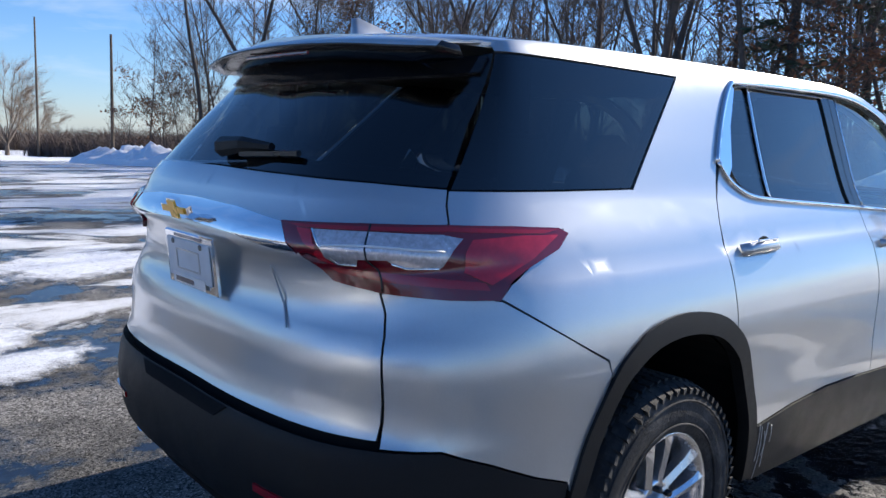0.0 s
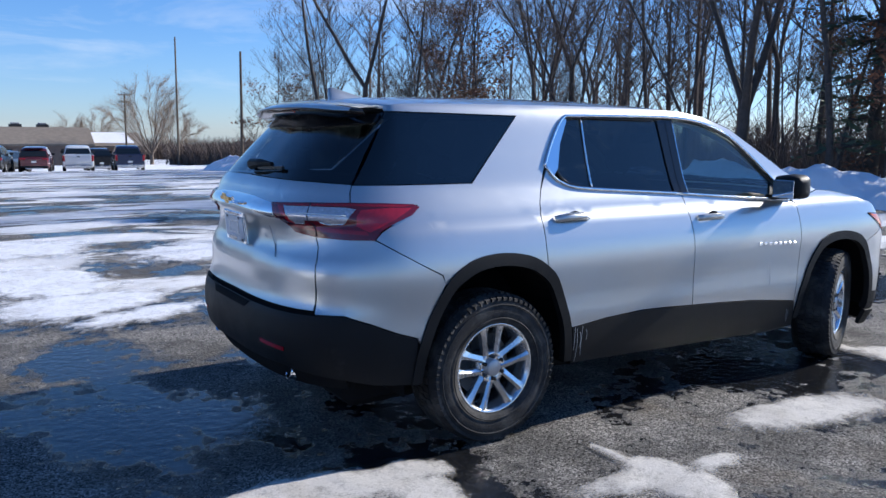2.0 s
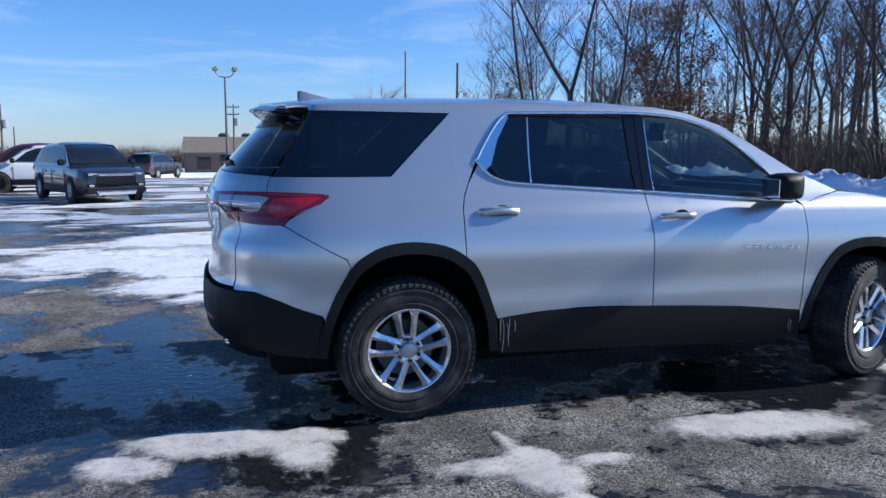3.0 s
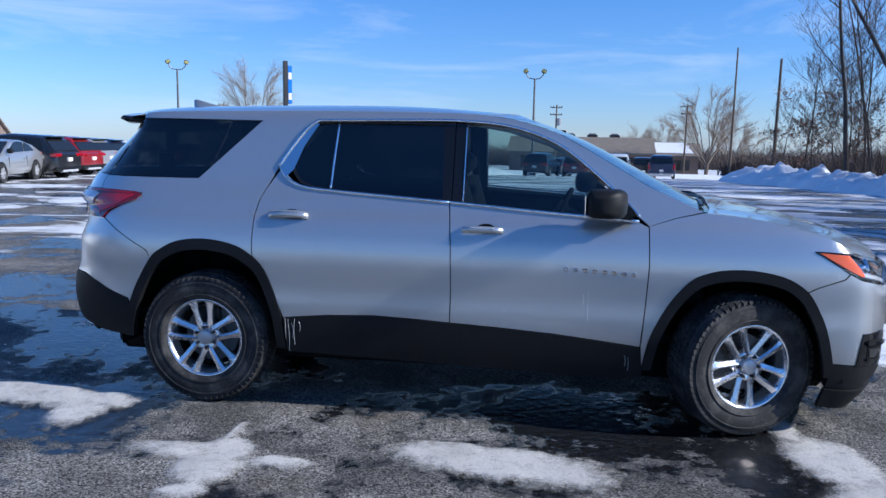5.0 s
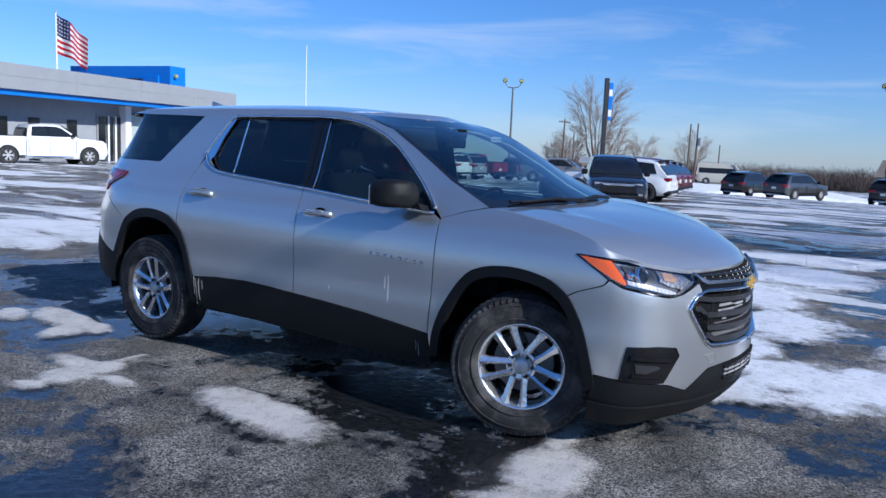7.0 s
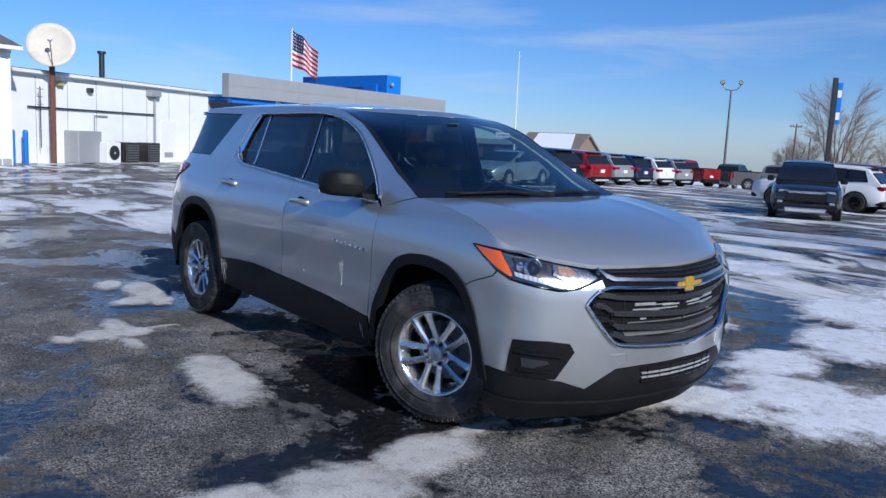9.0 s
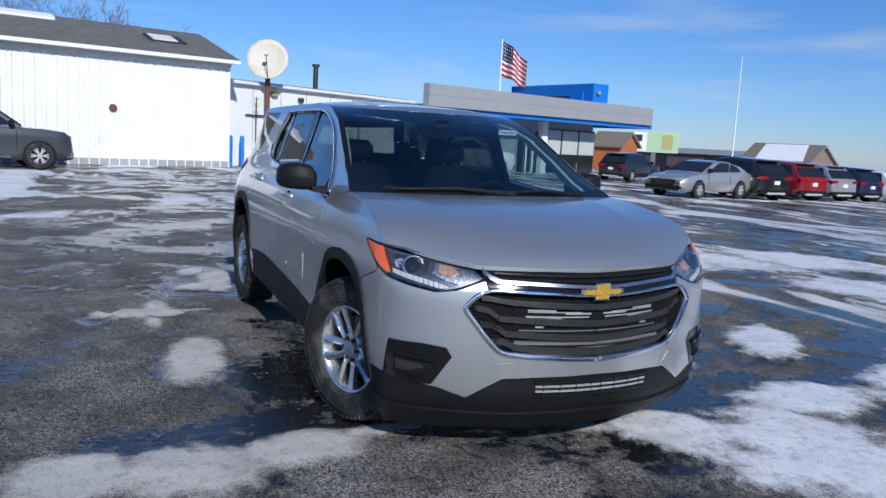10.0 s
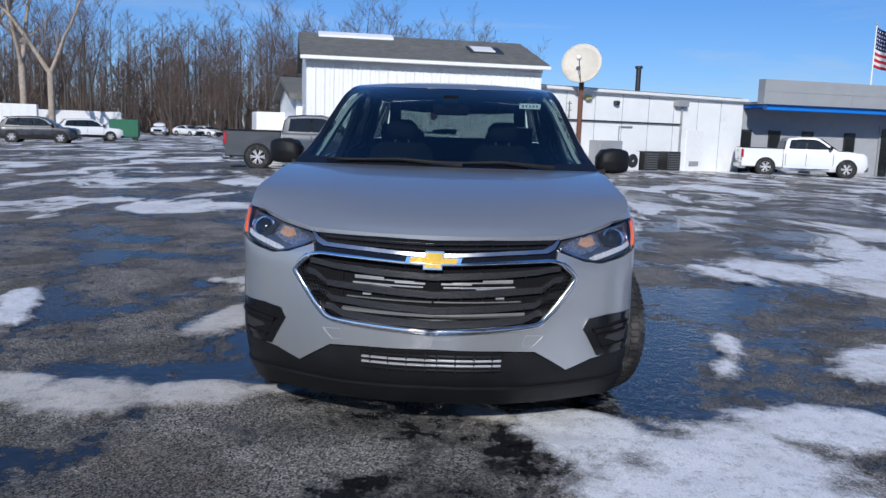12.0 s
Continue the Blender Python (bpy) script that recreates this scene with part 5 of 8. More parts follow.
utility_pole(21.7, 88.0, 14.4, 0)
utility_pole(2.0, 97.0, 8.5, 2, True)
utility_pole(17.5, 54.0, 8.6, 0)
utility_pole(18.5, 100.0, 9.0, 2, False, 20)
utility_pole(-22.3, 90.1, 7.7, 0, True, 10)
utility_pole(-23.1, 89.9, 7.6, 0, False, 10)
utility_pole(-27.7, 121.3, 6.5, 0)
utility_pole(-37.6, 86.0, 7.6, 1, False, 60)
utility_pole(-48.9, 113.8, 7.4, 0)

pylon = thing("pylon_sign", "tall grey pylon sign with a blue face", "sign", pose(-16.0, 46.4, ground_z(-16, 46.4), 0, 0, 38))
part("post", boxes(((-0.16, -0.14, 0), (0.12, 0.14, 7.3)), bevel=0.03), DARK_METAL, pylon)
part("face", boxes(((0.13, -0.10, 4.5), (0.42, 0.10, 7.0)), bevel=0.02), BLUE, pylon)
for z in (4.75, 6.1):
    part("mark", boxes(((0.16, -0.12, z), (0.38, -0.102, z + 0.45))), WHITE_PAINT, pylon)

board = thing("billboard", "pale billboard picture beyond the showroom corner", "billboard", pose(-79.5, 67.5, -2.0, 0, 0, 52))
part("panel", boxes(((-3.2, -0.15, 3.2), (3.2, 0.15, 6.0)), bevel=0.02), plain("billboard_green", (0.38, 0.55, 0.34), 0.6), board)
part("picture_field", boxes(((-3.0, -0.17, 3.35), (-1.0, -0.152, 5.85))), WHITE_PAINT, board)
part("picture_patch", boxes(((-2.6, -0.19, 4.6), (-1.6, -0.172, 5.5))), DARK_METAL, board)
part("picture_patch", boxes(((1.0, -0.17, 3.6), (2.4, -0.152, 5.6))), LAMP_HEAD, board)
part("post", boxes(((-0.3, -0.1, 0), (0.3, 0.1, 3.2))), POLE, board)


def far_house(name, x, y, turn, L, D, eave, ridge, wall_mat, roof_mat, label, snow=False, windows=0):
    root = thing(name, label, "building", pose(x, y, ground_z(x, y) - 0.3, 0, 0, turn), "far buildings")
    part("wall", boxes(((-L / 2, -D / 2, 0), (L / 2, D / 2, eave))), wall_mat, root)
    bm = bmesh.new()
    prism(bm, [(-D / 2 - 0.5, eave - 0.15), (0, ridge), (D / 2 + 0.5, eave - 0.15), (D / 2 + 0.5, eave + 0.1), (0, ridge + 0.25), (-D / 2 - 0.5, eave + 0.1)], -L / 2 - 0.4, L / 2 + 0.4, "x")
    roof = part("roof", bm, roof_mat, root)
    for s in (-1, 1):
        bm = bmesh.new()
        prism(bm, [(-D / 2, eave - 0.01), (D / 2, eave - 0.01), (0, ridge - 0.02)], s * L / 2 - (0.1 if s > 0 else 0), s * L / 2 + (0.1 if s < 0 else 0), "x")
        part("gable", bm, wall_mat, root)
    for k in range(windows):
        xx = -L / 2 + (k + 0.7) * L / (windows + 0.4)
        w = part("window", boxes(((xx - 0.9, -D / 2 - 0.03, 0.9), (xx + 0.9, -D / 2, eave - 0.5))), DARK_GLASS, root)
    if snow:
        bm = bmesh.new()
        f = (ridge - eave + 0.15) / (D / 2 + 0.5)
        vs = [bm.verts.new((xx, yy, ridge + 0.3 + yy * f * 1.0)) for xx, yy in ((-L * 0.3, -D * 0.45), (L * 0.42, -D * 0.45), (L * 0.3, -0.2), (-L * 0.35, -0.2))]
        vs2 = [bm.verts.new((v.co.x, v.co.y, v.co.z - 0.12)) for v in vs]
        bm.faces.new(vs), bm.faces.new(vs2[::-1])
        for i in range(4):
            bm.faces.new((vs[i], vs2[i], vs2[(i + 1) % 4], vs[(i + 1) % 4]))
        part("roof_snow", bm, SNOW, roof)
    return root


far_house("clinic", 5.6, 108.0, -3, 19, 10, 3.0, 4.9, BRICK_TAN, BROWN_ROOF, "low tan brick building with a brown hipped roof", windows=5)
far_house("clinic_wing", 18.4, 111.0, -6, 7, 9, 2.8, 4.4, BRICK_TAN, BROWN_ROOF, "low brick wing with a snowy roof", snow=True, windows=2)
for k in range(4):
    x = 1.0 + k * 3.1
    u = thing("roof_unit", "grey roof-top ventilation unit on the low building", "ventilation unit", pose(x, 109.5, ground_z(5, 108) + 4.2), "roof-top units")
    part("casing", boxes(((-0.7, -0.6, 0), (0.7, 0.6, 1.0)), bevel=0.05), DARK_METAL, u)
    part("cowl", boxes(((-0.5, -0.45, 1.0), (0.5, 0.45, 1.2)), bevel=0.05), GREY_PANEL, u)
far_house("pavilion", -70.0, 82.0, 15, 9, 8, 3.0, 5.6, BRICK_TAN, BROWN_ROOF, "gabled brown-roofed building with snow on the roof", snow=True, windows=3)
far_house("store", -92.0, 82.0, 25, 26, 10, 4.0, 4.4, plain("dark_store_wall", (0.09, 0.06, 0.08), 0.7), GREY_PANEL, "dark flat-roofed store in the distance", windows=3)
far_house("orange_house", -76.0, 58.5, 30, 4, 5, 3.4, 5.0, plain("orange_boarding", (0.42, 0.13, 0.04), 0.7), BROWN_ROOF, "small orange-boarded house beyond the showroom")
far_house("kiosk", -34.3, 92.5, 20, 6, 5, 2.9, 3.3, plain("cream_wall", (0.45, 0.36, 0.25), 0.7), GREY_PANEL, "low cream roadside building with a flat roof", windows=3)
far_house("annex", -36.5, -5.5, 109, 9, 8, 3.3, 4.2, WHITE_METAL, SHINGLE, "lower white metal annex behind the shed")
RUSTY_WHITE = plain("rust_stained_white", (0.74, 0.73, 0.71), 0.5, vary=0.06, dirt=(0.3, 0.13, 0.07), dirt_scale=1.6, dirt_from=0.6)
for x, y, turn, l, h, m, lab in ((-54, -36.2, 116, 4.0, 2.7, WHITE_PAINT, "white camper box standing in the yard"), (-67.0, -37.8, 118, 8.5, 2.5, RUSTY_WHITE, "long white box trailer stained with rust"), (-62.5, -30.8, 110, 2.4, 1.8, plain("green_skip_paint", (0.02, 0.13, 0.07), 0.6), "green waste container in the yard"), (-37.5, -10.7, 112, 3.0, 2.3, WHITE_PAINT, "white slatted box beside the shed")):
    c = thing("container", lab, "container", pose(x, y, ground_z(x, y), 0, 0, turn), "yard containers")
    part("box", boxes(((-l / 2, -1.1, 0.25), (l / 2, 1.1, h)), bevel=0.04), m, c)
    for k in range(int(l / 0.6)):
        part("rib", boxes(((-l / 2 + 0.3 + k * 0.6, -1.13, 0.3), (-l / 2 + 0.36 + k * 0.6, -1.1, h - 0.1))), m, c)
    for s in (-0.35, 0.35):
        part("skid", boxes(((l * s - 0.2, -1.0, -0.05), (l * s + 0.2, 1.0, 0.25))), DARK_METAL, c)


# ---------------------------------------------------------------- distance
def snow_field(name, x0, x1, y0, y1, seed, label):
    xs, ys = np.linspace(x0, x1, 40), np.linspace(y0, y1, 14)
    def z(x, y):
        edge_ = min(1.0, (x - x0) / 4, (x1 - x) / 4, (y - y0) / 2, (y1 - y) / 4)
        return ground_z(x, y) + max(0, edge_) * (0.18 + 0.12 * lumpy(x + seed, y, 0.3)) - 0.03
    return tagged(sheet(name, list(xs), list(ys), z, SNOW, label, "snow"), kind="stuff")


snow_field("snow_verge", -45, 45, 76, 100, 3, "snow-covered verge beyond the far row of cars")
def road_bank(x0, x1, y0, y1, high):
    """A long low bank, level on top, under the road beyond the car park."""
    def z(x, y):
        f = max(0.0, min(1.0, (x - x0) / 9, (x1 - x) / 9, (y - y0) / 3, (y1 - y) / 3))
        return ground_z(x, y) - 0.03 + f * f * (3 - 2 * f) * high + 0.1 * f * (1 - f) * lumpy(x, y, 0.4)
    return tagged(sheet("snow_verge", list(np.linspace(x0, x1, 60)), list(np.linspace(y0, y1, 20)), z, SNOW, "snow-covered road bank beyond the lot", "snow"), kind="stuff")


road_bank(-46, 0, 77.5, 88.0, 0.82)
snow_field("snow_verge", -24, -13, 57, 64, 5, "snow-covered verge by the road")
snow_field("snow_verge", -60, -28, 58, 100, 9, "snow-covered verge beyond the long row of cars")
tagged(snow_bank("snow_heap", [(-14, 60), (-6, 66), (0, 70)], 2.0, 0.5, "low lumpy heap of cleared snow by the road"))
thicket("scrub_line", (-88, 186), (120, 165), -25, 4600, 5.6, 6, "low brown winter scrub along the horizon", 2.6)
thicket("scrub_line", (20.5, 92), (29, 72), -12, 1500, 2.9, 7, "brown winter scrub beside the road", 2.4)


def willow(x, y, height, seed, wide=0.36, twigs=4200):
    """A bare tree with a rounded crown: limbs that fan out from the foot, and a haze of fine twigs on them."""
    r = random.Random(seed)
    wood, twig = bmesh.new(), bmesh.new()
    tube(wood, [(0, 0, -0.2), (0.03, 0, height * 0.06), (0, 0.05, height * 0.14)], [0.034 * height * 0.8, 0.022 * height, 0.018 * height], 9, caps=False)
    tips = []
    for k in range(15):
        a, out = 2.4 * k + r.uniform(-0.3, 0.3), wide * height * r.uniform(0.25, 0.95)
        top = height * (0.95 - 0.42 * (out / (wide * height)) ** 2) * r.uniform(0.85, 1.0)
        pts = [Vector((0, 0, height * r.uniform(0.05, 0.16)))]
        for f in (0.3, 0.6, 0.85, 1.0):
            pts.append(Vector((math.cos(a) * out * f ** 0.8, math.sin(a) * out * f ** 0.8, height * 0.1 + (top - height * 0.1) * f)) + Vector((r.uniform(-1, 1), r.uniform(-1, 1), r.uniform(-1, 1))) * 0.025 * height)
        tube(wood, [tuple(p) for p in pts], [0.008 * height, 0.005 * height, 0.0032 * height, 0.0018 * height, 0.0008 * height], 5, caps=False)
        for _ in range(9):
            i = r.randint(1, 3)
            p = pts[i].lerp(pts[i + 1], r.random())
            q = p + Vector((math.cos(a) + r.uniform(-1, 1), math.sin(a) + r.uniform(-1, 1), r.uniform(0.3, 1.6))).normalized() * height * r.uniform(0.10, 0.22)
            tube(wood, [tuple(p), tuple(p.lerp(q, 0.5) + Vector((0, 0, 0.01 * height))), tuple(q)], [0.0014 * height, 0.001 * height, 0.0005 * height], 3, caps=False)
            tips.append((p, q))
        tips += list(zip(pts[2:], pts[3:]))
    core = Vector((0, 0, height * 0.36))
    for _ in range(twigs):
        p, q = r.choice(tips)
        c = p.lerp(q, r.uniform(0.1, 1.05))
        d = ((c - core).normalized() + Vector((r.uniform(-1, 1), r.uniform(-1, 1), r.uniform(-0.7, 0.9))) * 0.8).normalized()
        e = c + d * height * r.uniform(0.05, 0.13)
        e.z -= 0.012 * height
        tube(twig, [tuple(c), tuple(c.lerp(e, 0.55) + Vector((0, 0, 0.008 * height))), tuple(e)], [0.00045 * height, 0.00035 * height, 0.0002 * height], 3, caps=False)
    t = thing("tree", "wide rounded bare tree with a haze of pale twigs", "tree", group="lone trees beyond the road")
    part("trunk", wood, WILLOW_BARK, t, smooth=True)
    part("crown", twig, PALE_TWIG, t)
    return put(t, x, y)


w = willow(20.9, 97.5, 11.3, 21, 0.42, 6500)
stand(w, 14.3, 114.0, 80, 0.62)
stand(w, 18.0, 117.0, 20, 0.66)
stand(w, 25.0, 103.0, 170, 0.72)
w2 = willow(-42.5, 108.0, 16.5, 22, 0.31, 3800)
for x, y, turn, size in ((-45.5, 106.0, 200, 0.5), (-39.5, 107.0, 250, 0.52), (-48.5, 109.0, 100, 0.45), (-36.0, 110.0, 20, 0.48), (-51.5, 112.0, 300, 0.4), (-40.0, 150.0, 130, 0.66)):
    stand(w2, x, y, turn, size)


# ---------------------------------------------------------------- the silver car: its skin
# Rear axle at x = 0, nose along +x, y to its left. s runs round the plan, from the tail's middle to the nose's middle,
# and equals x along the flank; z is the height.
PLAN = [(-1.07, 0.0), (-1.065, 0.3), (-1.03, 0.56), (-0.96, 0.73), (-0.84, 0.855), (-0.64, 0.94), (-0.40, 0.975), (0.0, 0.985), (0.8, 0.985), (1.5, 0.985),
        (2.4, 0.985), (3.1, 0.985), (3.40, 0.98), (3.58, 0.965), (3.69, 0.93), (3.78, 0.855), (3.86, 0.73), (3.935, 0.57), (4.00, 0.38), (4.045, 0.17), (4.055, 0.0)]
REAR_IN = [(0.2, 0.16), (0.38, 0.06), (0.50, 0.01), (0.62, -0.005), (0.72, 0.008), (0.76, 0.030), (0.80, 0.045), (0.85, 0.05), (0.95, 0.055), (1.05, 0.095), (1.15, 0.085), (1.185, 0.045), (1.21, 0.045), (1.26, 0.072), (1.31, 0.085), (1.36, 0.125), (1.5, 0.245), (1.66, 0.40), (1.72, 0.46)]
NOSE_IN = [(0.15, 0.16), (0.22, 0.09), (0.32, 0.02), (0.42, 0.0), (0.80, 0.0), (0.88, 0.015), (0.94, 0.05), (0.98, 0.10), (1.03, 0.17), (1.1, 0.26), (1.25, 0.5)]
FLANK_IN = [(0.15, 0.09), (0.3, 0.035), (0.45, 0.008), (0.6, 0.0), (0.72, 0.004), (0.9, 0.0), (1.0, 0.012), (1.08, 0.035), (1.125, 0.052), (1.16, 0.075), (1.21, 0.095), (1.27, 0.125), (1.34, 0.157), (1.5, 0.212), (1.68, 0.272), (1.74, 0.31), (1.78, 0.36)]


def smooth_curve(points, n):
    """Catmull-Rom through points, n steps a span."""
    p = np.array([2 * np.array(points[0]) - np.array(points[1]), *points, 2 * np.array(points[-1]) - np.array(points[-2])], float)
    out = []
    for i in range(1, len(p) - 2):
        for k in range(n):
            t = k / n
            out.append(0.5 * (2 * p[i] + (p[i + 1] - p[i - 1]) * t + (2 * p[i - 1] - 5 * p[i] + 4 * p[i + 1] - p[i + 2]) * t * t + (3 * p[i] - p[i - 1] - 3 * p[i + 1] + p[i + 2]) * t ** 3))
    out.append(p[-2])
    return np.array(out)


RING = smooth_curve(PLAN, 12)
RING_S = np.concatenate([[0], np.cumsum(np.hypot(*np.diff(RING, axis=0).T))])
RING_S = RING_S - np.interp(1.5, RING[:, 0], RING_S) + 1.5
S_TAIL, S_NOSE = RING_S[0], RING_S[-1]
SHAPES = [smooth_curve(c, 8) for c in (REAR_IN, NOSE_IN, FLANK_IN)]


def ease(t):
    t = min(1.0, max(0.0, t))
    return t * t * (3 - 2 * t)


def skin(s, z):
    """The point of the skin at s, z, on the car's left (y positive)."""
    x, w = np.interp(s, RING_S, RING[:, 0]), np.interp(s, RING_S, RING[:, 1])
    rear_in, nose_in, flank_in = (np.interp(z, c[:, 0], c[:, 1]) for c in SHAPES)
    x = x + rear_in * (1 - ease((x + 1.07) / 0.72)) - nose_in * ease((x - 3.42) / 0.5)
    w = w - flank_in * min(1.0, w / 0.80) * (1 - 0.55 * ease((x - 3.45) / 0.3) * (1 if z > 0.6 else 1))
    return np.array((x, w, z))


def skin_normal(s, z):
    e = 0.004
    n = np.cross(skin(s + e, z) - skin(s - e, z), skin(s, z + e) - skin(s, z - e))
    p = skin(s, z)
    if np.dot(n, p - np.array((min(3.0, max(0.0, p[0])), 0, 0.8))) < 0:
        n = -n
    return n / max(1e-9, np.linalg.norm(n))


SILVER = car_paint("silver_metallic_paint", (0.545, 0.56, 0.565), 0.76, 0.30)
REAR_TINT = glass("rear_privacy_glass", (0.42, 0.5, 0.5), 0.0, 0.42)
TINTED = glass("tinted_glass", (0.35, 0.4, 0.42), 0.0, 0.13)
CLEAR = glass("window_glass", (0.78, 0.95, 0.94), 0.0, 0.75)
# near-black for dark linings, and for shade put as colour into gaps and hollows
SHADED = plain("dark_lining_and_shade", (0.008, 0.008, 0.009), 0.9, Specular_IOR_Level=0.15)
CABIN_DARK = plain("charcoal_upholstery", (0.007, 0.007, 0.008), 0.85, vary=0.2, scale=20)
CABIN_DARK.node_tree.nodes["Principled BSDF"].inputs["Specular IOR Level"].default_value = 0.08
CABIN_PALE = plain("pale_grey_headlining", (0.42, 0.42, 0.40), 0.9, vary=0.06)
GOLD = plain("gold_emblem", (0.85, 0.50, 0.07), 0.25, 0.6, vary=0.05)


def meshed_black():
    """Satin black plastic moulded with a fine open mesh."""
    m, t, b = shader("satin_black_mesh", 0.3)
    pos = t.nodes.new("ShaderNodeTexCoord").outputs["Object"]
    cell = node(t, "ShaderNodeTexVoronoi", Vector=pos, Scale=240.0).outputs[0]
    t.links.new(mixed(t, ramp(t, cell, (0.32, 0.0), (0.5, 1.0)), (0.004, 0.004, 0.005), (0.028, 0.028, 0.030)), b.inputs["Base Color"])
    t.links.new(node(t, "ShaderNodeBump", Strength=0.45, Distance=0.003, Height=cell).outputs[0], b.inputs["Normal"])
    return m


SLAT_MESH = meshed_black()
MESH_BLACK = plain("satin_black_grille", (0.010, 0.010, 0.011), 0.3, vary=0.1)

SATIN_CHROME = plain("satin_chrome", (0.55, 0.55, 0.56), 0.22, 0.95, vary=0.05)
BAR_GREY = plain("grey_shutter_bar", (0.5, 0.5, 0.51), 0.35, 0.5)

car = thing("family_suv", "silver seven-seat family car parked on wet asphalt with turned front wheels", "car")


def cells(outline, cell):
    """A flat outline in (s, z), cut into cells."""
    bm = bmesh.new()
    bm.faces.new([bm.verts.new((a, b, 0)) for a, b in outline])
    bmesh.ops.triangulate(bm, faces=bm.faces)
    for axis in (0, 1):
        lo, hi = min(p[axis] for p in outline), max(p[axis] for p in outline)
        c = math.ceil(lo / cell) * cell
        while c < hi:
            at, no = [0, 0, 0], [0, 0, 0]
            at[axis], no[axis] = c + 1e-5, 1
            bmesh.ops.bisect_plane(bm, geom=bm.verts[:] + bm.edges[:] + bm.faces[:], plane_co=at, plane_no=no, dist=1e-7)
            c += cell
    bmesh.ops.remove_doubles(bm, verts=bm.verts, dist=1e-6)
    bm.verts.index_update()
    pts = [(v.co.x, v.co.y) for v in bm.verts]
    faces = [[v.index for v in f.verts] for f in bm.faces]
    rim = [tuple(v.index for v in e.verts) for e in bm.edges if len(e.link_faces) == 1]
    bm.free()
    return pts, faces, rim


def panel(name, outline, material, parent=None, label="", out=0.0, depth=0.018, cell=0.05, sides=(-1, 1), joined=False, thin=False):
    """A piece of the car's skin, given by its outline in (s, z), with thickness; on each flank, or joined over the middle. thin: a single sheet, for glass."""
    pts, faces, rim = outline if isinstance(outline, tuple) else cells(outline, cell)
    base = [(skin(*p), skin_normal(*p)) for p in pts]
    verts, normals, polys, edging = [], [], [], []
    turned = 0.0
    for f in faces:
        ring = [base[i][0] for i in f]
        turned += np.dot(sum(np.cross(a - ring[0], b - ring[0]) for a, b in zip(ring[1:], ring[2:])), base[f[0]][1])

    def add(side):
        mirror = np.array((1, side, 1))
        k, n = len(verts), len(pts)
        for p, no in base:
            verts.append((p + no * out) * mirror), normals.append(no * mirror)
        for p, no in base:
            verts.append((p + no * (out - depth)) * mirror), normals.append(-no * mirror)
        for f in faces:
            f = f if turned * side > 0 else f[::-1]
            polys.append([k + i for i in f])
            if not thin:
                polys.append([k + n + i for i in f[::-1]])
        for i, j in () if thin else rim:
            if joined and all(min(abs(pts[q][0] - S_TAIL), abs(pts[q][0] - S_NOSE)) < 1e-3 for q in (i, j)):
                continue
            q = len(verts)
            for w in (k + i, k + j, k + n + j, k + n + i):
                verts.append(verts[w]), normals.append((0, 0, 0))
            polys.append((q, q + 1, q + 2, q + 3))
            edging.append(polys[-1])

    made = []
    for side in sides:
        if not joined:
            verts, normals, polys, edging = [], [], [], []
        add(side)
        if joined and side != sides[-1]:
            continue
        me = bpy.data.meshes.new(name)
        weld, points, merged = {}, [], []
        for v in verts:
            key = tuple(np.round(v, 7) + 0.0)
            if key not in weld:
                weld[key] = len(points)
                points.append(tuple(v))
            merged.append(weld[key])
        kept = [p for p in polys if len({merged[i] for i in p}) == len(p)]
        me.from_pydata(points, [], [[merged[i] for i in p] for p in kept])
        me.materials.append(material)
        me.shade_smooth()
        rims = {tuple(sorted((merged[p[i]], merged[p[(i + 1) % 4]]))) for p in edging for i in range(4)}
        for ed in me.edges:
            ed.use_edge_sharp = tuple(sorted(ed.vertices)) in rims
        me.normals_split_custom_set([tuple(normals[i]) for p in kept for i in p])
        ob = new(name, me)
        holder = parent[len(made)] if isinstance(parent, list) and len(parent) > 1 else (parent[0] if isinstance(parent, list) else parent)
        ob.parent = holder or car
        if label:
            ob["label"] = label
        made.append(ob)
    return made


def on_skin(s, z, out=0.0, side=-1):
    p = skin(s, z) + skin_normal(s, z) * out
    return (p[0], side * p[1], p[2])


def strip(name, path, radius, material, parent=None, out=0.0, sides=(-1, 1), label="", steps=6):
    """A round trim strip along a path in (s, z)."""
    made = []
    for i, side in enumerate(sides):
        line = smooth_curve(path, steps)
        ob = part(name, tube(bmesh.new(), [on_skin(a, b, out, side) for a, b in line], radius, 6), material, (parent[i] if isinstance(parent, list) else parent) or car, label, True)
        made.append(ob)
    return made


REAR_ARCH = [(0.505, 0.36), (0.49, 0.50), (0.465, 0.62), (0.385, 0.82), (0.30, 0.905), (0.19, 0.96), (0.02, 0.985), (-0.138, 0.968), (-0.25, 0.915), (-0.315, 0.855), (-0.40, 0.715), (-0.455, 0.58), (-0.48, 0.48), (-0.495, 0.385)]
NOSE_ARCH = [(3.545, 0.36), (3.535, 0.43), (3.483, 0.63), (3.405, 0.785), (3.34, 0.85), (3.25, 0.895), (3.10, 0.922), (2.957, 0.918), (2.86, 0.895), (2.78, 0.852), (2.69, 0.745), (2.62, 0.62), (2.575, 0.50), (2.548, 0.35)]


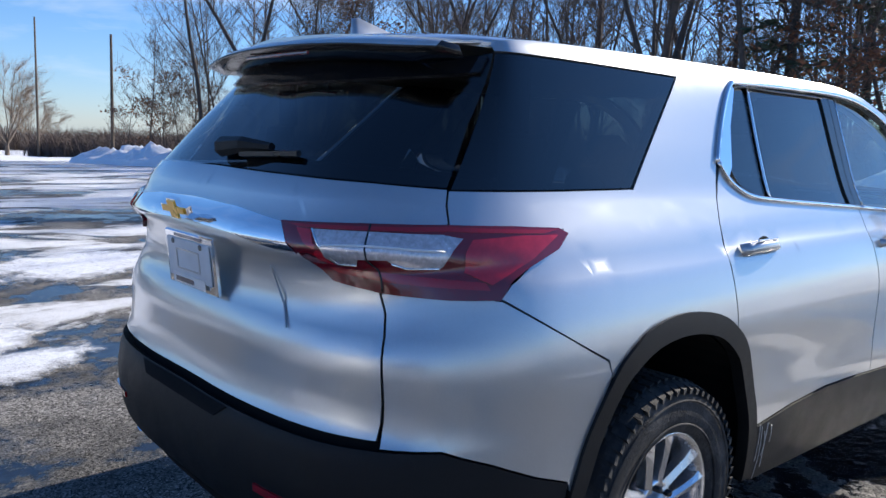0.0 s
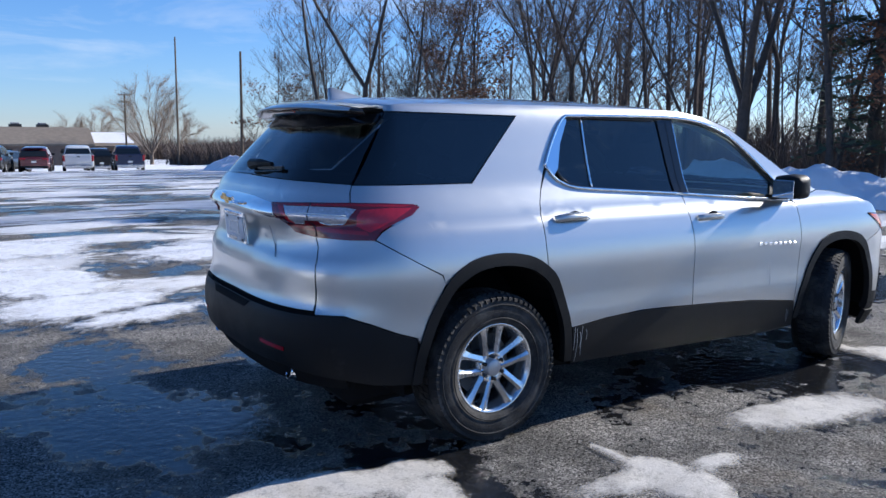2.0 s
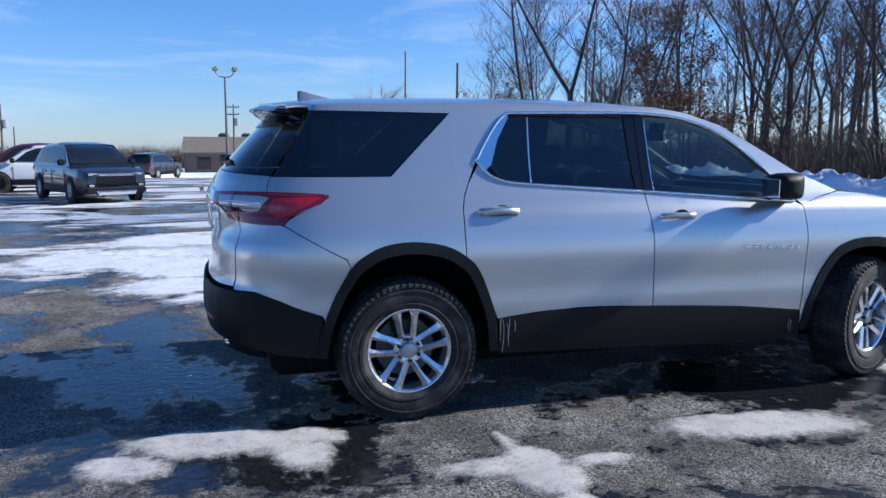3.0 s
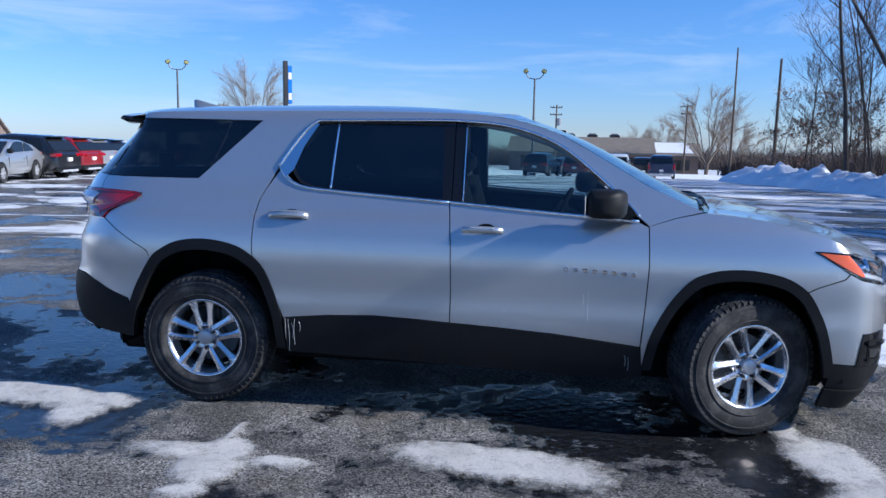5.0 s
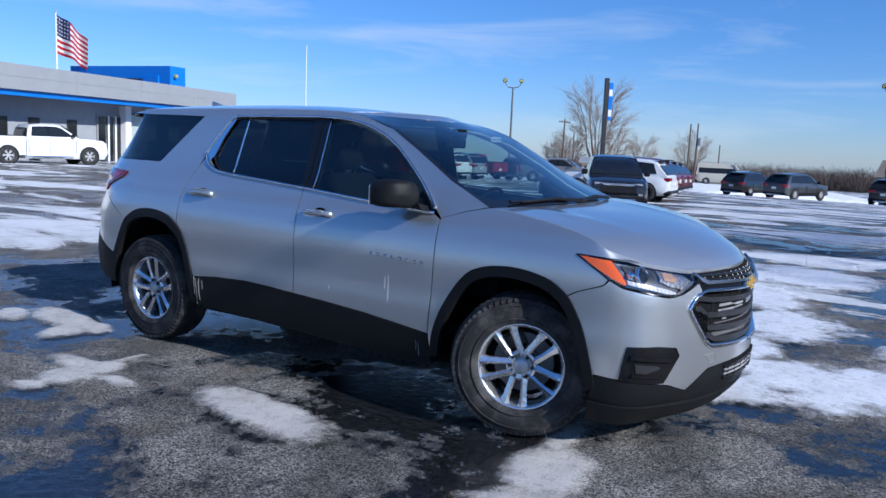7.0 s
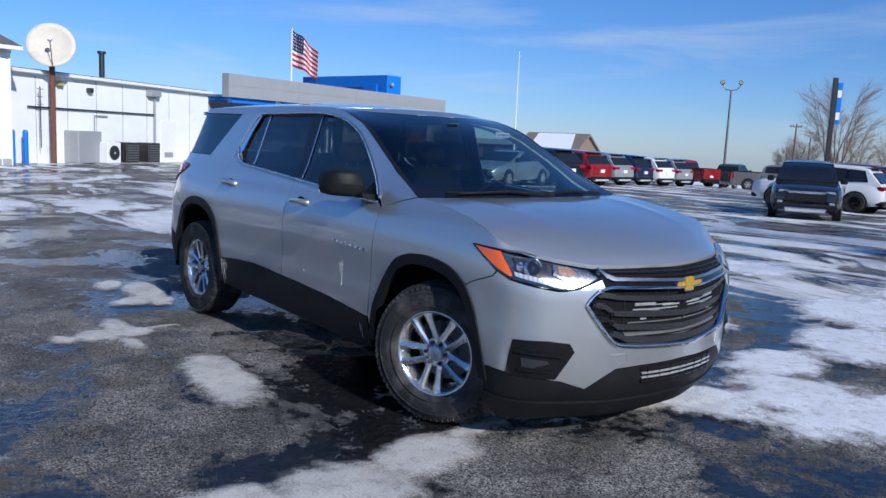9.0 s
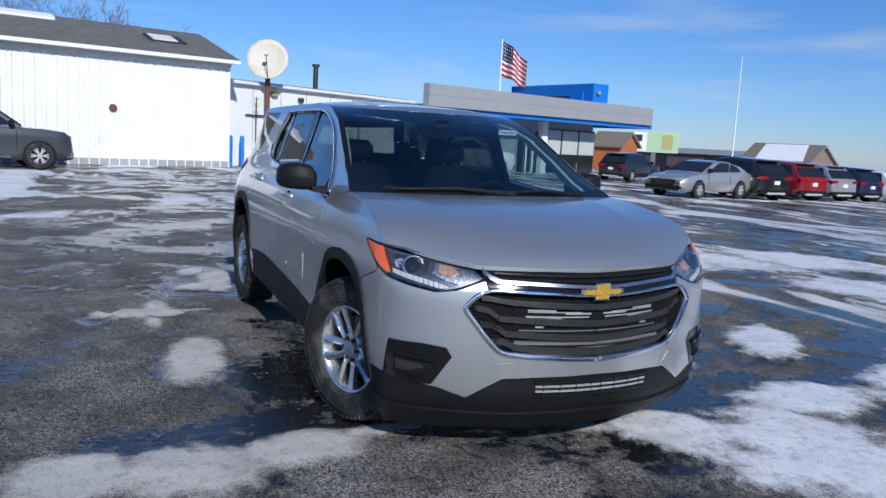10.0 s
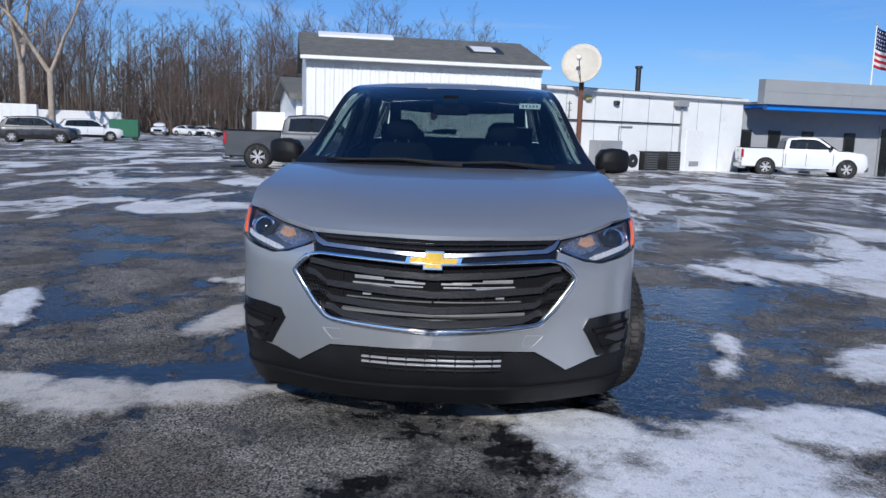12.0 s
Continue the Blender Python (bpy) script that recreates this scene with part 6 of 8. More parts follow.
def band(path, c, f, g=1.0):
    """Cells of a band between a path, grown by g, and the same path shrunk by f about c."""
    line = smooth_curve(path, 3)
    a, b = scaled(line, c, g), scaled(line, c, f)
    n = len(line)
    faces = [(i, i + 1, n + i + 1, n + i) for i in range(n - 1)]
    rim = [(i, i + 1) for i in range(n - 1)] + [(n + i, n + i + 1) for i in range(n - 1)] + [(0, n), (n - 1, 2 * n - 1)]
    return a + b, faces, rim


def scaled(path, c, f):
    return [(c[0] + (a - c[0]) * f, c[1] + (b - c[1]) * f) for a, b in path]


ROOF_EDGE = [(-0.69, 1.712), (-0.3, 1.730), (0.3, 1.741), (1.0, 1.746), (1.45, 1.742), (1.62, 1.735), (1.82, 1.703), (2.05, 1.632), (2.3, 1.495), (2.55, 1.350), (2.84, 1.224)]
LIGHT_TOP = [(-0.412, 1.243), (-0.6, 1.251), (-0.781, 1.254)]
DLO_TOP = [(2.552, 1.142), (2.50, 1.19), (2.445, 1.248), (2.257, 1.420), (2.05, 1.572), (1.809, 1.660), (1.529, 1.694), (1.106, 1.694), (0.70, 1.688), (0.625, 1.678), (0.56, 1.62), (0.48, 1.51), (0.421, 1.413)]

# --- painted panels
panel("body_side", [(0.421, 1.413), (0.36, 1.29), (0.328, 1.224), (0.311, 1.141), (0.308, 1.0), (0.313, 0.90)] + REAR_ARCH[4:10]
      + [(-0.336, 0.912), (-0.5, 0.995), (-0.70, 1.09), (-0.66, 1.12), (-0.556, 1.165), (-0.45, 1.205)] + LIGHT_TOP
      + [(-0.775, 1.335), (-0.4, 1.334), (-0.07, 1.334), (0.295, 1.683), (-0.2, 1.688), (-0.655, 1.69)] + ROOF_EDGE
      + [(2.70, 1.19), (2.555, 1.142)] + DLO_TOP[1:-1], SILVER, cell=0.045)
panel("bumper_corner", [(-1.028, 1.10), (-1.012, 0.97), (-0.995, 0.78), (-0.985, 0.745), (-0.836, 0.744), (-0.70, 0.702), (-0.57, 0.65), (-0.470, 0.617)] + REAR_ARCH[11:9:-1] + [(-0.322, 0.866), (-0.342, 0.908), (-0.5, 0.99), (-0.70, 1.083), (-0.85, 1.10)], SILVER)
rear_doors = panel("rear_door", [(0.437, 1.400), (0.534, 1.320), (0.60, 1.300), (0.729, 1.285), (1.10, 1.262), (1.448, 1.237), (1.468, 1.0), (1.475, 0.75), (1.473, 0.567), (1.25, 0.58), (1.033, 0.587), (0.75, 0.575), (0.500, 0.55), (0.468, 0.63)] + REAR_ARCH[3:4] + [(0.318, 0.905), (0.314, 1.0), (0.317, 1.141), (0.334, 1.224), (0.366, 1.29)], SILVER)
front_doors = panel("front_door", [(1.454, 1.237), (1.75, 1.215), (2.057, 1.193), (2.30, 1.178), (2.482, 1.167), (2.550, 1.135), (2.556, 0.924), (2.545, 0.70), (2.528, 0.482), (2.30, 0.508), (2.054, 0.533), (1.75, 0.553), (1.479, 0.567), (1.481, 0.75), (1.474, 1.0)], SILVER)
panel("front_fender", [(2.556, 1.140), (2.70, 1.186), (2.845, 1.218), (3.0, 1.205), (3.14, 1.186), (3.3, 1.156), (3.44, 1.121), (3.60, 1.081), (3.75, 1.046), (3.88, 1.006), (3.81, 1.024), (3.62, 1.034), (3.405, 1.041), (3.50, 0.99), (3.60, 0.93), (3.57, 0.90), (3.435, 0.853), (3.375, 0.822)] + NOSE_ARCH[4:] + [(2.535, 0.482), (2.551, 0.70), (2.562, 0.924)], SILVER)
panel("front_bumper", [(3.38, 0.816), (3.437, 0.848), (3.575, 0.895), (3.605, 0.922), (3.67, 0.889), (3.80, 0.862), (3.92, 0.842), (4.02, 0.855), (4.10, 0.882), (4.158, 0.902), (4.165, 0.866), (4.11, 0.840), (4.058, 0.780), (4.12, 0.685), (4.22, 0.572), (4.40, 0.552), (S_NOSE, 0.534), (S_NOSE, 0.465), (4.40, 0.458), (4.25, 0.45), (4.16, 0.40), (4.08, 0.352), (3.95, 0.395), (3.75, 0.425), (3.546, 0.44), (3.535, 0.43)] + NOSE_ARCH[2:4], SILVER, joined=True)
liftgate = panel("liftgate", [(S_TAIL, 0.765), (-1.4, 0.762), (-1.003, 0.760), (-1.018, 0.97), (-1.035, 1.10), (-0.9, 1.18), (-0.786, 1.262), (-0.782, 1.338), (-1.0, 1.347), (-1.27, 1.353), (S_TAIL, 1.36)], SILVER, joined=True)

# --- glazing
quarter = panel("quarter_window", [(-0.770, 1.341), (-0.4, 1.340), (-0.075, 1.340), (0.283, 1.678), (-0.2, 1.683), (-0.650, 1.685)], TINTED, out=-0.004, thin=True)
rear_glass = panel("rear_window", [(S_TAIL, 1.366), (-1.27, 1.359), (-1.0, 1.353), (-0.783, 1.344), (-0.75, 1.5), (-0.665, 1.686), (-1.0, 1.675), (-1.35, 1.668), (S_TAIL, 1.665)], REAR_TINT, out=-0.004, joined=True, thin=True)
panel("door_glass", [(0.49, 1.405), (0.545, 1.335), (0.62, 1.306), (0.735, 1.289), (1.41, 1.243), (1.39, 1.686), (0.64, 1.68), (0.535, 1.55)], TINTED, rear_doors, out=-0.016, thin=True)
panel("door_glass", [(1.515, 1.236), (2.06, 1.197), (2.47, 1.17), (2.43, 1.240), (2.245, 1.412), (2.04, 1.563), (1.80, 1.648), (1.515, 1.685)], CLEAR, front_doors, out=-0.016, thin=True)
panel("door_pillar", [(1.408, 1.242), (1.458, 1.238), (1.456, 1.69), (1.388, 1.69)], GLOSS_BLACK, rear_doors, out=-0.008, depth=0.02)
panel("door_pillar", [(1.463, 1.238), (1.520, 1.235), (1.520, 1.688), (1.461, 1.69)], GLOSS_BLACK, front_doors, out=-0.008, depth=0.02)
strip("divider_bar", [(0.745, 1.29), (0.752, 1.48), (0.765, 1.682)], 0.006, CHROME, rear_doors, -0.010)
strip("window_run", [(1.524, 1.240), (1.524, 1.45), (1.524, 1.682)], 0.0035, CHROME, front_doors, -0.008)
strip("window_seal", [(0.505, 1.41), (0.552, 1.342), (0.625, 1.311), (0.735, 1.293), (1.10, 1.268), (1.41, 1.248)], 0.009, GLOSS_BLACK, rear_doors, -0.012)
strip("window_seal", [(0.505, 1.41), (0.545, 1.545), (0.645, 1.673), (1.0, 1.682), (1.39, 1.682)], 0.009, GLOSS_BLACK, rear_doors, -0.012)
for s, z0, z1 in ((2.215, 0.765, 0.695), (2.240, 0.775, 0.615), (1.78, 0.655, 0.635)):
    strip("salt_streak", [(s, z0), (s + 0.001, (z0 + z1) / 2), (s, z1)], 0.0009, WHITE_PAINT, front_doors, 0.0003, sides=(-1,), label="thin white salt drip")
strip("window_trim", [(0.43, 1.412), (0.475, 1.352), (0.534, 1.318), (0.60, 1.298), (0.729, 1.284), (1.10, 1.259), (1.45, 1.236)], 0.009, CHROME, rear_doors, 0.004)
strip("window_trim", [(1.456, 1.236), (1.75, 1.214), (2.057, 1.192), (2.30, 1.177), (2.50, 1.164)], 0.009, CHROME, front_doors, 0.004)
strip("roof_trim", DLO_TOP[1:], 0.010, CHROME, None, 0.003)
panel("window_surround", [(0.421, 1.413), (0.472, 1.355), (0.515, 1.40), (0.565, 1.535), (0.645, 1.665), (0.625, 1.678), (0.56, 1.62), (0.48, 1.51)], CHROME, out=0.003, depth=0.012)

# --- black lower trim
FROZEN = plain("frozen_spray", (0.40, 0.41, 0.42), 0.25, vary=0.2, scale=40)
drip_rng = random.Random(17)
panel("sill_trim", [(0.500, 0.545), (0.75, 0.570), (1.033, 0.582), (1.25, 0.575), (1.475, 0.562), (1.75, 0.548), (2.054, 0.528), (2.30, 0.503), (2.53, 0.477), (2.552, 0.30), (2.3, 0.285), (1.5, 0.315), (0.52, 0.345)], BLACK_TRIM, out=0.006, depth=0.05)
for c, path in (((0.0, 0.39), REAR_ARCH), ((3.06, 0.37), NOSE_ARCH)):
    panel("arch_trim", band(path, c, 0.905, 1.012), BLACK_TRIM, out=0.010, depth=0.04)
for s0, z0, long in ((0.515, 0.55, 0.13), (0.530, 0.54, 0.19), (0.552, 0.52, 0.09), (0.570, 0.545, 0.16), (0.598, 0.53, 0.06), (2.452, 0.43, 0.06), (2.470, 0.42, 0.08)):
    sway = drip_rng.uniform(-0.012, 0.012)
    strip("icicle", [(s0, z0), (s0 + sway, z0 - long * 0.5), (s0 + sway * 0.3, z0 - long)], 0.0014, FROZEN, None, 0.009, sides=(-1,), label="thin frozen drip of road spray")
lower_rear = panel("lower_bumper", [(S_TAIL, 0.742), (-1.35, 0.738), (-0.99, 0.738), (-0.836, 0.738), (-0.70, 0.696), (-0.57, 0.644), (-0.468, 0.611), (-0.484, 0.48), (-0.50, 0.385), (-0.70, 0.40), (-0.85, 0.43), (-1.18, 0.475), (-1.5, 0.47), (S_TAIL, 0.47)], BLACK_TRIM, depth=0.07, joined=True)
chin = panel("lower_bumper", [(3.538, 0.425), (3.548, 0.435), (3.75, 0.42), (3.95, 0.39), (4.08, 0.346), (4.16, 0.394), (4.25, 0.444), (4.40, 0.452), (S_NOSE, 0.459), (S_NOSE, 0.288), (4.28, 0.275), (3.85, 0.285), (3.52, 0.30)], BLACK_TRIM, depth=0.05, joined=True)
panel("air_dam", [(3.515, 0.295), (3.85, 0.28), (4.28, 0.270), (S_NOSE, 0.282), (S_NOSE, 0.19), (4.37, 0.175), (3.85, 0.178), (3.50, 0.185)], BLACK_TRIM, out=0.012, depth=0.03, joined=True)
panel("tail_valance", [(S_TAIL, 0.468), (-1.5, 0.468), (-1.18, 0.472), (-0.85, 0.428), (-0.85, 0.36), (-1.2, 0.36), (S_TAIL, 0.34)], SHADED, out=-0.03, depth=0.03, joined=True)

# --- added near-black sheet behind the panels: the shade in their gaps, as colour
panel("gap_shade_sheet", [(S_TAIL, 0.5), (S_TAIL, 1.35), (-0.80, 1.335), (-0.1, 1.325), (0.3, 1.325), (0.37, 1.26), (0.52, 1.275), (0.73, 1.265), (1.45, 1.22), (2.05, 1.175), (2.55, 1.12), (2.84, 1.20), (3.44, 1.105), (3.88, 0.995), (4.13, 0.95), (S_NOSE, 0.94), (S_NOSE, 0.25), (3.56, 0.28)] + scaled(NOSE_ARCH, (3.06, 0.37), 0.97)[1:] + [(2.5, 0.33), (0.52, 0.36)] + scaled(REAR_ARCH, (0, 0.39), 0.97) + [(-0.6, 0.45)], SHADED, out=-0.035, depth=0.01, cell=0.09)


# --- roof, windscreen, bonnet
def crowned(name, edge, middle, power, material, nu=40, nv=28, thick=0.012, label="", mark=None, lift=None, thin=False):
    """A crowned panel between its two edges (a path in (s, z)) and the line along its middle (x, z)."""
    e = smooth_curve(edge, 10)
    m = smooth_curve(middle, 10)
    ue, um = np.linspace(0, 1, len(e)), np.linspace(0, 1, len(m))
    verts, faces, mats = [], [], []
    for layer in (0.0,) if thin else (0.0, -thick):
        for i in range(nu + 1):
            u = i / nu
            s, z = np.interp(u, ue, e[:, 0]), np.interp(u, ue, e[:, 1])
            p = skin(s, z)
            cx, cz = np.interp(u, um, m[:, 0]), np.interp(u, um, m[:, 1])
            for j in range(nv + 1):
                v = -1 + 2 * j / nv
                f = 1 - abs(v) ** power
                g = 1 - abs(v) ** 2.0
                up = lift(u, v) if lift else 0.0
                verts.append((p[0] + (cx - p[0]) * g, v * p[1], z + (cz - z) * f + layer + up))
    w, n = nv + 1, (nu + 1) * (nv + 1)
    for i in range(nu):
        for j in range(nv):
            q = (i * w + j, i * w + j + 1, (i + 1) * w + j + 1, (i + 1) * w + j)
            faces.append(q[::-1])
            if not thin:
                faces.append(tuple(n + k for k in q))
            k = mark((i + 0.5) / nu, -1 + 2 * (j + 0.5) / nv) if mark else 0
            mats += [k] if thin else [k, k]
    ring = [i * w for i in range(nu + 1)] + [nu * w + j for j in range(1, nv + 1)] + [i * w + nv for i in range(nu - 1, -1, -1)] + [j for j in range(nv - 1, 0, -1)]
    for a, b in () if thin else zip(ring, ring[1:] + ring[:1]):
        faces.append((a, b, n + b, n + a))
        mats.append(mark(0, 1) if mark else 0)
    me = bpy.data.meshes.new(name)
    me.from_pydata(verts, [], faces)
    for q in material if isinstance(material, tuple) else (material,):
        me.materials.append(q)
    me.polygons.foreach_set("material_index", mats)
    bm = bmesh.new()
    bm.from_mesh(me)
    bmesh.ops.recalc_face_normals(bm, faces=bm.faces)
    for ed in bm.edges:
        ed.smooth = len(ed.link_faces) == 2 and ed.calc_face_angle(0) < 0.7
    bm.to_mesh(me)
    bm.free()
    ob = new(name, me)
    me.shade_smooth()
    ob.parent = car
    if label:
        ob["label"] = label
    return ob


crowned("roof", ROOF_EDGE[:6], [(-0.72, 1.742), (-0.3, 1.778), (0.6, 1.797), (1.2, 1.790), (1.80, 1.752)], 2.6, SILVER, lift=lambda u, v: -0.004 * (1 if 0.55 < abs(v) < 0.62 else 0))
crowned("windscreen", ROOF_EDGE[5:], [(1.805, 1.749), (2.2, 1.605), (2.6, 1.405), (3.02, 1.195)], 2.2, (CLEAR, GLOSS_BLACK, SILVER), nu=46, nv=46, thin=True, mark=lambda u, v: 2 if u < 0.085 else 1 if u < 0.11 or u > 0.94 or abs(v) > 0.95 else 0)


def bonnet_shape(u, v):
    a = abs(v)
    ridge = math.exp(-((a - (0.70 - 0.22 * u)) / 0.07) ** 2)
    return 0.008 * ridge * (1 - u) * min(1, u * 6) + 0.0


crowned("bonnet", [(2.855, 1.219), (3.0, 1.209), (3.14, 1.190), (3.30, 1.160), (3.44, 1.126), (3.60, 1.086), (3.75, 1.051), (3.89, 1.010), (4.02, 0.985), (4.14, 0.968)],
        [(2.98, 1.222), (3.12, 1.207), (3.27, 1.190), (3.42, 1.168), (3.55, 1.142), (3.68, 1.110), (3.78, 1.076), (3.87, 1.038), (3.93, 1.002), (3.972, 0.962)], 2.4, SILVER, nu=44, nv=36, thick=0.02, lift=bonnet_shape)
# scuttle under the windscreen
bm = bmesh.new()
loft(bm, [[(2.80 + 0.17 * (1 - (y / 0.84) ** 2), y, 1.155), (2.80 + 0.17 * (1 - (y / 0.84) ** 2), y, 1.198), (2.95 + 0.17 * (1 - (y / 0.84) ** 2), y, 1.192), (2.95 + 0.17 * (1 - (y / 0.84) ** 2), y, 1.15)] for y in np.linspace(-0.84, 0.84, 21)])
part("scuttle", bm, BLACK_TRIM, car)


def wiper(a, b, name="wiper"):
    """An arm and blade lying on the glass from a to b."""
    a, b = Vector(a), Vector(b)
    w = part(name, tube(bmesh.new(), [tuple(a), tuple(a.lerp(b, 0.5) + Vector((0, 0, 0.018))), tuple(b)], [0.014, 0.009, 0.006], 6), BLACK_TRIM, car)
    part("blade", tube(bmesh.new(), [tuple(a.lerp(b, 0.25) + Vector((-0.02, 0, 0.004))), tuple(a.lerp(b, 1.1) + Vector((-0.025, 0, 0.002)))], 0.009, 5), MESH_BLACK, w)


wiper((2.98, 0.10, 1.235), (2.90, -0.62, 1.245))
wiper((2.92, 0.62, 1.235), (2.985, 0.02, 1.245))

# --- spoiler over the rear window
DARK_RED = plain("dark_red_lens", (0.16, 0.004, 0.010), 0.08, Coat_Weight=1.0)
bm = bmesh.new()
secs = []
for y in np.linspace(-0.635, 0.635, 25):
    f = 1 - abs(y / 0.66) ** 2.4
    g = 1 - (y / 0.66) ** 2
    x0, zt = -0.645 - 0.07 * g, 1.698 + 0.034 * f
    tip = x0 - 0.012 - 0.040 * f
    deep = min(1.0, 2.2 * f)
    secs.append([(x0 + 0.06, y, zt - 0.005), (x0, y, zt + 0.001), (tip, y, zt - 0.012 - 0.008 * deep), (tip + 0.003, y, zt - 0.019 - 0.008 * deep), (x0 + 0.015, y, zt - 0.022 - 0.040 * deep), (x0 + 0.08, y, zt - 0.03 - 0.03 * deep)])
loft(bm, secs)
for f in bm.faces:
    f.smooth = True
    f.material_index = 1 if f.normal.z < 0.45 else 0
spoiler = part("spoiler", bm, (SILVER, GLOSS_BLACK), car, "roof spoiler with a gloss black underside")
part("brake_light", boxes(((-0.752, -0.18, 1.682), (-0.744, 0.18, 1.692)), bevel=0.003), DARK_RED, spoiler)
panel("spoiler_underside", [(S_TAIL, 1.668), (-1.35, 1.668), (-1.0, 1.672), (-0.70, 1.672), (-0.74, 1.630), (-1.0, 1.618), (-1.35, 1.606), (S_TAIL, 1.604)], GLOSS_BLACK, [spoiler], out=0.006, depth=0.01, joined=True)
# aerial fin
bm = bmesh.new()
loft(bm, [[(x, -w, 1.755), (x, -w * 0.4, 1.762 + h), (x, w * 0.4, 1.762 + h), (x, w, 1.755)] for x, w, h in ((-0.475, 0.008, 0.066), (-0.455, 0.016, 0.070), (-0.39, 0.026, 0.052), (-0.32, 0.030, 0.034), (-0.25, 0.026, 0.018), (-0.19, 0.010, 0.003))])
part("aerial_fin", bm, SILVER, car, smooth=True)

# --- lights
BRIGHT_RED = plain("bright_red_lens", (0.48, 0.010, 0.022), 0.1, vary=0.2, scale=30, Coat_Weight=1.0)
tails = panel("taillight", [(-1.268, 1.242), (-1.0, 1.251), (-0.795, 1.254), (-0.6, 1.251), (-0.445, 1.243), (-0.413, 1.229), (-0.463, 1.194), (-0.56, 1.163), (-0.662, 1.126), (-0.71, 1.086), (-0.85, 1.087), (-1.022, 1.096), (-1.15, 1.114), (-1.2, 1.165)], DARK_RED, out=0.012, depth=0.05, label="wrap-round red taillight", cell=0.03)
panel("reversing_lens", [(-1.146, 1.229), (-0.991, 1.231), (-0.805, 1.230), (-0.752, 1.222), (-0.789, 1.190), (-0.845, 1.159), (-0.93, 1.161), (-0.945, 1.183), (-1.022, 1.183), (-1.045, 1.169), (-1.10, 1.168), (-1.12, 1.198)], plain("reversing_reflector", (0.60, 0.58, 0.60), 0.2, 0.5, vary=0.3, scale=80), tails, out=0.0155, depth=0.01, label="clear reversing lens", cell=0.03)
strip("lens_ridge", [(-1.11, 1.198), (-0.98, 1.202), (-0.80, 1.196)], 0.003, WHITE_PAINT, tails, 0.015)
strip("lens_rim", [(-1.146, 1.229), (-1.12, 1.198), (-1.10, 1.168), (-1.045, 1.169)], 0.0035, CHROME, tails, 0.015, steps=1)
strip("lens_rim", [(-0.94, 1.178), (-0.925, 1.160), (-0.847, 1.158)], 0.0035, CHROME, tails, 0.015, steps=1)
panel("upper_band", [(-1.235, 1.237), (-0.79, 1.248), (-0.45, 1.238), (-0.50, 1.231), (-0.79, 1.238), (-1.19, 1.231)], RED_LENS, tails, out=0.0145, depth=0.01, cell=0.03)
panel("lens_band", [(-1.15, 1.152), (-0.98, 1.142), (-0.743, 1.125), (-0.735, 1.108), (-0.99, 1.122), (-1.12, 1.136)], RED_LENS, tails, out=0.0145, depth=0.01, cell=0.03)
panel("bright_lens", [(-1.2, 1.229), (-1.152, 1.228), (-1.115, 1.165), (-1.13, 1.168)], BRIGHT_RED, tails, out=0.0148, depth=0.01, cell=0.03)
panel("bright_lens", [(-0.725, 1.220), (-0.58, 1.228), (-0.455, 1.226), (-0.56, 1.176), (-0.66, 1.140), (-0.727, 1.120), (-0.79, 1.146)], BRIGHT_RED, tails, out=0.0148, depth=0.01, cell=0.03)
strip("lens_joint", [(-0.985, 1.249), (-1.0, 1.17), (-1.02, 1.098)], 0.0025, GLOSS_BLACK, tails, 0.0145)
panel("tail_chrome", [(S_TAIL, 1.268), (-1.5, 1.262), (-1.268, 1.240), (-1.215, 1.178), (-1.5, 1.198), (S_TAIL, 1.204)], CHROME, liftgate, out=0.010, depth=0.02, joined=True, cell=0.03)
LAMP = [(3.408, 1.037), (3.70, 1.024), (3.887, 1.008), (4.0, 0.983), (4.125, 0.962), (4.160, 0.914), (4.10, 0.886), (4.027, 0.864), (3.95, 0.848), (3.841, 0.868), (3.685, 0.897), (3.60, 0.928), (3.5, 0.988)]
lamps = panel("headlight", LAMP, plain("headlight_bowl", (0.24, 0.245, 0.25), 0.22, 0.8, vary=0.25, scale=18), out=-0.03, depth=0.05, label="headlight with amber corner and chrome reflector", cell=0.04)
panel("amber_corner", [(3.43, 1.032), (3.655, 1.019), (3.675, 0.97), (3.695, 0.912), (3.68, 0.908), (3.62, 0.936), (3.56, 0.967), (3.5, 0.997)], AMBER, lamps, out=0.005, depth=0.012, label="amber side marker", cell=0.04)
panel("projector_bay", [(3.735, 1.006), (3.88, 0.996), (3.92, 0.983), (3.89, 0.930), (3.83, 0.915), (3.735, 0.942)], DARK_METAL, lamps, out=-0.022, depth=0.01, cell=0.04)
panel("reflector", [(3.95, 0.982), (4.04, 0.968), (4.095, 0.950), (4.135, 0.916), (4.04, 0.884), (3.97, 0.902), (3.915, 0.930)], plain("faceted_reflector", (0.50, 0.50, 0.50), 0.25, 0.85, vary=0.35, scale=45), lamps, out=-0.020, depth=0.01, cell=0.03)
panel("indicator", [(3.965, 0.972), (4.03, 0.962), (4.045, 0.938), (4.0, 0.920), (3.945, 0.935)], plain("peach_reflector", (0.85, 0.45, 0.28), 0.2, 0.5, vary=0.4, scale=60), lamps, out=-0.016, depth=0.01, cell=0.03)
LED = plain("frosted_light_guide", (0.58, 0.59, 0.61), 0.3, 0.1, vary=0.15, scale=40)
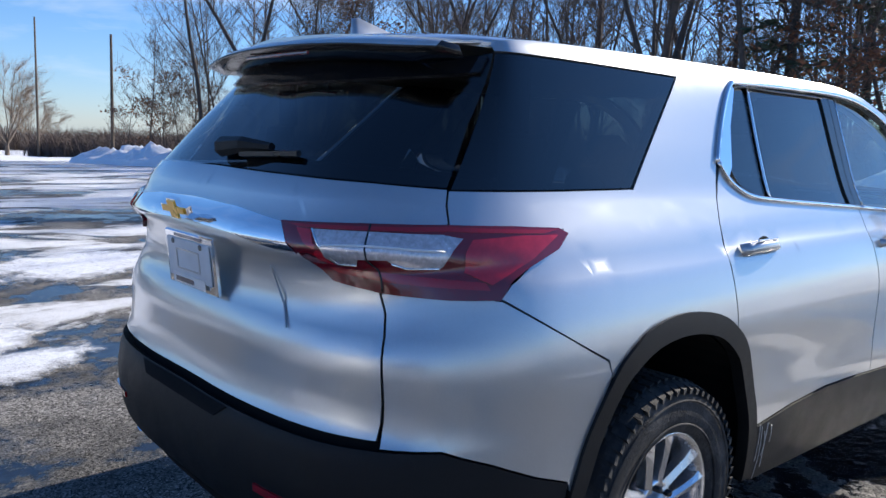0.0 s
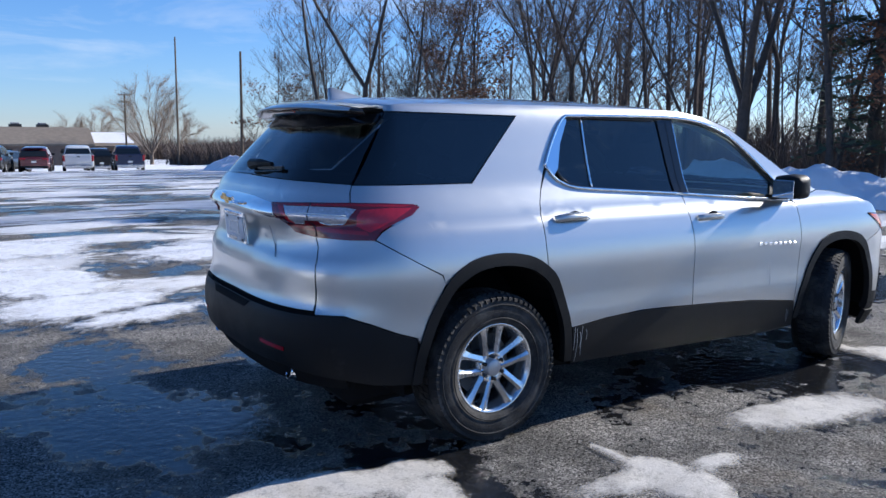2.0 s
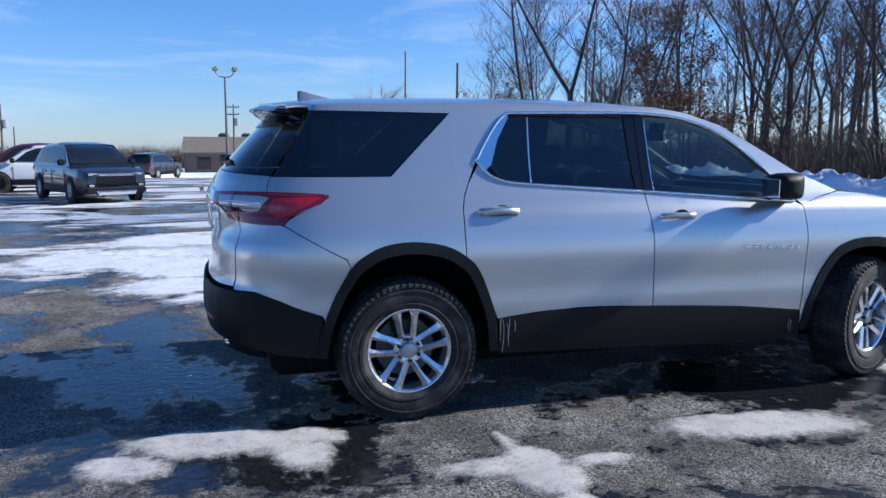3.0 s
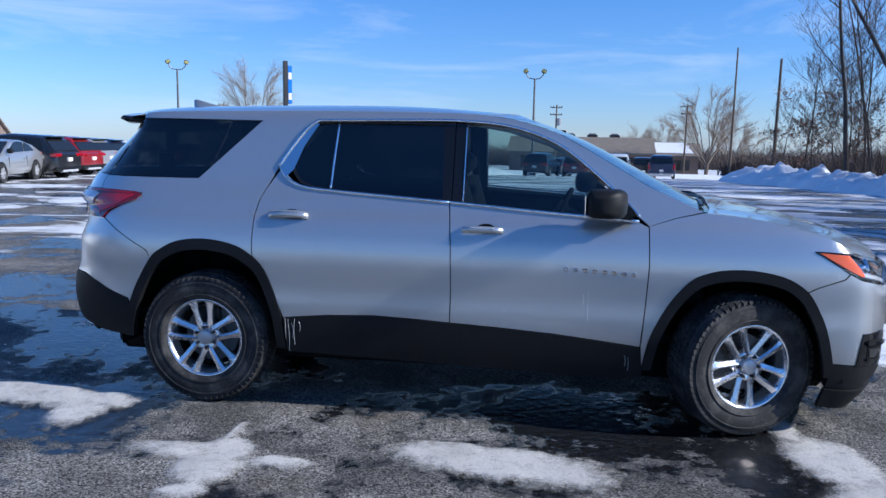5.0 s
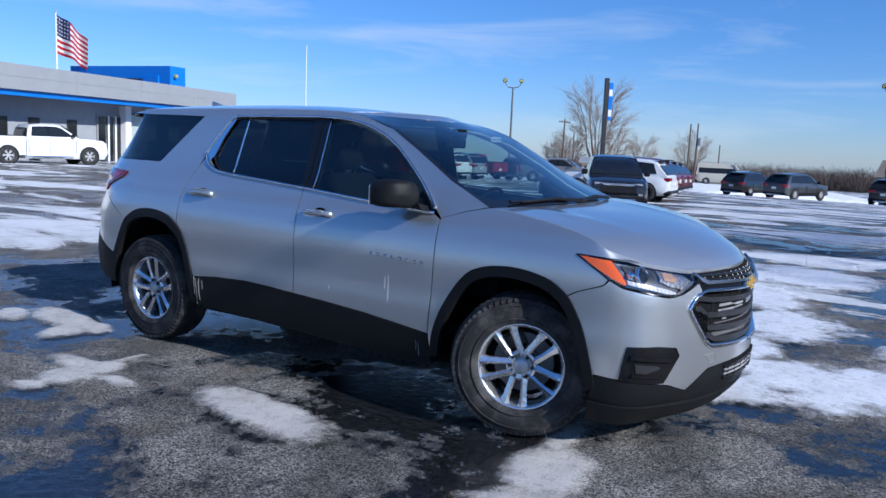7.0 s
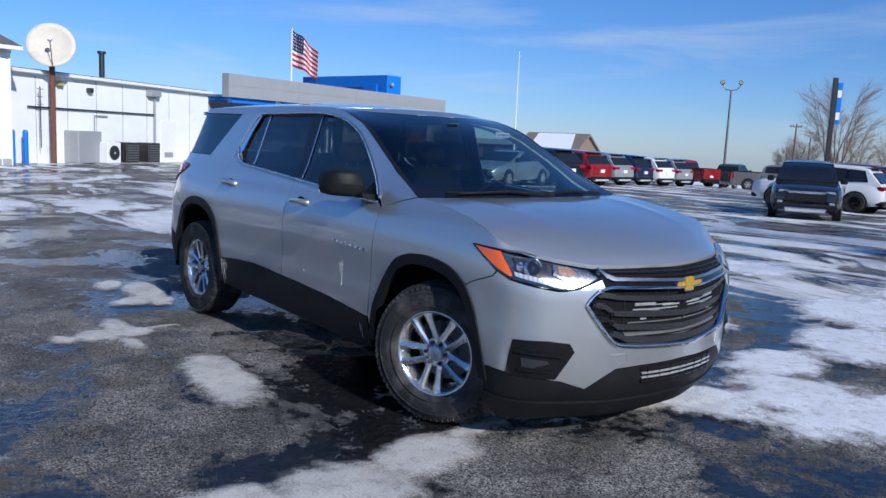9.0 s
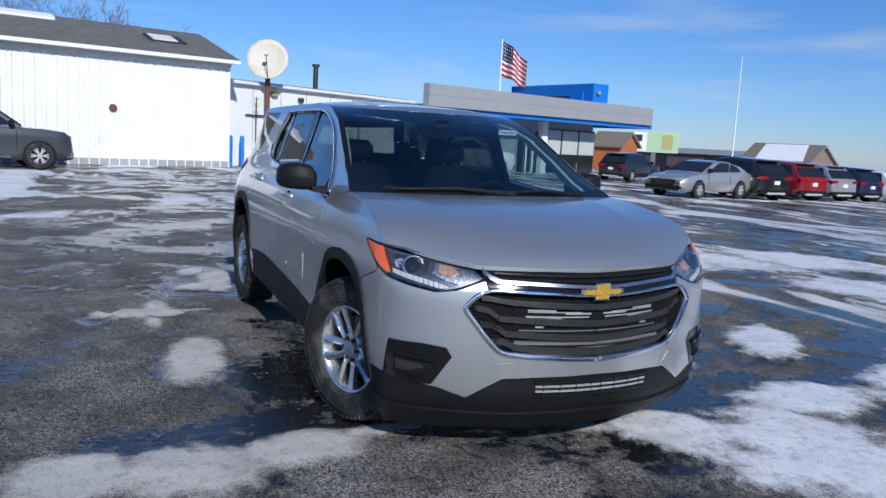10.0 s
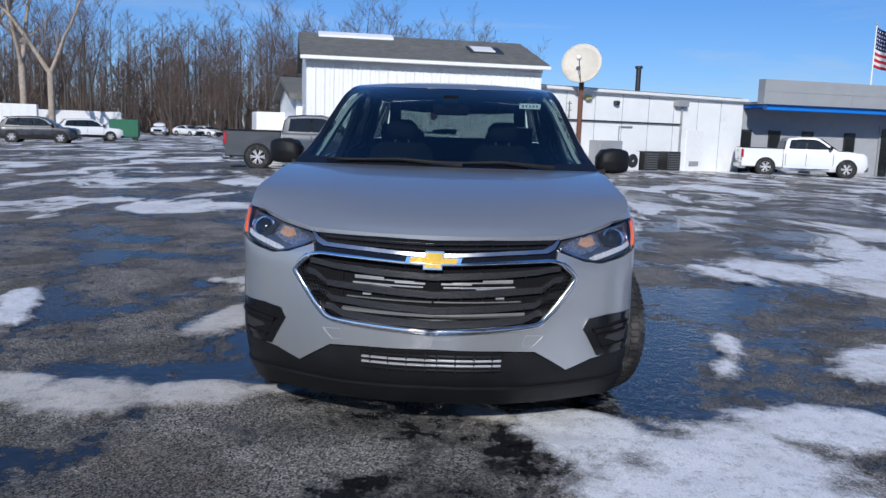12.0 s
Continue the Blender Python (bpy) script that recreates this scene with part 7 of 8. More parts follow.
top_line, low_line = [(3.705, 0.934), (3.84, 0.909), (3.95, 0.884), (3.99, 0.870)], [(3.705, 0.912), (3.84, 0.884), (3.95, 0.862), (3.99, 0.862)]
for k in range(12):
    a0, a1 = 3.705 + k * 0.0235, 3.705 + k * 0.0235 + 0.0205
    panel("light_guide", [(a0, along(top_line, a0)), (a1, along(top_line, a1)), (a1, along(low_line, a1)), (a0, along(low_line, a0))], LED, lamps, out=-0.012, depth=0.012, cell=0.05)
panel("chrome_blade", [(3.96, 0.862), (4.0, 0.872), (4.09, 0.906), (4.14, 0.925), (4.13, 0.908), (4.04, 0.873), (3.97, 0.855)], SATIN_CHROME, lamps, out=-0.010, depth=0.01, cell=0.04)
for k, side in enumerate((-1, 1)):
    for s, z, r in ((3.83, 0.962, 0.040), (3.755, 0.965, 0.018)):
        p = Vector(on_skin(s, z, -0.024, side))
        n = Vector(on_skin(s, z, 1.0, side)) - Vector(on_skin(s, z, 0.0, side))
        aim = Matrix.Translation(p) @ (n.normalized() * 0.5 + Vector((0.6, 0, 0))).to_track_quat("Z", "Y").to_matrix().to_4x4()
        part("projector", lathe(bmesh.new(), [(r * 1.0, -0.01), (r, 0.004), (r * 0.85, 0.012), (r * 0.5, 0.019), (0.001, 0.021)], aim, 24), (DARK_GLASS if r > 0.03 else CHROME), lamps[k], smooth=True)
        part("bezel", lathe(bmesh.new(), [(r * 1.28, -0.01), (r * 1.3, 0.006), (r * 1.12, 0.010), (r * 1.02, 0.0)], aim, 24), CHROME, lamps[k], smooth=True)
panel("lens", LAMP, glass("lamp_lens", (0.97, 0.97, 0.98), 0.0, 0.97), lamps, out=0.003, label="clear outer lens", cell=0.04, thin=True)
for k, side in enumerate((-1, 1)):
    part("lamp_seal", tube(bmesh.new(), [on_skin(a, b, 0.001, side) for a, b in LAMP[:1] + LAMP[:5:-1] + LAMP[5:6]], 0.004, 5), GLOSS_BLACK, lamps[k])

# --- grille
GRILLE = [(4.062, 0.778), (4.12, 0.840), (4.185, 0.866), (4.30, 0.864), (4.52, 0.853), (S_NOSE, 0.845), (S_NOSE, 0.540), (4.40, 0.556), (4.225, 0.578), (4.13, 0.685)]
grille = panel("grille", GRILLE, SHADED, out=-0.06, depth=0.01, joined=True, label="black slatted grille in a chrome frame")
panel("upper_grille", [(4.16, 0.962), (4.40, 0.962), (S_NOSE, 0.955), (S_NOSE, 0.880), (4.45, 0.890), (4.215, 0.905)], SHADED, grille, out=-0.016, depth=0.01, joined=True)
for z0, z1 in ((0.938, 0.930), (0.920, 0.908)):
    for side in (-1, 1):
        part("upper_slat", tube(bmesh.new(), [on_skin(s, z0 + (z1 - z0) * (s - 4.2) / 0.53, -0.004, side) for s in np.linspace(4.21, S_NOSE, 10)], 0.006, 5), MESH_BLACK, grille)
for s in np.linspace(4.25, 4.68, 7):
    for side in (-1, 1):
        part("upper_fin", tube(bmesh.new(), [on_skin(s, 0.945, -0.010, side), on_skin(s, 0.885, -0.010, side)], 0.003, 4), MESH_BLACK, grille)


def slat(z_mid, z_end, s_end, h, material=SLAT_MESH, out=-0.012, name="slat", drop=0.055):
    """A grille slat: level over the middle, bent up to its ends, where it widens."""
    line = [(S_NOSE, z_mid), (4.45, z_mid + 0.012), (s_end + 0.12, z_mid + 0.022), (s_end + 0.06, z_end - 0.006), (s_end, z_end)]
    panel(name, [(a, b + h / 2) for a, b in line] + [(a, b - h / 2 * (1.0 if i > 1 else 1.25)) for i, (a, b) in list(enumerate(line))[::-1]], material, grille, out=out, depth=0.03, joined=True, cell=0.06)


slat(0.790, 0.828, 4.135, 0.026)
slat(0.710, 0.778, 4.105, 0.028)
slat(0.640, 0.705, 4.135, 0.028)
slat(0.575, 0.630, 4.190, 0.030)
for z, a, b, r, mat_ in ((0.768, 4.36, 4.50, 0.005, BAR_GREY), (0.760, 4.36, 4.64, 0.003, BAR_GREY), (0.754, 4.55, 4.69, 0.005, BAR_GREY), (0.738, 4.35, 4.68, 0.004, BAR_GREY), (0.730, 4.35, 4.53, 0.004, BAR_GREY), (0.690, 4.40, 4.44, 0.006, BAR_GREY), (0.672, 4.32, 4.72, 0.004, POLE), (0.612, 4.30, 4.73, 0.011, POLE), (0.590, 4.30, 4.73, 0.004, POLE)):
    for side in (-1, 1):
        part("shutter", tube(bmesh.new(), [on_skin(q, z + 0.012 * (S_NOSE - q), -0.030, side) for q in np.linspace(a, min(b, S_NOSE - 0.001), 8)], r, 5), mat_, grille)
for s in np.linspace(4.30, 4.70, 5):
    for side in (-1, 1):
        part("fin", tube(bmesh.new(), [on_skin(s, 0.83, -0.032, side), on_skin(s, 0.54, -0.032, side)], 0.004, 4), MESH_BLACK, grille)
# honeycomb at the slats' ends
for side in (-1, 1):
    bm = bmesh.new()
    for i in range(9):
        for j in range(13):
            s, z = 4.085 + i * 0.016 + (j % 2) * 0.008, 0.60 + j * 0.0165
            if s < 4.06 + max(0, (0.775 - z)) * 0.72 + max(0, z - 0.79) * 0.8:
                continue
            if z > 0.84 or s > 4.21 + 0.1 * math.sin(z * 30):
                continue
            p = Vector(on_skin(s, z, -0.006, side))
            lathe(bm, [(0.0075, 0.0), (0.0088, 0.0), (0.0088, -0.006)], Matrix.Translation(p) @ Vector((1, side * 0.45, 0)).to_track_quat("Z", "Y").to_matrix().to_4x4(), 6)
    tagged(part("honeycomb", bm, MESH_BLACK, grille), kind="stuff")
for side in (-1, 1):
    frame_line = smooth_curve([(S_NOSE, 0.540), (4.478, 0.554), (4.35, 0.562), (4.245, 0.576), (4.19, 0.618), (4.12, 0.700), (4.070, 0.765), (4.070, 0.790), (4.12, 0.838), (4.185, 0.862), (4.30, 0.861), (4.45, 0.856), (4.63, 0.848), (S_NOSE, 0.846)], 8)
    bm = bmesh.new()
    secs = []
    for q, (a, b) in enumerate(frame_line):
        a0, b0 = frame_line[max(0, q - 1)]
        a1, b1 = frame_line[min(len(frame_line) - 1, q + 1)]
        l = math.hypot(a1 - a0, b1 - b0)
        na, nb = -(b1 - b0) / l, (a1 - a0) / l
        f = 0.55 if q > 66 else 1.0
        secs.append([on_skin(a + na * w * f, b + nb * w * f, o, side) for w, o in ((0.013, -0.02), (0.013, 0.006), (0.006, 0.014), (-0.002, 0.006), (-0.008, 0.010), (-0.012, 0.004), (-0.012, -0.02))])
    loft(bm, secs)
    part("chrome_frame", bm, CHROME, grille, smooth=True)
    part("hook_cover_gap", tube(bmesh.new(), [on_skin(a, b, 0.0005, side) for a, b in ((4.214, 0.522), (4.30, 0.526), (4.315, 0.482), (4.262, 0.476), (4.214, 0.522))], 0.0016, 4), BAR_GREY, car)
panel("chrome_wing", [(S_NOSE, 0.888), (4.61, 0.892), (4.42, 0.902), (4.235, 0.909), (4.19, 0.926), (4.155, 0.952), (4.152, 0.940), (4.18, 0.908), (4.215, 0.894), (4.42, 0.887), (4.61, 0.878), (S_NOSE, 0.872)], SATIN_CHROME, grille, out=0.012, depth=0.03, joined=True, cell=0.04)
panel("wing_shadow", [(S_NOSE, 0.873), (4.61, 0.879), (4.42, 0.886), (4.215, 0.893), (4.18, 0.911), (4.160, 0.925), (4.162, 0.90), (4.175, 0.868), (4.45, 0.862), (S_NOSE, 0.848)], GLOSS_BLACK, grille, out=-0.006, depth=0.03, joined=True, cell=0.04)
panel("lower_grille", [(4.395, 0.449), (S_NOSE, 0.456), (S_NOSE, 0.362), (4.43, 0.354)], SHADED, chin, out=0.002, depth=0.012, joined=True)
for z in (0.435, 0.415, 0.392, 0.370):
    bright = z in (0.415, 0.392)
    for side in (-1, 1):
        part("lower_bar", tube(bmesh.new(), [on_skin(s, z + 0.003 * (s - 4.4), 0.006, side) for s in np.linspace(4.41, S_NOSE, 8)], 0.006, 5), BAR_GREY if bright else MESH_BLACK, chin[0])
for s in np.linspace(4.45, 4.70, 4):
    for side in (-1, 1):
        part("lower_fin", tube(bmesh.new(), [on_skin(s, 0.447, 0.008, side), on_skin(s, 0.36, 0.008, side)], 0.005, 4), MESH_BLACK, chin[0])
pockets = panel("fog_pocket", [(3.70, 0.602), (3.872, 0.602), (3.985, 0.588), (4.012, 0.545), (3.918, 0.408), (3.794, 0.412), (3.668, 0.428), (3.685, 0.532)], GLOSS_BLACK, out=0.005, depth=0.04, cell=0.04)
# no real hollow: a near-black patch paints the recess's shade on the pocket
panel("recess_shade", [(3.735, 0.568), (3.85, 0.560), (3.955, 0.540), (3.89, 0.445), (3.80, 0.448), (3.735, 0.46)], SHADED, pockets, out=0.0075, depth=0.01)
panel("pocket_insert", [(3.745, 0.515), (3.87, 0.503), (3.885, 0.490), (3.80, 0.466), (3.75, 0.472)], plain("grey_blank_cover", (0.025, 0.025, 0.026), 0.4), pockets, out=0.012, depth=0.01)
panel("pocket_blade", [(3.72, 0.560), (3.955, 0.538), (3.945, 0.518), (3.72, 0.540)], GLOSS_BLACK, pockets, out=0.020, depth=0.02)
panel("pocket_blade", [(3.73, 0.463), (3.90, 0.452), (3.89, 0.440), (3.73, 0.450)], GLOSS_BLACK, pockets, out=0.016, depth=0.02)


def emblem(x, z, w, h, lean, parent, turn, name="emblem"):
    """A plain gold cross-shaped emblem with a bright rim."""
    out_ = [(-1, -0.34), (-0.36, -0.34), (-0.36, -1), (0.30, -1), (0.30, -0.34), (0.92, -0.34), (1.0, 0.34), (0.36, 0.34), (0.36, 1), (-0.30, 1), (-0.30, 0.34), (-0.92, 0.34)]
    m = pose(x, 0, z, 0, lean, 0) if turn > 0 else pose(x, 0, z, 0, lean, 180)
    for n, f, lo, hi, mat_, par in ((name, 1.18, -0.012, 0.004, CHROME, parent), ("gold_face", 1.0, 0.0, 0.008, GOLD, None)):
        bm = bmesh.new()
        prism(bm, [(a * w / 2 * f, b * h / 2 * (f + 0.1 * (f - 1))) for a, b in out_], lo, hi, "x")
        bmesh.ops.transform(bm, matrix=m, verts=bm.verts)
        ob = part(n, bm, mat_, par or last)
        last = ob


emblem(4.052, 0.864, 0.215, 0.068, -8, grille[0], 1)
emblem(-1.066, 1.238, 0.15, 0.052, 22, liftgate[0], -1)

# --- tail details
plate_m = pose(-1.012, 0, 1.085, 0, 6, 180)
plate = part("plate_holder", boxes(((-0.004, -0.158, -0.082), (0.012, 0.158, 0.082)), bevel=0.004), CHROME, liftgate[0])
plate.matrix_basis = plate_m
part("plate_blank", boxes(((0.013, -0.140, -0.055), (0.016, 0.140, 0.062)), bevel=0.002), plain("pale_plate", (0.62, 0.65, 0.68), 0.35), plate)
part("embossed_frame", boxes(((0.016, -0.075, -0.028), (0.0185, 0.075, -0.024)), ((0.016, -0.075, 0.030), (0.0185, 0.075, 0.034)), ((0.016, -0.075, -0.024), (0.0185, -0.071, 0.030)), ((0.016, 0.071, -0.024), (0.0185, 0.075, 0.030))), SILVER, plate)
part("plate_bar", boxes(((0.0125, -0.09, 0.066), (0.0135, 0.09, 0.075))), NAVY_PAINT, plate)
part("plate_bar", boxes(((0.017, -0.11, -0.073), (0.019, 0.10, -0.042)), bevel=0.002), WHITE_PAINT, plate)
part("plate_bar", boxes(((0.0195, -0.09, -0.066), (0.0205, 0.03, -0.052))), NAVY_PAINT, plate)
for y in (-0.09, 0.09):
    part("screw", lathe(bmesh.new(), [(0.001, 0.004), (0.008, 0.003), (0.009, 0.0)], pose(0.017, y, 0.052, 0, 90, 0), 10), POLE, plate)
part("gate_groove", tube(bmesh.new(), [on_skin(-1.40, 1.12, 0.002), on_skin(-1.345, 1.03, 0.004), on_skin(-1.31, 0.98, 0.004)], 0.003, 5), SILVER, liftgate[0])
wiper_at = Vector(on_skin(S_TAIL, 1.40, 0.02))
rw = part("rear_wiper", tube(bmesh.new(), [on_skin(S_TAIL + 0.02, 1.40, 0.02), on_skin(-1.6, 1.405, 0.03), on_skin(-1.45, 1.41, 0.016)], [0.03, 0.022, 0.012], 7), BLACK_TRIM, liftgate[0])
part("blade", tube(bmesh.new(), [on_skin(-1.62, 1.39, 0.012), on_skin(-1.30, 1.40, 0.012)], 0.01, 5), MESH_BLACK, rw)
panel("reflector", [(-1.345, 0.582), (-1.15, 0.572), (-1.15, 0.552), (-1.345, 0.562)], RED_LENS, lower_rear, out=0.006, depth=0.01)
panel("step_pad", [(S_TAIL, 0.70), (-1.55, 0.70), (-1.5, 0.735), (S_TAIL, 0.738)], SHADED, lower_rear, out=0.003, depth=0.01, joined=True)
for side in (-1, 1):
    bm = bmesh.new()
    m = pose(-0.90, side * 0.56, 0.41, 0, -74, side * 8)
    lathe(bm, [(0.036, -0.16), (0.040, 0.05), (0.043, 0.06), (0.039, 0.06), (0.035, -0.1)], m, 20)
    part("exhaust_tip", bm, CHROME, car, smooth=True)

# --- handles, mirrors, badge
for k, side in enumerate((-1, 1)):
    for s0, s1, z, door in ((0.405, 0.636, 1.137, rear_doors[k]), (1.532, 1.762, 1.091, front_doors[k])):
        bm = bmesh.new()
        loft(bm, [[on_skin(s, z - 0.017, o - 0.004, side), on_skin(s, z - 0.012, o + 0.016, side), on_skin(s, z + 0.010, o + 0.017, side), on_skin(s, z + 0.016, o, side)] for s, o in zip(np.linspace(s0, s1, 9), (0.004, 0.014, 0.022, 0.026, 0.027, 0.026, 0.024, 0.016, 0.004))])
        h = part("handle", bm, SILVER, door, smooth=True)
        m = Matrix.Translation(on_skin((s0 + s1) / 2 + 0.02, z, 0.002, side)) @ pose(0, 0, 0, -90 * side, 0, 0)
        # flat dark disc on the door, painting the shade of the hollow behind the handle
        cup = bmesh.new()
        lathe(cup, [(0.001, 0.0), (0.042, 0.0), (0.046, 0.002), (0.001, 0.003)], m @ Matrix.Diagonal((1.25, 0.85, 1, 1)), 20)
        part("handle_hollow_shade", cup, SHADED, door)
        part("handle_strip", tube(bmesh.new(), [on_skin(s0 + 0.05, z + 0.006, 0.044, side), on_skin(s1 - 0.05, z + 0.006, 0.044, side)], 0.004, 5), CHROME, h)
    for i in range(8):
        s, z = 2.112 + i * 0.0525, 0.898 - i * 0.0025
        bm = bmesh.new()
        p = Vector(on_skin(s, z, 0.0, side))
        box(bm, (p.x - 0.014, p.y - 0.006, p.z - 0.011), (p.x + 0.014, p.y + 0.006, p.z + 0.011), 0.003)
        part("badge_bar", bm, CHROME, front_doors[k])
    # the mirror: a rounded shell, open to the rear with the glass in it
    bm = bmesh.new()
    secs = []
    for y, x0, x1, z0, z1 in ((0.955, 2.24, 2.42, 1.195, 1.300), (0.985, 2.21, 2.43, 1.188, 1.338), (1.05, 2.205, 2.42, 1.186, 1.348), (1.11, 2.205, 2.395, 1.190, 1.344), (1.145, 2.215, 2.36, 1.200, 1.332), (1.162, 2.235, 2.31, 1.22, 1.305)):
        ring = []
        for a in np.linspace(0, 2 * math.pi, 16, endpoint=False):
            c, q = math.cos(a), math.sin(a)
            ring.append((x0 + (x1 - x0) * (0.5 + 0.5 * math.copysign(abs(c) ** 0.45, c)), side * y, z0 + (z1 - z0) * (0.5 + 0.5 * math.copysign(abs(q) ** 0.45, q))))
        secs.append(ring + ring[:1])
    loft(bm, secs)
    mir = part("mirror", bm, BLACK_TRIM, front_doors[k], "black door mirror", True)
    part("mirror_glass", boxes(((2.196, side * 1.06 - 0.075, 1.198), (2.203, side * 1.06 + 0.075, 1.312)), bevel=0.003), CHROME, mir)
    bm = bmesh.new()
    loft(bm, [[(2.30, side * y, z - 0.018), (2.30, side * y, z + 0.018), (2.44, side * y, z + 0.014), (2.46, side * y, z - 0.02)] for y, z in ((0.86, 1.185), (0.92, 1.19), (0.99, 1.205))])
    part("mirror_foot", bm, BLACK_TRIM, mir)
    panel("mirror_sail", [(2.30, 1.186), (2.475, 1.172), (2.43, 1.240), (2.37, 1.285)], BLACK_TRIM, [front_doors[k]], out=-0.006, depth=0.02, sides=(side,))

# --- underside, wheel housings
part("underbody", boxes(((-0.72, -0.70, 0.22), (3.62, 0.70, 0.48)), bevel=0.05), SHADED, car)
for ax in (0.0, 3.071):
    for side in (-1, 1):
        bm = bmesh.new()
        rows = [[bm.verts.new((ax + 0.535 * math.cos(a), side * y, 0.39 + 0.545 * math.sin(a))) for a in np.linspace(-0.12, math.pi + 0.12, 25)] for y in (0.50, 0.72, 0.945)]
        for r0, r1 in zip(rows, rows[1:]):
            for j in range(24):
                bm.faces.new((r0[j], r0[j + 1], r1[j + 1], r1[j]))
        bm.faces.new(rows[0])
        part("wheel_housing", bm, SHADED, car)


# --- wheels: 18-inch alloys with six split spokes
def tyre_mesh():
    bm = bmesh.new()
    R, w = 0.393, 0.128
    lathe(bm, [(0.232, -w * 0.80), (0.245, -w * 0.95), (0.30, -w * 1.02), (0.345, -w * 1.0), (0.372, -w * 0.92), (R - 0.008, -w * 0.80), (R - 0.009, 0), (R - 0.008, w * 0.80), (0.372, w * 0.92), (0.345, w * 1.0), (0.30, w * 1.02), (0.245, w * 0.95), (0.232, w * 0.80)], sides=64)
    for r, h in ((0.333, w * 1.015), (0.262, w * 1.0)):
        lathe(bm, [(r, h), (r + 0.004, h + 0.004), (r + 0.008, h)], sides=64)
    return bm


def tread_mesh():
    bm = bmesh.new()
    R, w = 0.393, 0.128
    for k in range(64):
        a0 = 2 * math.pi * k / 64
        for j, (h0, h1, sk) in enumerate(((-0.98, -0.62, 0.0), (-0.56, -0.22, 0.02), (-0.16, 0.16, 0.01), (0.22, 0.56, 0.02), (0.62, 0.98, 0.0))):
            a = a0 + sk + (0.03 if j % 2 else 0)
            da = 0.038
            top = R if abs(h0 + h1) < 1.2 else R - 0.004
            vs = []
            for r in (R - 0.02, top):
                for aa, hh in ((a - da, h0), (a + da, h0 + 0.06), (a + da, h1 + 0.06), (a - da, h1)):
                    rr = r - (0.016 if abs(hh) > 0.9 else 0)
                    vs.append(bm.verts.new((rr * math.cos(aa), rr * math.sin(aa), hh * w)))
            for f in ((4, 5, 6, 7), (0, 1, 5, 4), (1, 2, 6, 5), (2, 3, 7, 6), (3, 0, 4, 7)):
                bm.faces.new([vs[i] for i in f])
    return bm


def rim_mesh():
    bm = bmesh.new()
    lathe(bm, [(0.236, 0.098), (0.240, 0.108), (0.232, 0.112), (0.222, 0.104), (0.212, 0.085), (0.205, 0.03), (0.205, -0.09), (0.235, -0.1)], sides=64)
    return bm


def spoke_mesh(a):
    """One split spoke: two arms side by side that part from the hub and join the rim broadly."""
    bm = bmesh.new()
    for lean in (-1, 1):
        secs = []
        for r, off, half, hi in ((0.050, 0.026, 0.021, 0.082), (0.080, 0.032, 0.0180, 0.087), (0.12, 0.0385, 0.0168, 0.092), (0.165, 0.0445, 0.0178, 0.098), (0.198, 0.050, 0.0225, 0.102), (0.226, 0.057, 0.036, 0.105)):
            c = off * lean
            secs.append([(r, c - half, hi - 0.035), (r, c - half, hi - 0.006), (r, c - half * 0.3 * lean, hi + 0.004), (r, c + half, hi - 0.006), (r, c + half, hi - 0.035)])
        loft(bm, secs)
    bmesh.ops.transform(bm, matrix=Matrix.Rotation(a, 4, "Z"), verts=bm.verts)
    return bm


def wheel(m):
    t = part("wheel", tyre_mesh(), RUBBER, car, "road wheel with a black tyre and bright split-spoke alloy rim", True)
    t.matrix_basis = m
    tagged(part("tread", tread_mesh(), RUBBER, t), kind="stuff")
    part("rim", rim_mesh(), ALLOY, t, smooth=True)
    for k in range(5):
        part("spoke", spoke_mesh(k * math.pi / 2.5), ALLOY, t)
    part("hub", lathe(bmesh.new(), [(0.090, 0.03), (0.084, 0.080), (0.074, 0.086), (0.064, 0.082), (0.046, 0.080)], sides=36), ALLOY, t, smooth=True)
    part("hub_cap", lathe(bmesh.new(), [(0.046, 0.076), (0.044, 0.096), (0.036, 0.101), (0.001, 0.102)], sides=28), BAR_GREY, t, smooth=True)
    for k in range(6):
        a = k * math.pi / 3
        part("lug_nut", lathe(bmesh.new(), [(0.011, 0.075), (0.011, 0.100), (0.008, 0.104), (0.001, 0.105)], pose(0.0605 * math.cos(a), 0.0605 * math.sin(a), 0), 6), GLOSS_BLACK if k % 2 else DARK_METAL, t)
    part("brake_disc", lathe(bmesh.new(), [(0.001, 0.01), (0.09, 0.01), (0.095, -0.01), (0.165, -0.01), (0.165, -0.03)], sides=40), POLE, t)
    part("brake_caliper", boxes(((0.08, -0.07, -0.045), (0.175, 0.07, 0.025)), bevel=0.015), DARK_METAL, t)
    part("backing", lathe(bmesh.new(), [(0.001, -0.05), (0.2, -0.05)], sides=24), SHADED, t)


for ax, steer in ((0.0, 0), (3.071, 20)):
    for side in (-1, 1):
        pivot = pose(ax, side * 0.80, 0.392, 0, 0, steer)
        wheel(pivot @ pose(0, side * 0.052, 0, 90 * -side, 0, 0) @ pose(0, 0, 0, 0, 0, (118 if ax else 95) * -side))

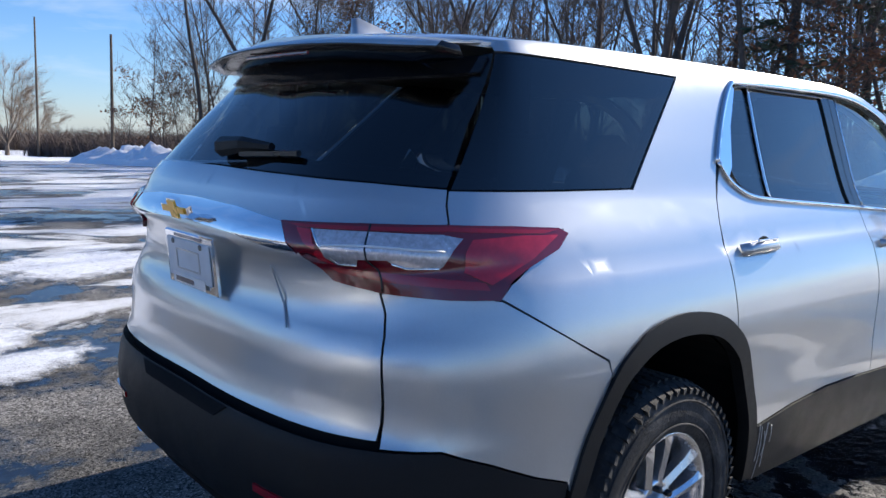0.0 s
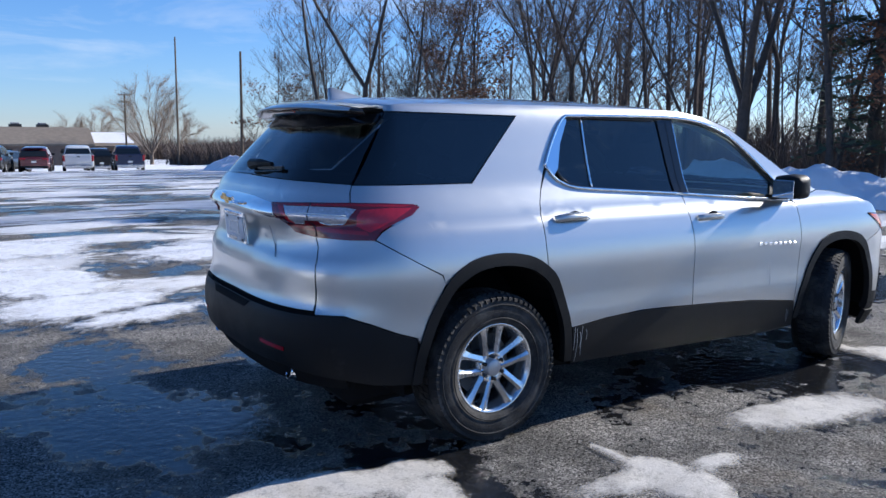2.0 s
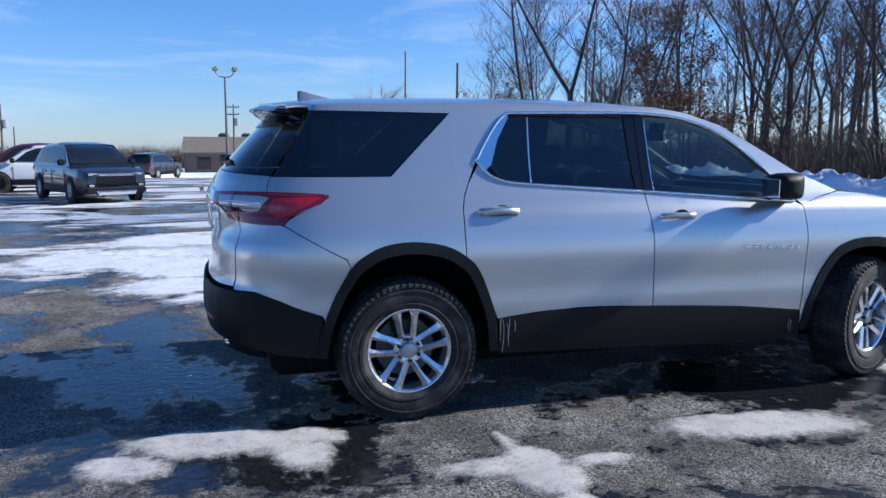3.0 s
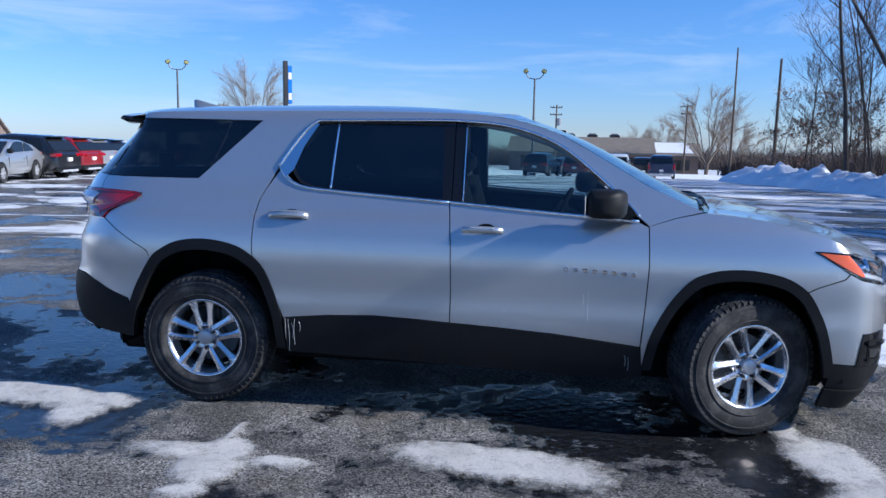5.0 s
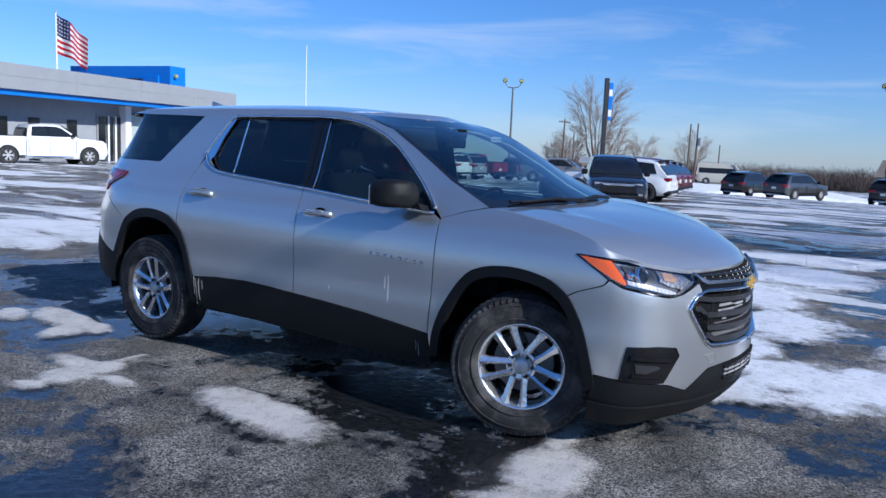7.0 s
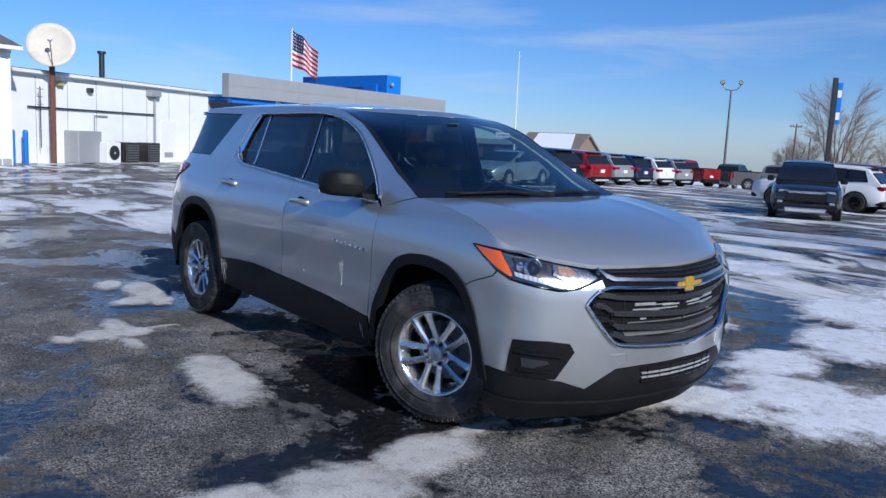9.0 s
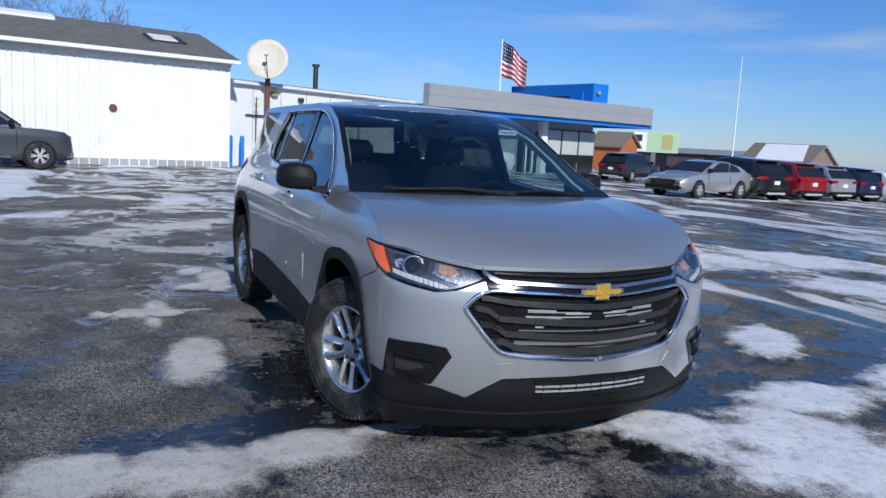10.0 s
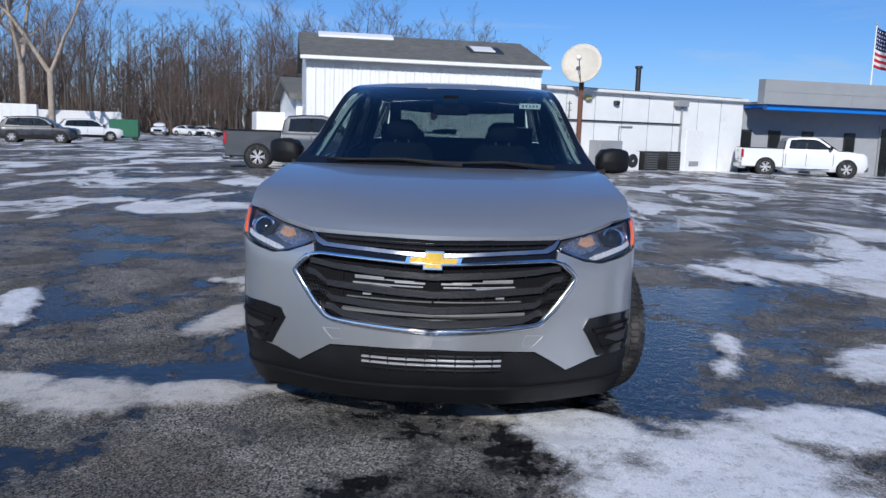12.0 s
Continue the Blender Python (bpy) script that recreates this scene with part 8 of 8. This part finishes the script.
# --- cabin
part("cabin_floor", boxes(((-0.7, -0.80, 0.46), (2.75, 0.80, 0.52))), SHADED, car)
bm = bmesh.new()
loft(bm, [[(2.98 - 0.10 * (y / 0.8) ** 2, y, 0.7), (2.98 - 0.12 * (y / 0.8) ** 2, y, 1.15), (2.55, y, 1.185), (2.30, y, 1.165 + (0.035 if 0.12 < y < 0.62 else 0)), (2.22, y, 1.08), (2.30, y, 0.75)] for y in np.linspace(-0.80, 0.80, 17)])
part("dashboard", bm, CABIN_DARK, car, smooth=False)
bm = bmesh.new()
rows = []
for i, x in enumerate(np.linspace(-0.60, 1.66, 12)):
    rows.append([bm.verts.new((x, y, 1.722 + 0.035 * (1 - (y / 0.62) ** 2) - 0.02 * (1 if i in (0, 11) else 0))) for y in np.linspace(-0.62, 0.62, 11)])
for r0, r1 in zip(rows, rows[1:]):
    for j in range(10):
        bm.faces.new((r0[j], r0[j + 1], r1[j + 1], r1[j]))
part("headlining", bm, CABIN_PALE, car, smooth=True)
part("liftgate_trim", boxes(((-0.36, -0.66, 1.48), (-0.33, -0.55, 1.69)), ((-0.36, 0.55, 1.48), (-0.33, 0.66, 1.69)), ((-0.37, -0.74, 1.25), (-0.34, -0.565, 1.478)),
                            ((-0.37, 0.565, 1.25), (-0.34, 0.74, 1.478)), ((-0.50, -0.66, 1.05), (-0.46, 0.66, 1.365)), bevel=0.01), CABIN_DARK, car)


def seat(x, y, wide, kind_name="seat", high=0.0):
    s = part(kind_name, boxes(((x - 0.05, y - wide / 2, 0.55), (x + 0.48, y + wide / 2, 0.80 + high)), bevel=0.06), CABIN_DARK, car)
    bm = bmesh.new()
    secs = []
    for z, dx, ww, th in ((0.72, 0.0, 0.95, 0.16), (0.95, -0.05, 1.0, 0.17), (1.15, -0.10, 0.98, 0.15), (1.28, -0.135, 0.86, 0.12), (1.33, -0.145, 0.6, 0.07)):
        w = wide / 2 * ww
        secs.append([(x + dx - th, y - w * 0.85, z + high), (x + dx - th * 0.9, y - w, z + high), (x + dx, y - w, z + high), (x + dx + 0.02, y, z + high), (x + dx, y + w, z + high), (x + dx - th * 0.9, y + w, z + high), (x + dx - th, y + w * 0.85, z + high), (x + dx - th, y - w * 0.85, z + high)])
    loft(bm, secs)
    part("backrest", bm, CABIN_DARK, s, smooth=True)
    bm = bmesh.new()
    box(bm, (x - 0.26, y - 0.115, 1.35 + high), (x - 0.15, y + 0.115, 1.50 + high), 0.045)
    part("headrest", bm, CABIN_DARK, s, smooth=True)
    for o in (-0.05, 0.05):
        part("headrest_post", tube(bmesh.new(), [(x - 0.2, y + o, 1.28 + high), (x - 0.205, y + o, 1.40 + high)], 0.007, 6), DARK_METAL, s)


for y in (-0.38, 0.38):
    seat(1.62, y, 0.52)
    seat(0.72, y, 0.50, high=-0.06)
    seat(-0.12, y * 0.9, 0.48, high=-0.17)
bm = bmesh.new()
sw = pose(2.08, 0.38, 1.10, 0, -62, 0)
lathe(bm, [(0.172 + 0.014 * math.cos(a), 0.014 * math.sin(a)) for a in np.linspace(0, 2 * math.pi, 8, endpoint=False)], sw, 40, close=True)
wheel_ob = part("steering_wheel", bm, CABIN_DARK, car, smooth=True)
for a in (0, math.pi, 1.5 * math.pi):
    part("steering_spoke", tube(bmesh.new(), [tuple(sw @ Vector((0.03 * math.sin(a), 0.03 * math.cos(a), 0.02))), tuple(sw @ Vector((0.17 * math.sin(a), 0.17 * math.cos(a), 0)))], 0.016, 6), CABIN_DARK, wheel_ob)
part("steering_boss", lathe(bmesh.new(), [(0.075, -0.03), (0.07, 0.03), (0.001, 0.04)], sw, 20), CABIN_DARK, wheel_ob)
part("column", tube(bmesh.new(), [(2.10, 0.38, 1.08), (2.4, 0.38, 0.95)], 0.06, 8), CABIN_DARK, wheel_ob)
part("rear_view_mirror", boxes(((2.02, -0.12, 1.53), (2.05, 0.12, 1.60)), bevel=0.012), CABIN_DARK, car)
part("mirror_stalk", boxes(((2.02, -0.05, 1.60), (2.10, 0.05, 1.66)), bevel=0.01), CABIN_DARK, car)
for y in (-0.30, 0.30):
    part("map_lamp", boxes(((1.82, y * 0.4 - 0.05, 1.70), (1.90, y * 0.4 + 0.05, 1.715))), CABIN_PALE, car)
part("price_sticker", boxes(((2.045, 0.46, 1.588), (2.05, 0.60, 1.622))), WHITE_PAINT, car, "white paper sticker behind the windscreen")
for k in range(5):
    part("sticker_bar", boxes(((2.052, 0.475 + k * 0.024, 1.597), (2.054, 0.489 + k * 0.024, 1.612))), POLE, car)
for side in (-1, 1):
    bm = bmesh.new()
    loft(bm, [[on_skin(s + d, z, o, side) for d, o in ((-0.06, -0.045), (0.03, -0.05), (0.03, -0.07), (-0.06, -0.075))] for s, z in ((1.62, 1.70), (1.82, 1.66), (2.05, 1.585), (2.3, 1.45), (2.52, 1.31), (2.74, 1.20))])
    part("pillar_lining", bm, CABIN_PALE, car)
    bm = bmesh.new()
    loft(bm, [[on_skin(s + d, z, o, side) for d, o in ((-0.05, -0.03), (0.05, -0.03), (0.05, -0.06), (-0.05, -0.06))] for s, z in ((1.46, 1.70), (1.465, 1.45), (1.47, 1.2))])
    part("belt_pillar", bm, CABIN_DARK, car)
    part("seat_belt", tube(bmesh.new(), [on_skin(1.45, 1.60, -0.07, side), on_skin(1.47, 1.0, -0.10, side)], 0.012, 4), CABIN_DARK, car)
    panel("door_lining", [(0.45, 1.36), (0.74, 1.275), (1.45, 1.228), (2.05, 1.186), (2.5, 1.158), (2.5, 0.6), (0.5, 0.62)], CABIN_DARK, out=-0.06, depth=0.02, sides=(side,), cell=0.2)
    panel("pillar_cover", [(-0.78, 1.30), (-0.1, 1.30), (0.36, 1.30), (0.40, 1.42), (0.60, 1.70), (0.30, 1.70), (-0.08, 1.345), (-0.76, 1.345)], CABIN_DARK, out=-0.035, depth=0.01, sides=(side,), cell=0.2)
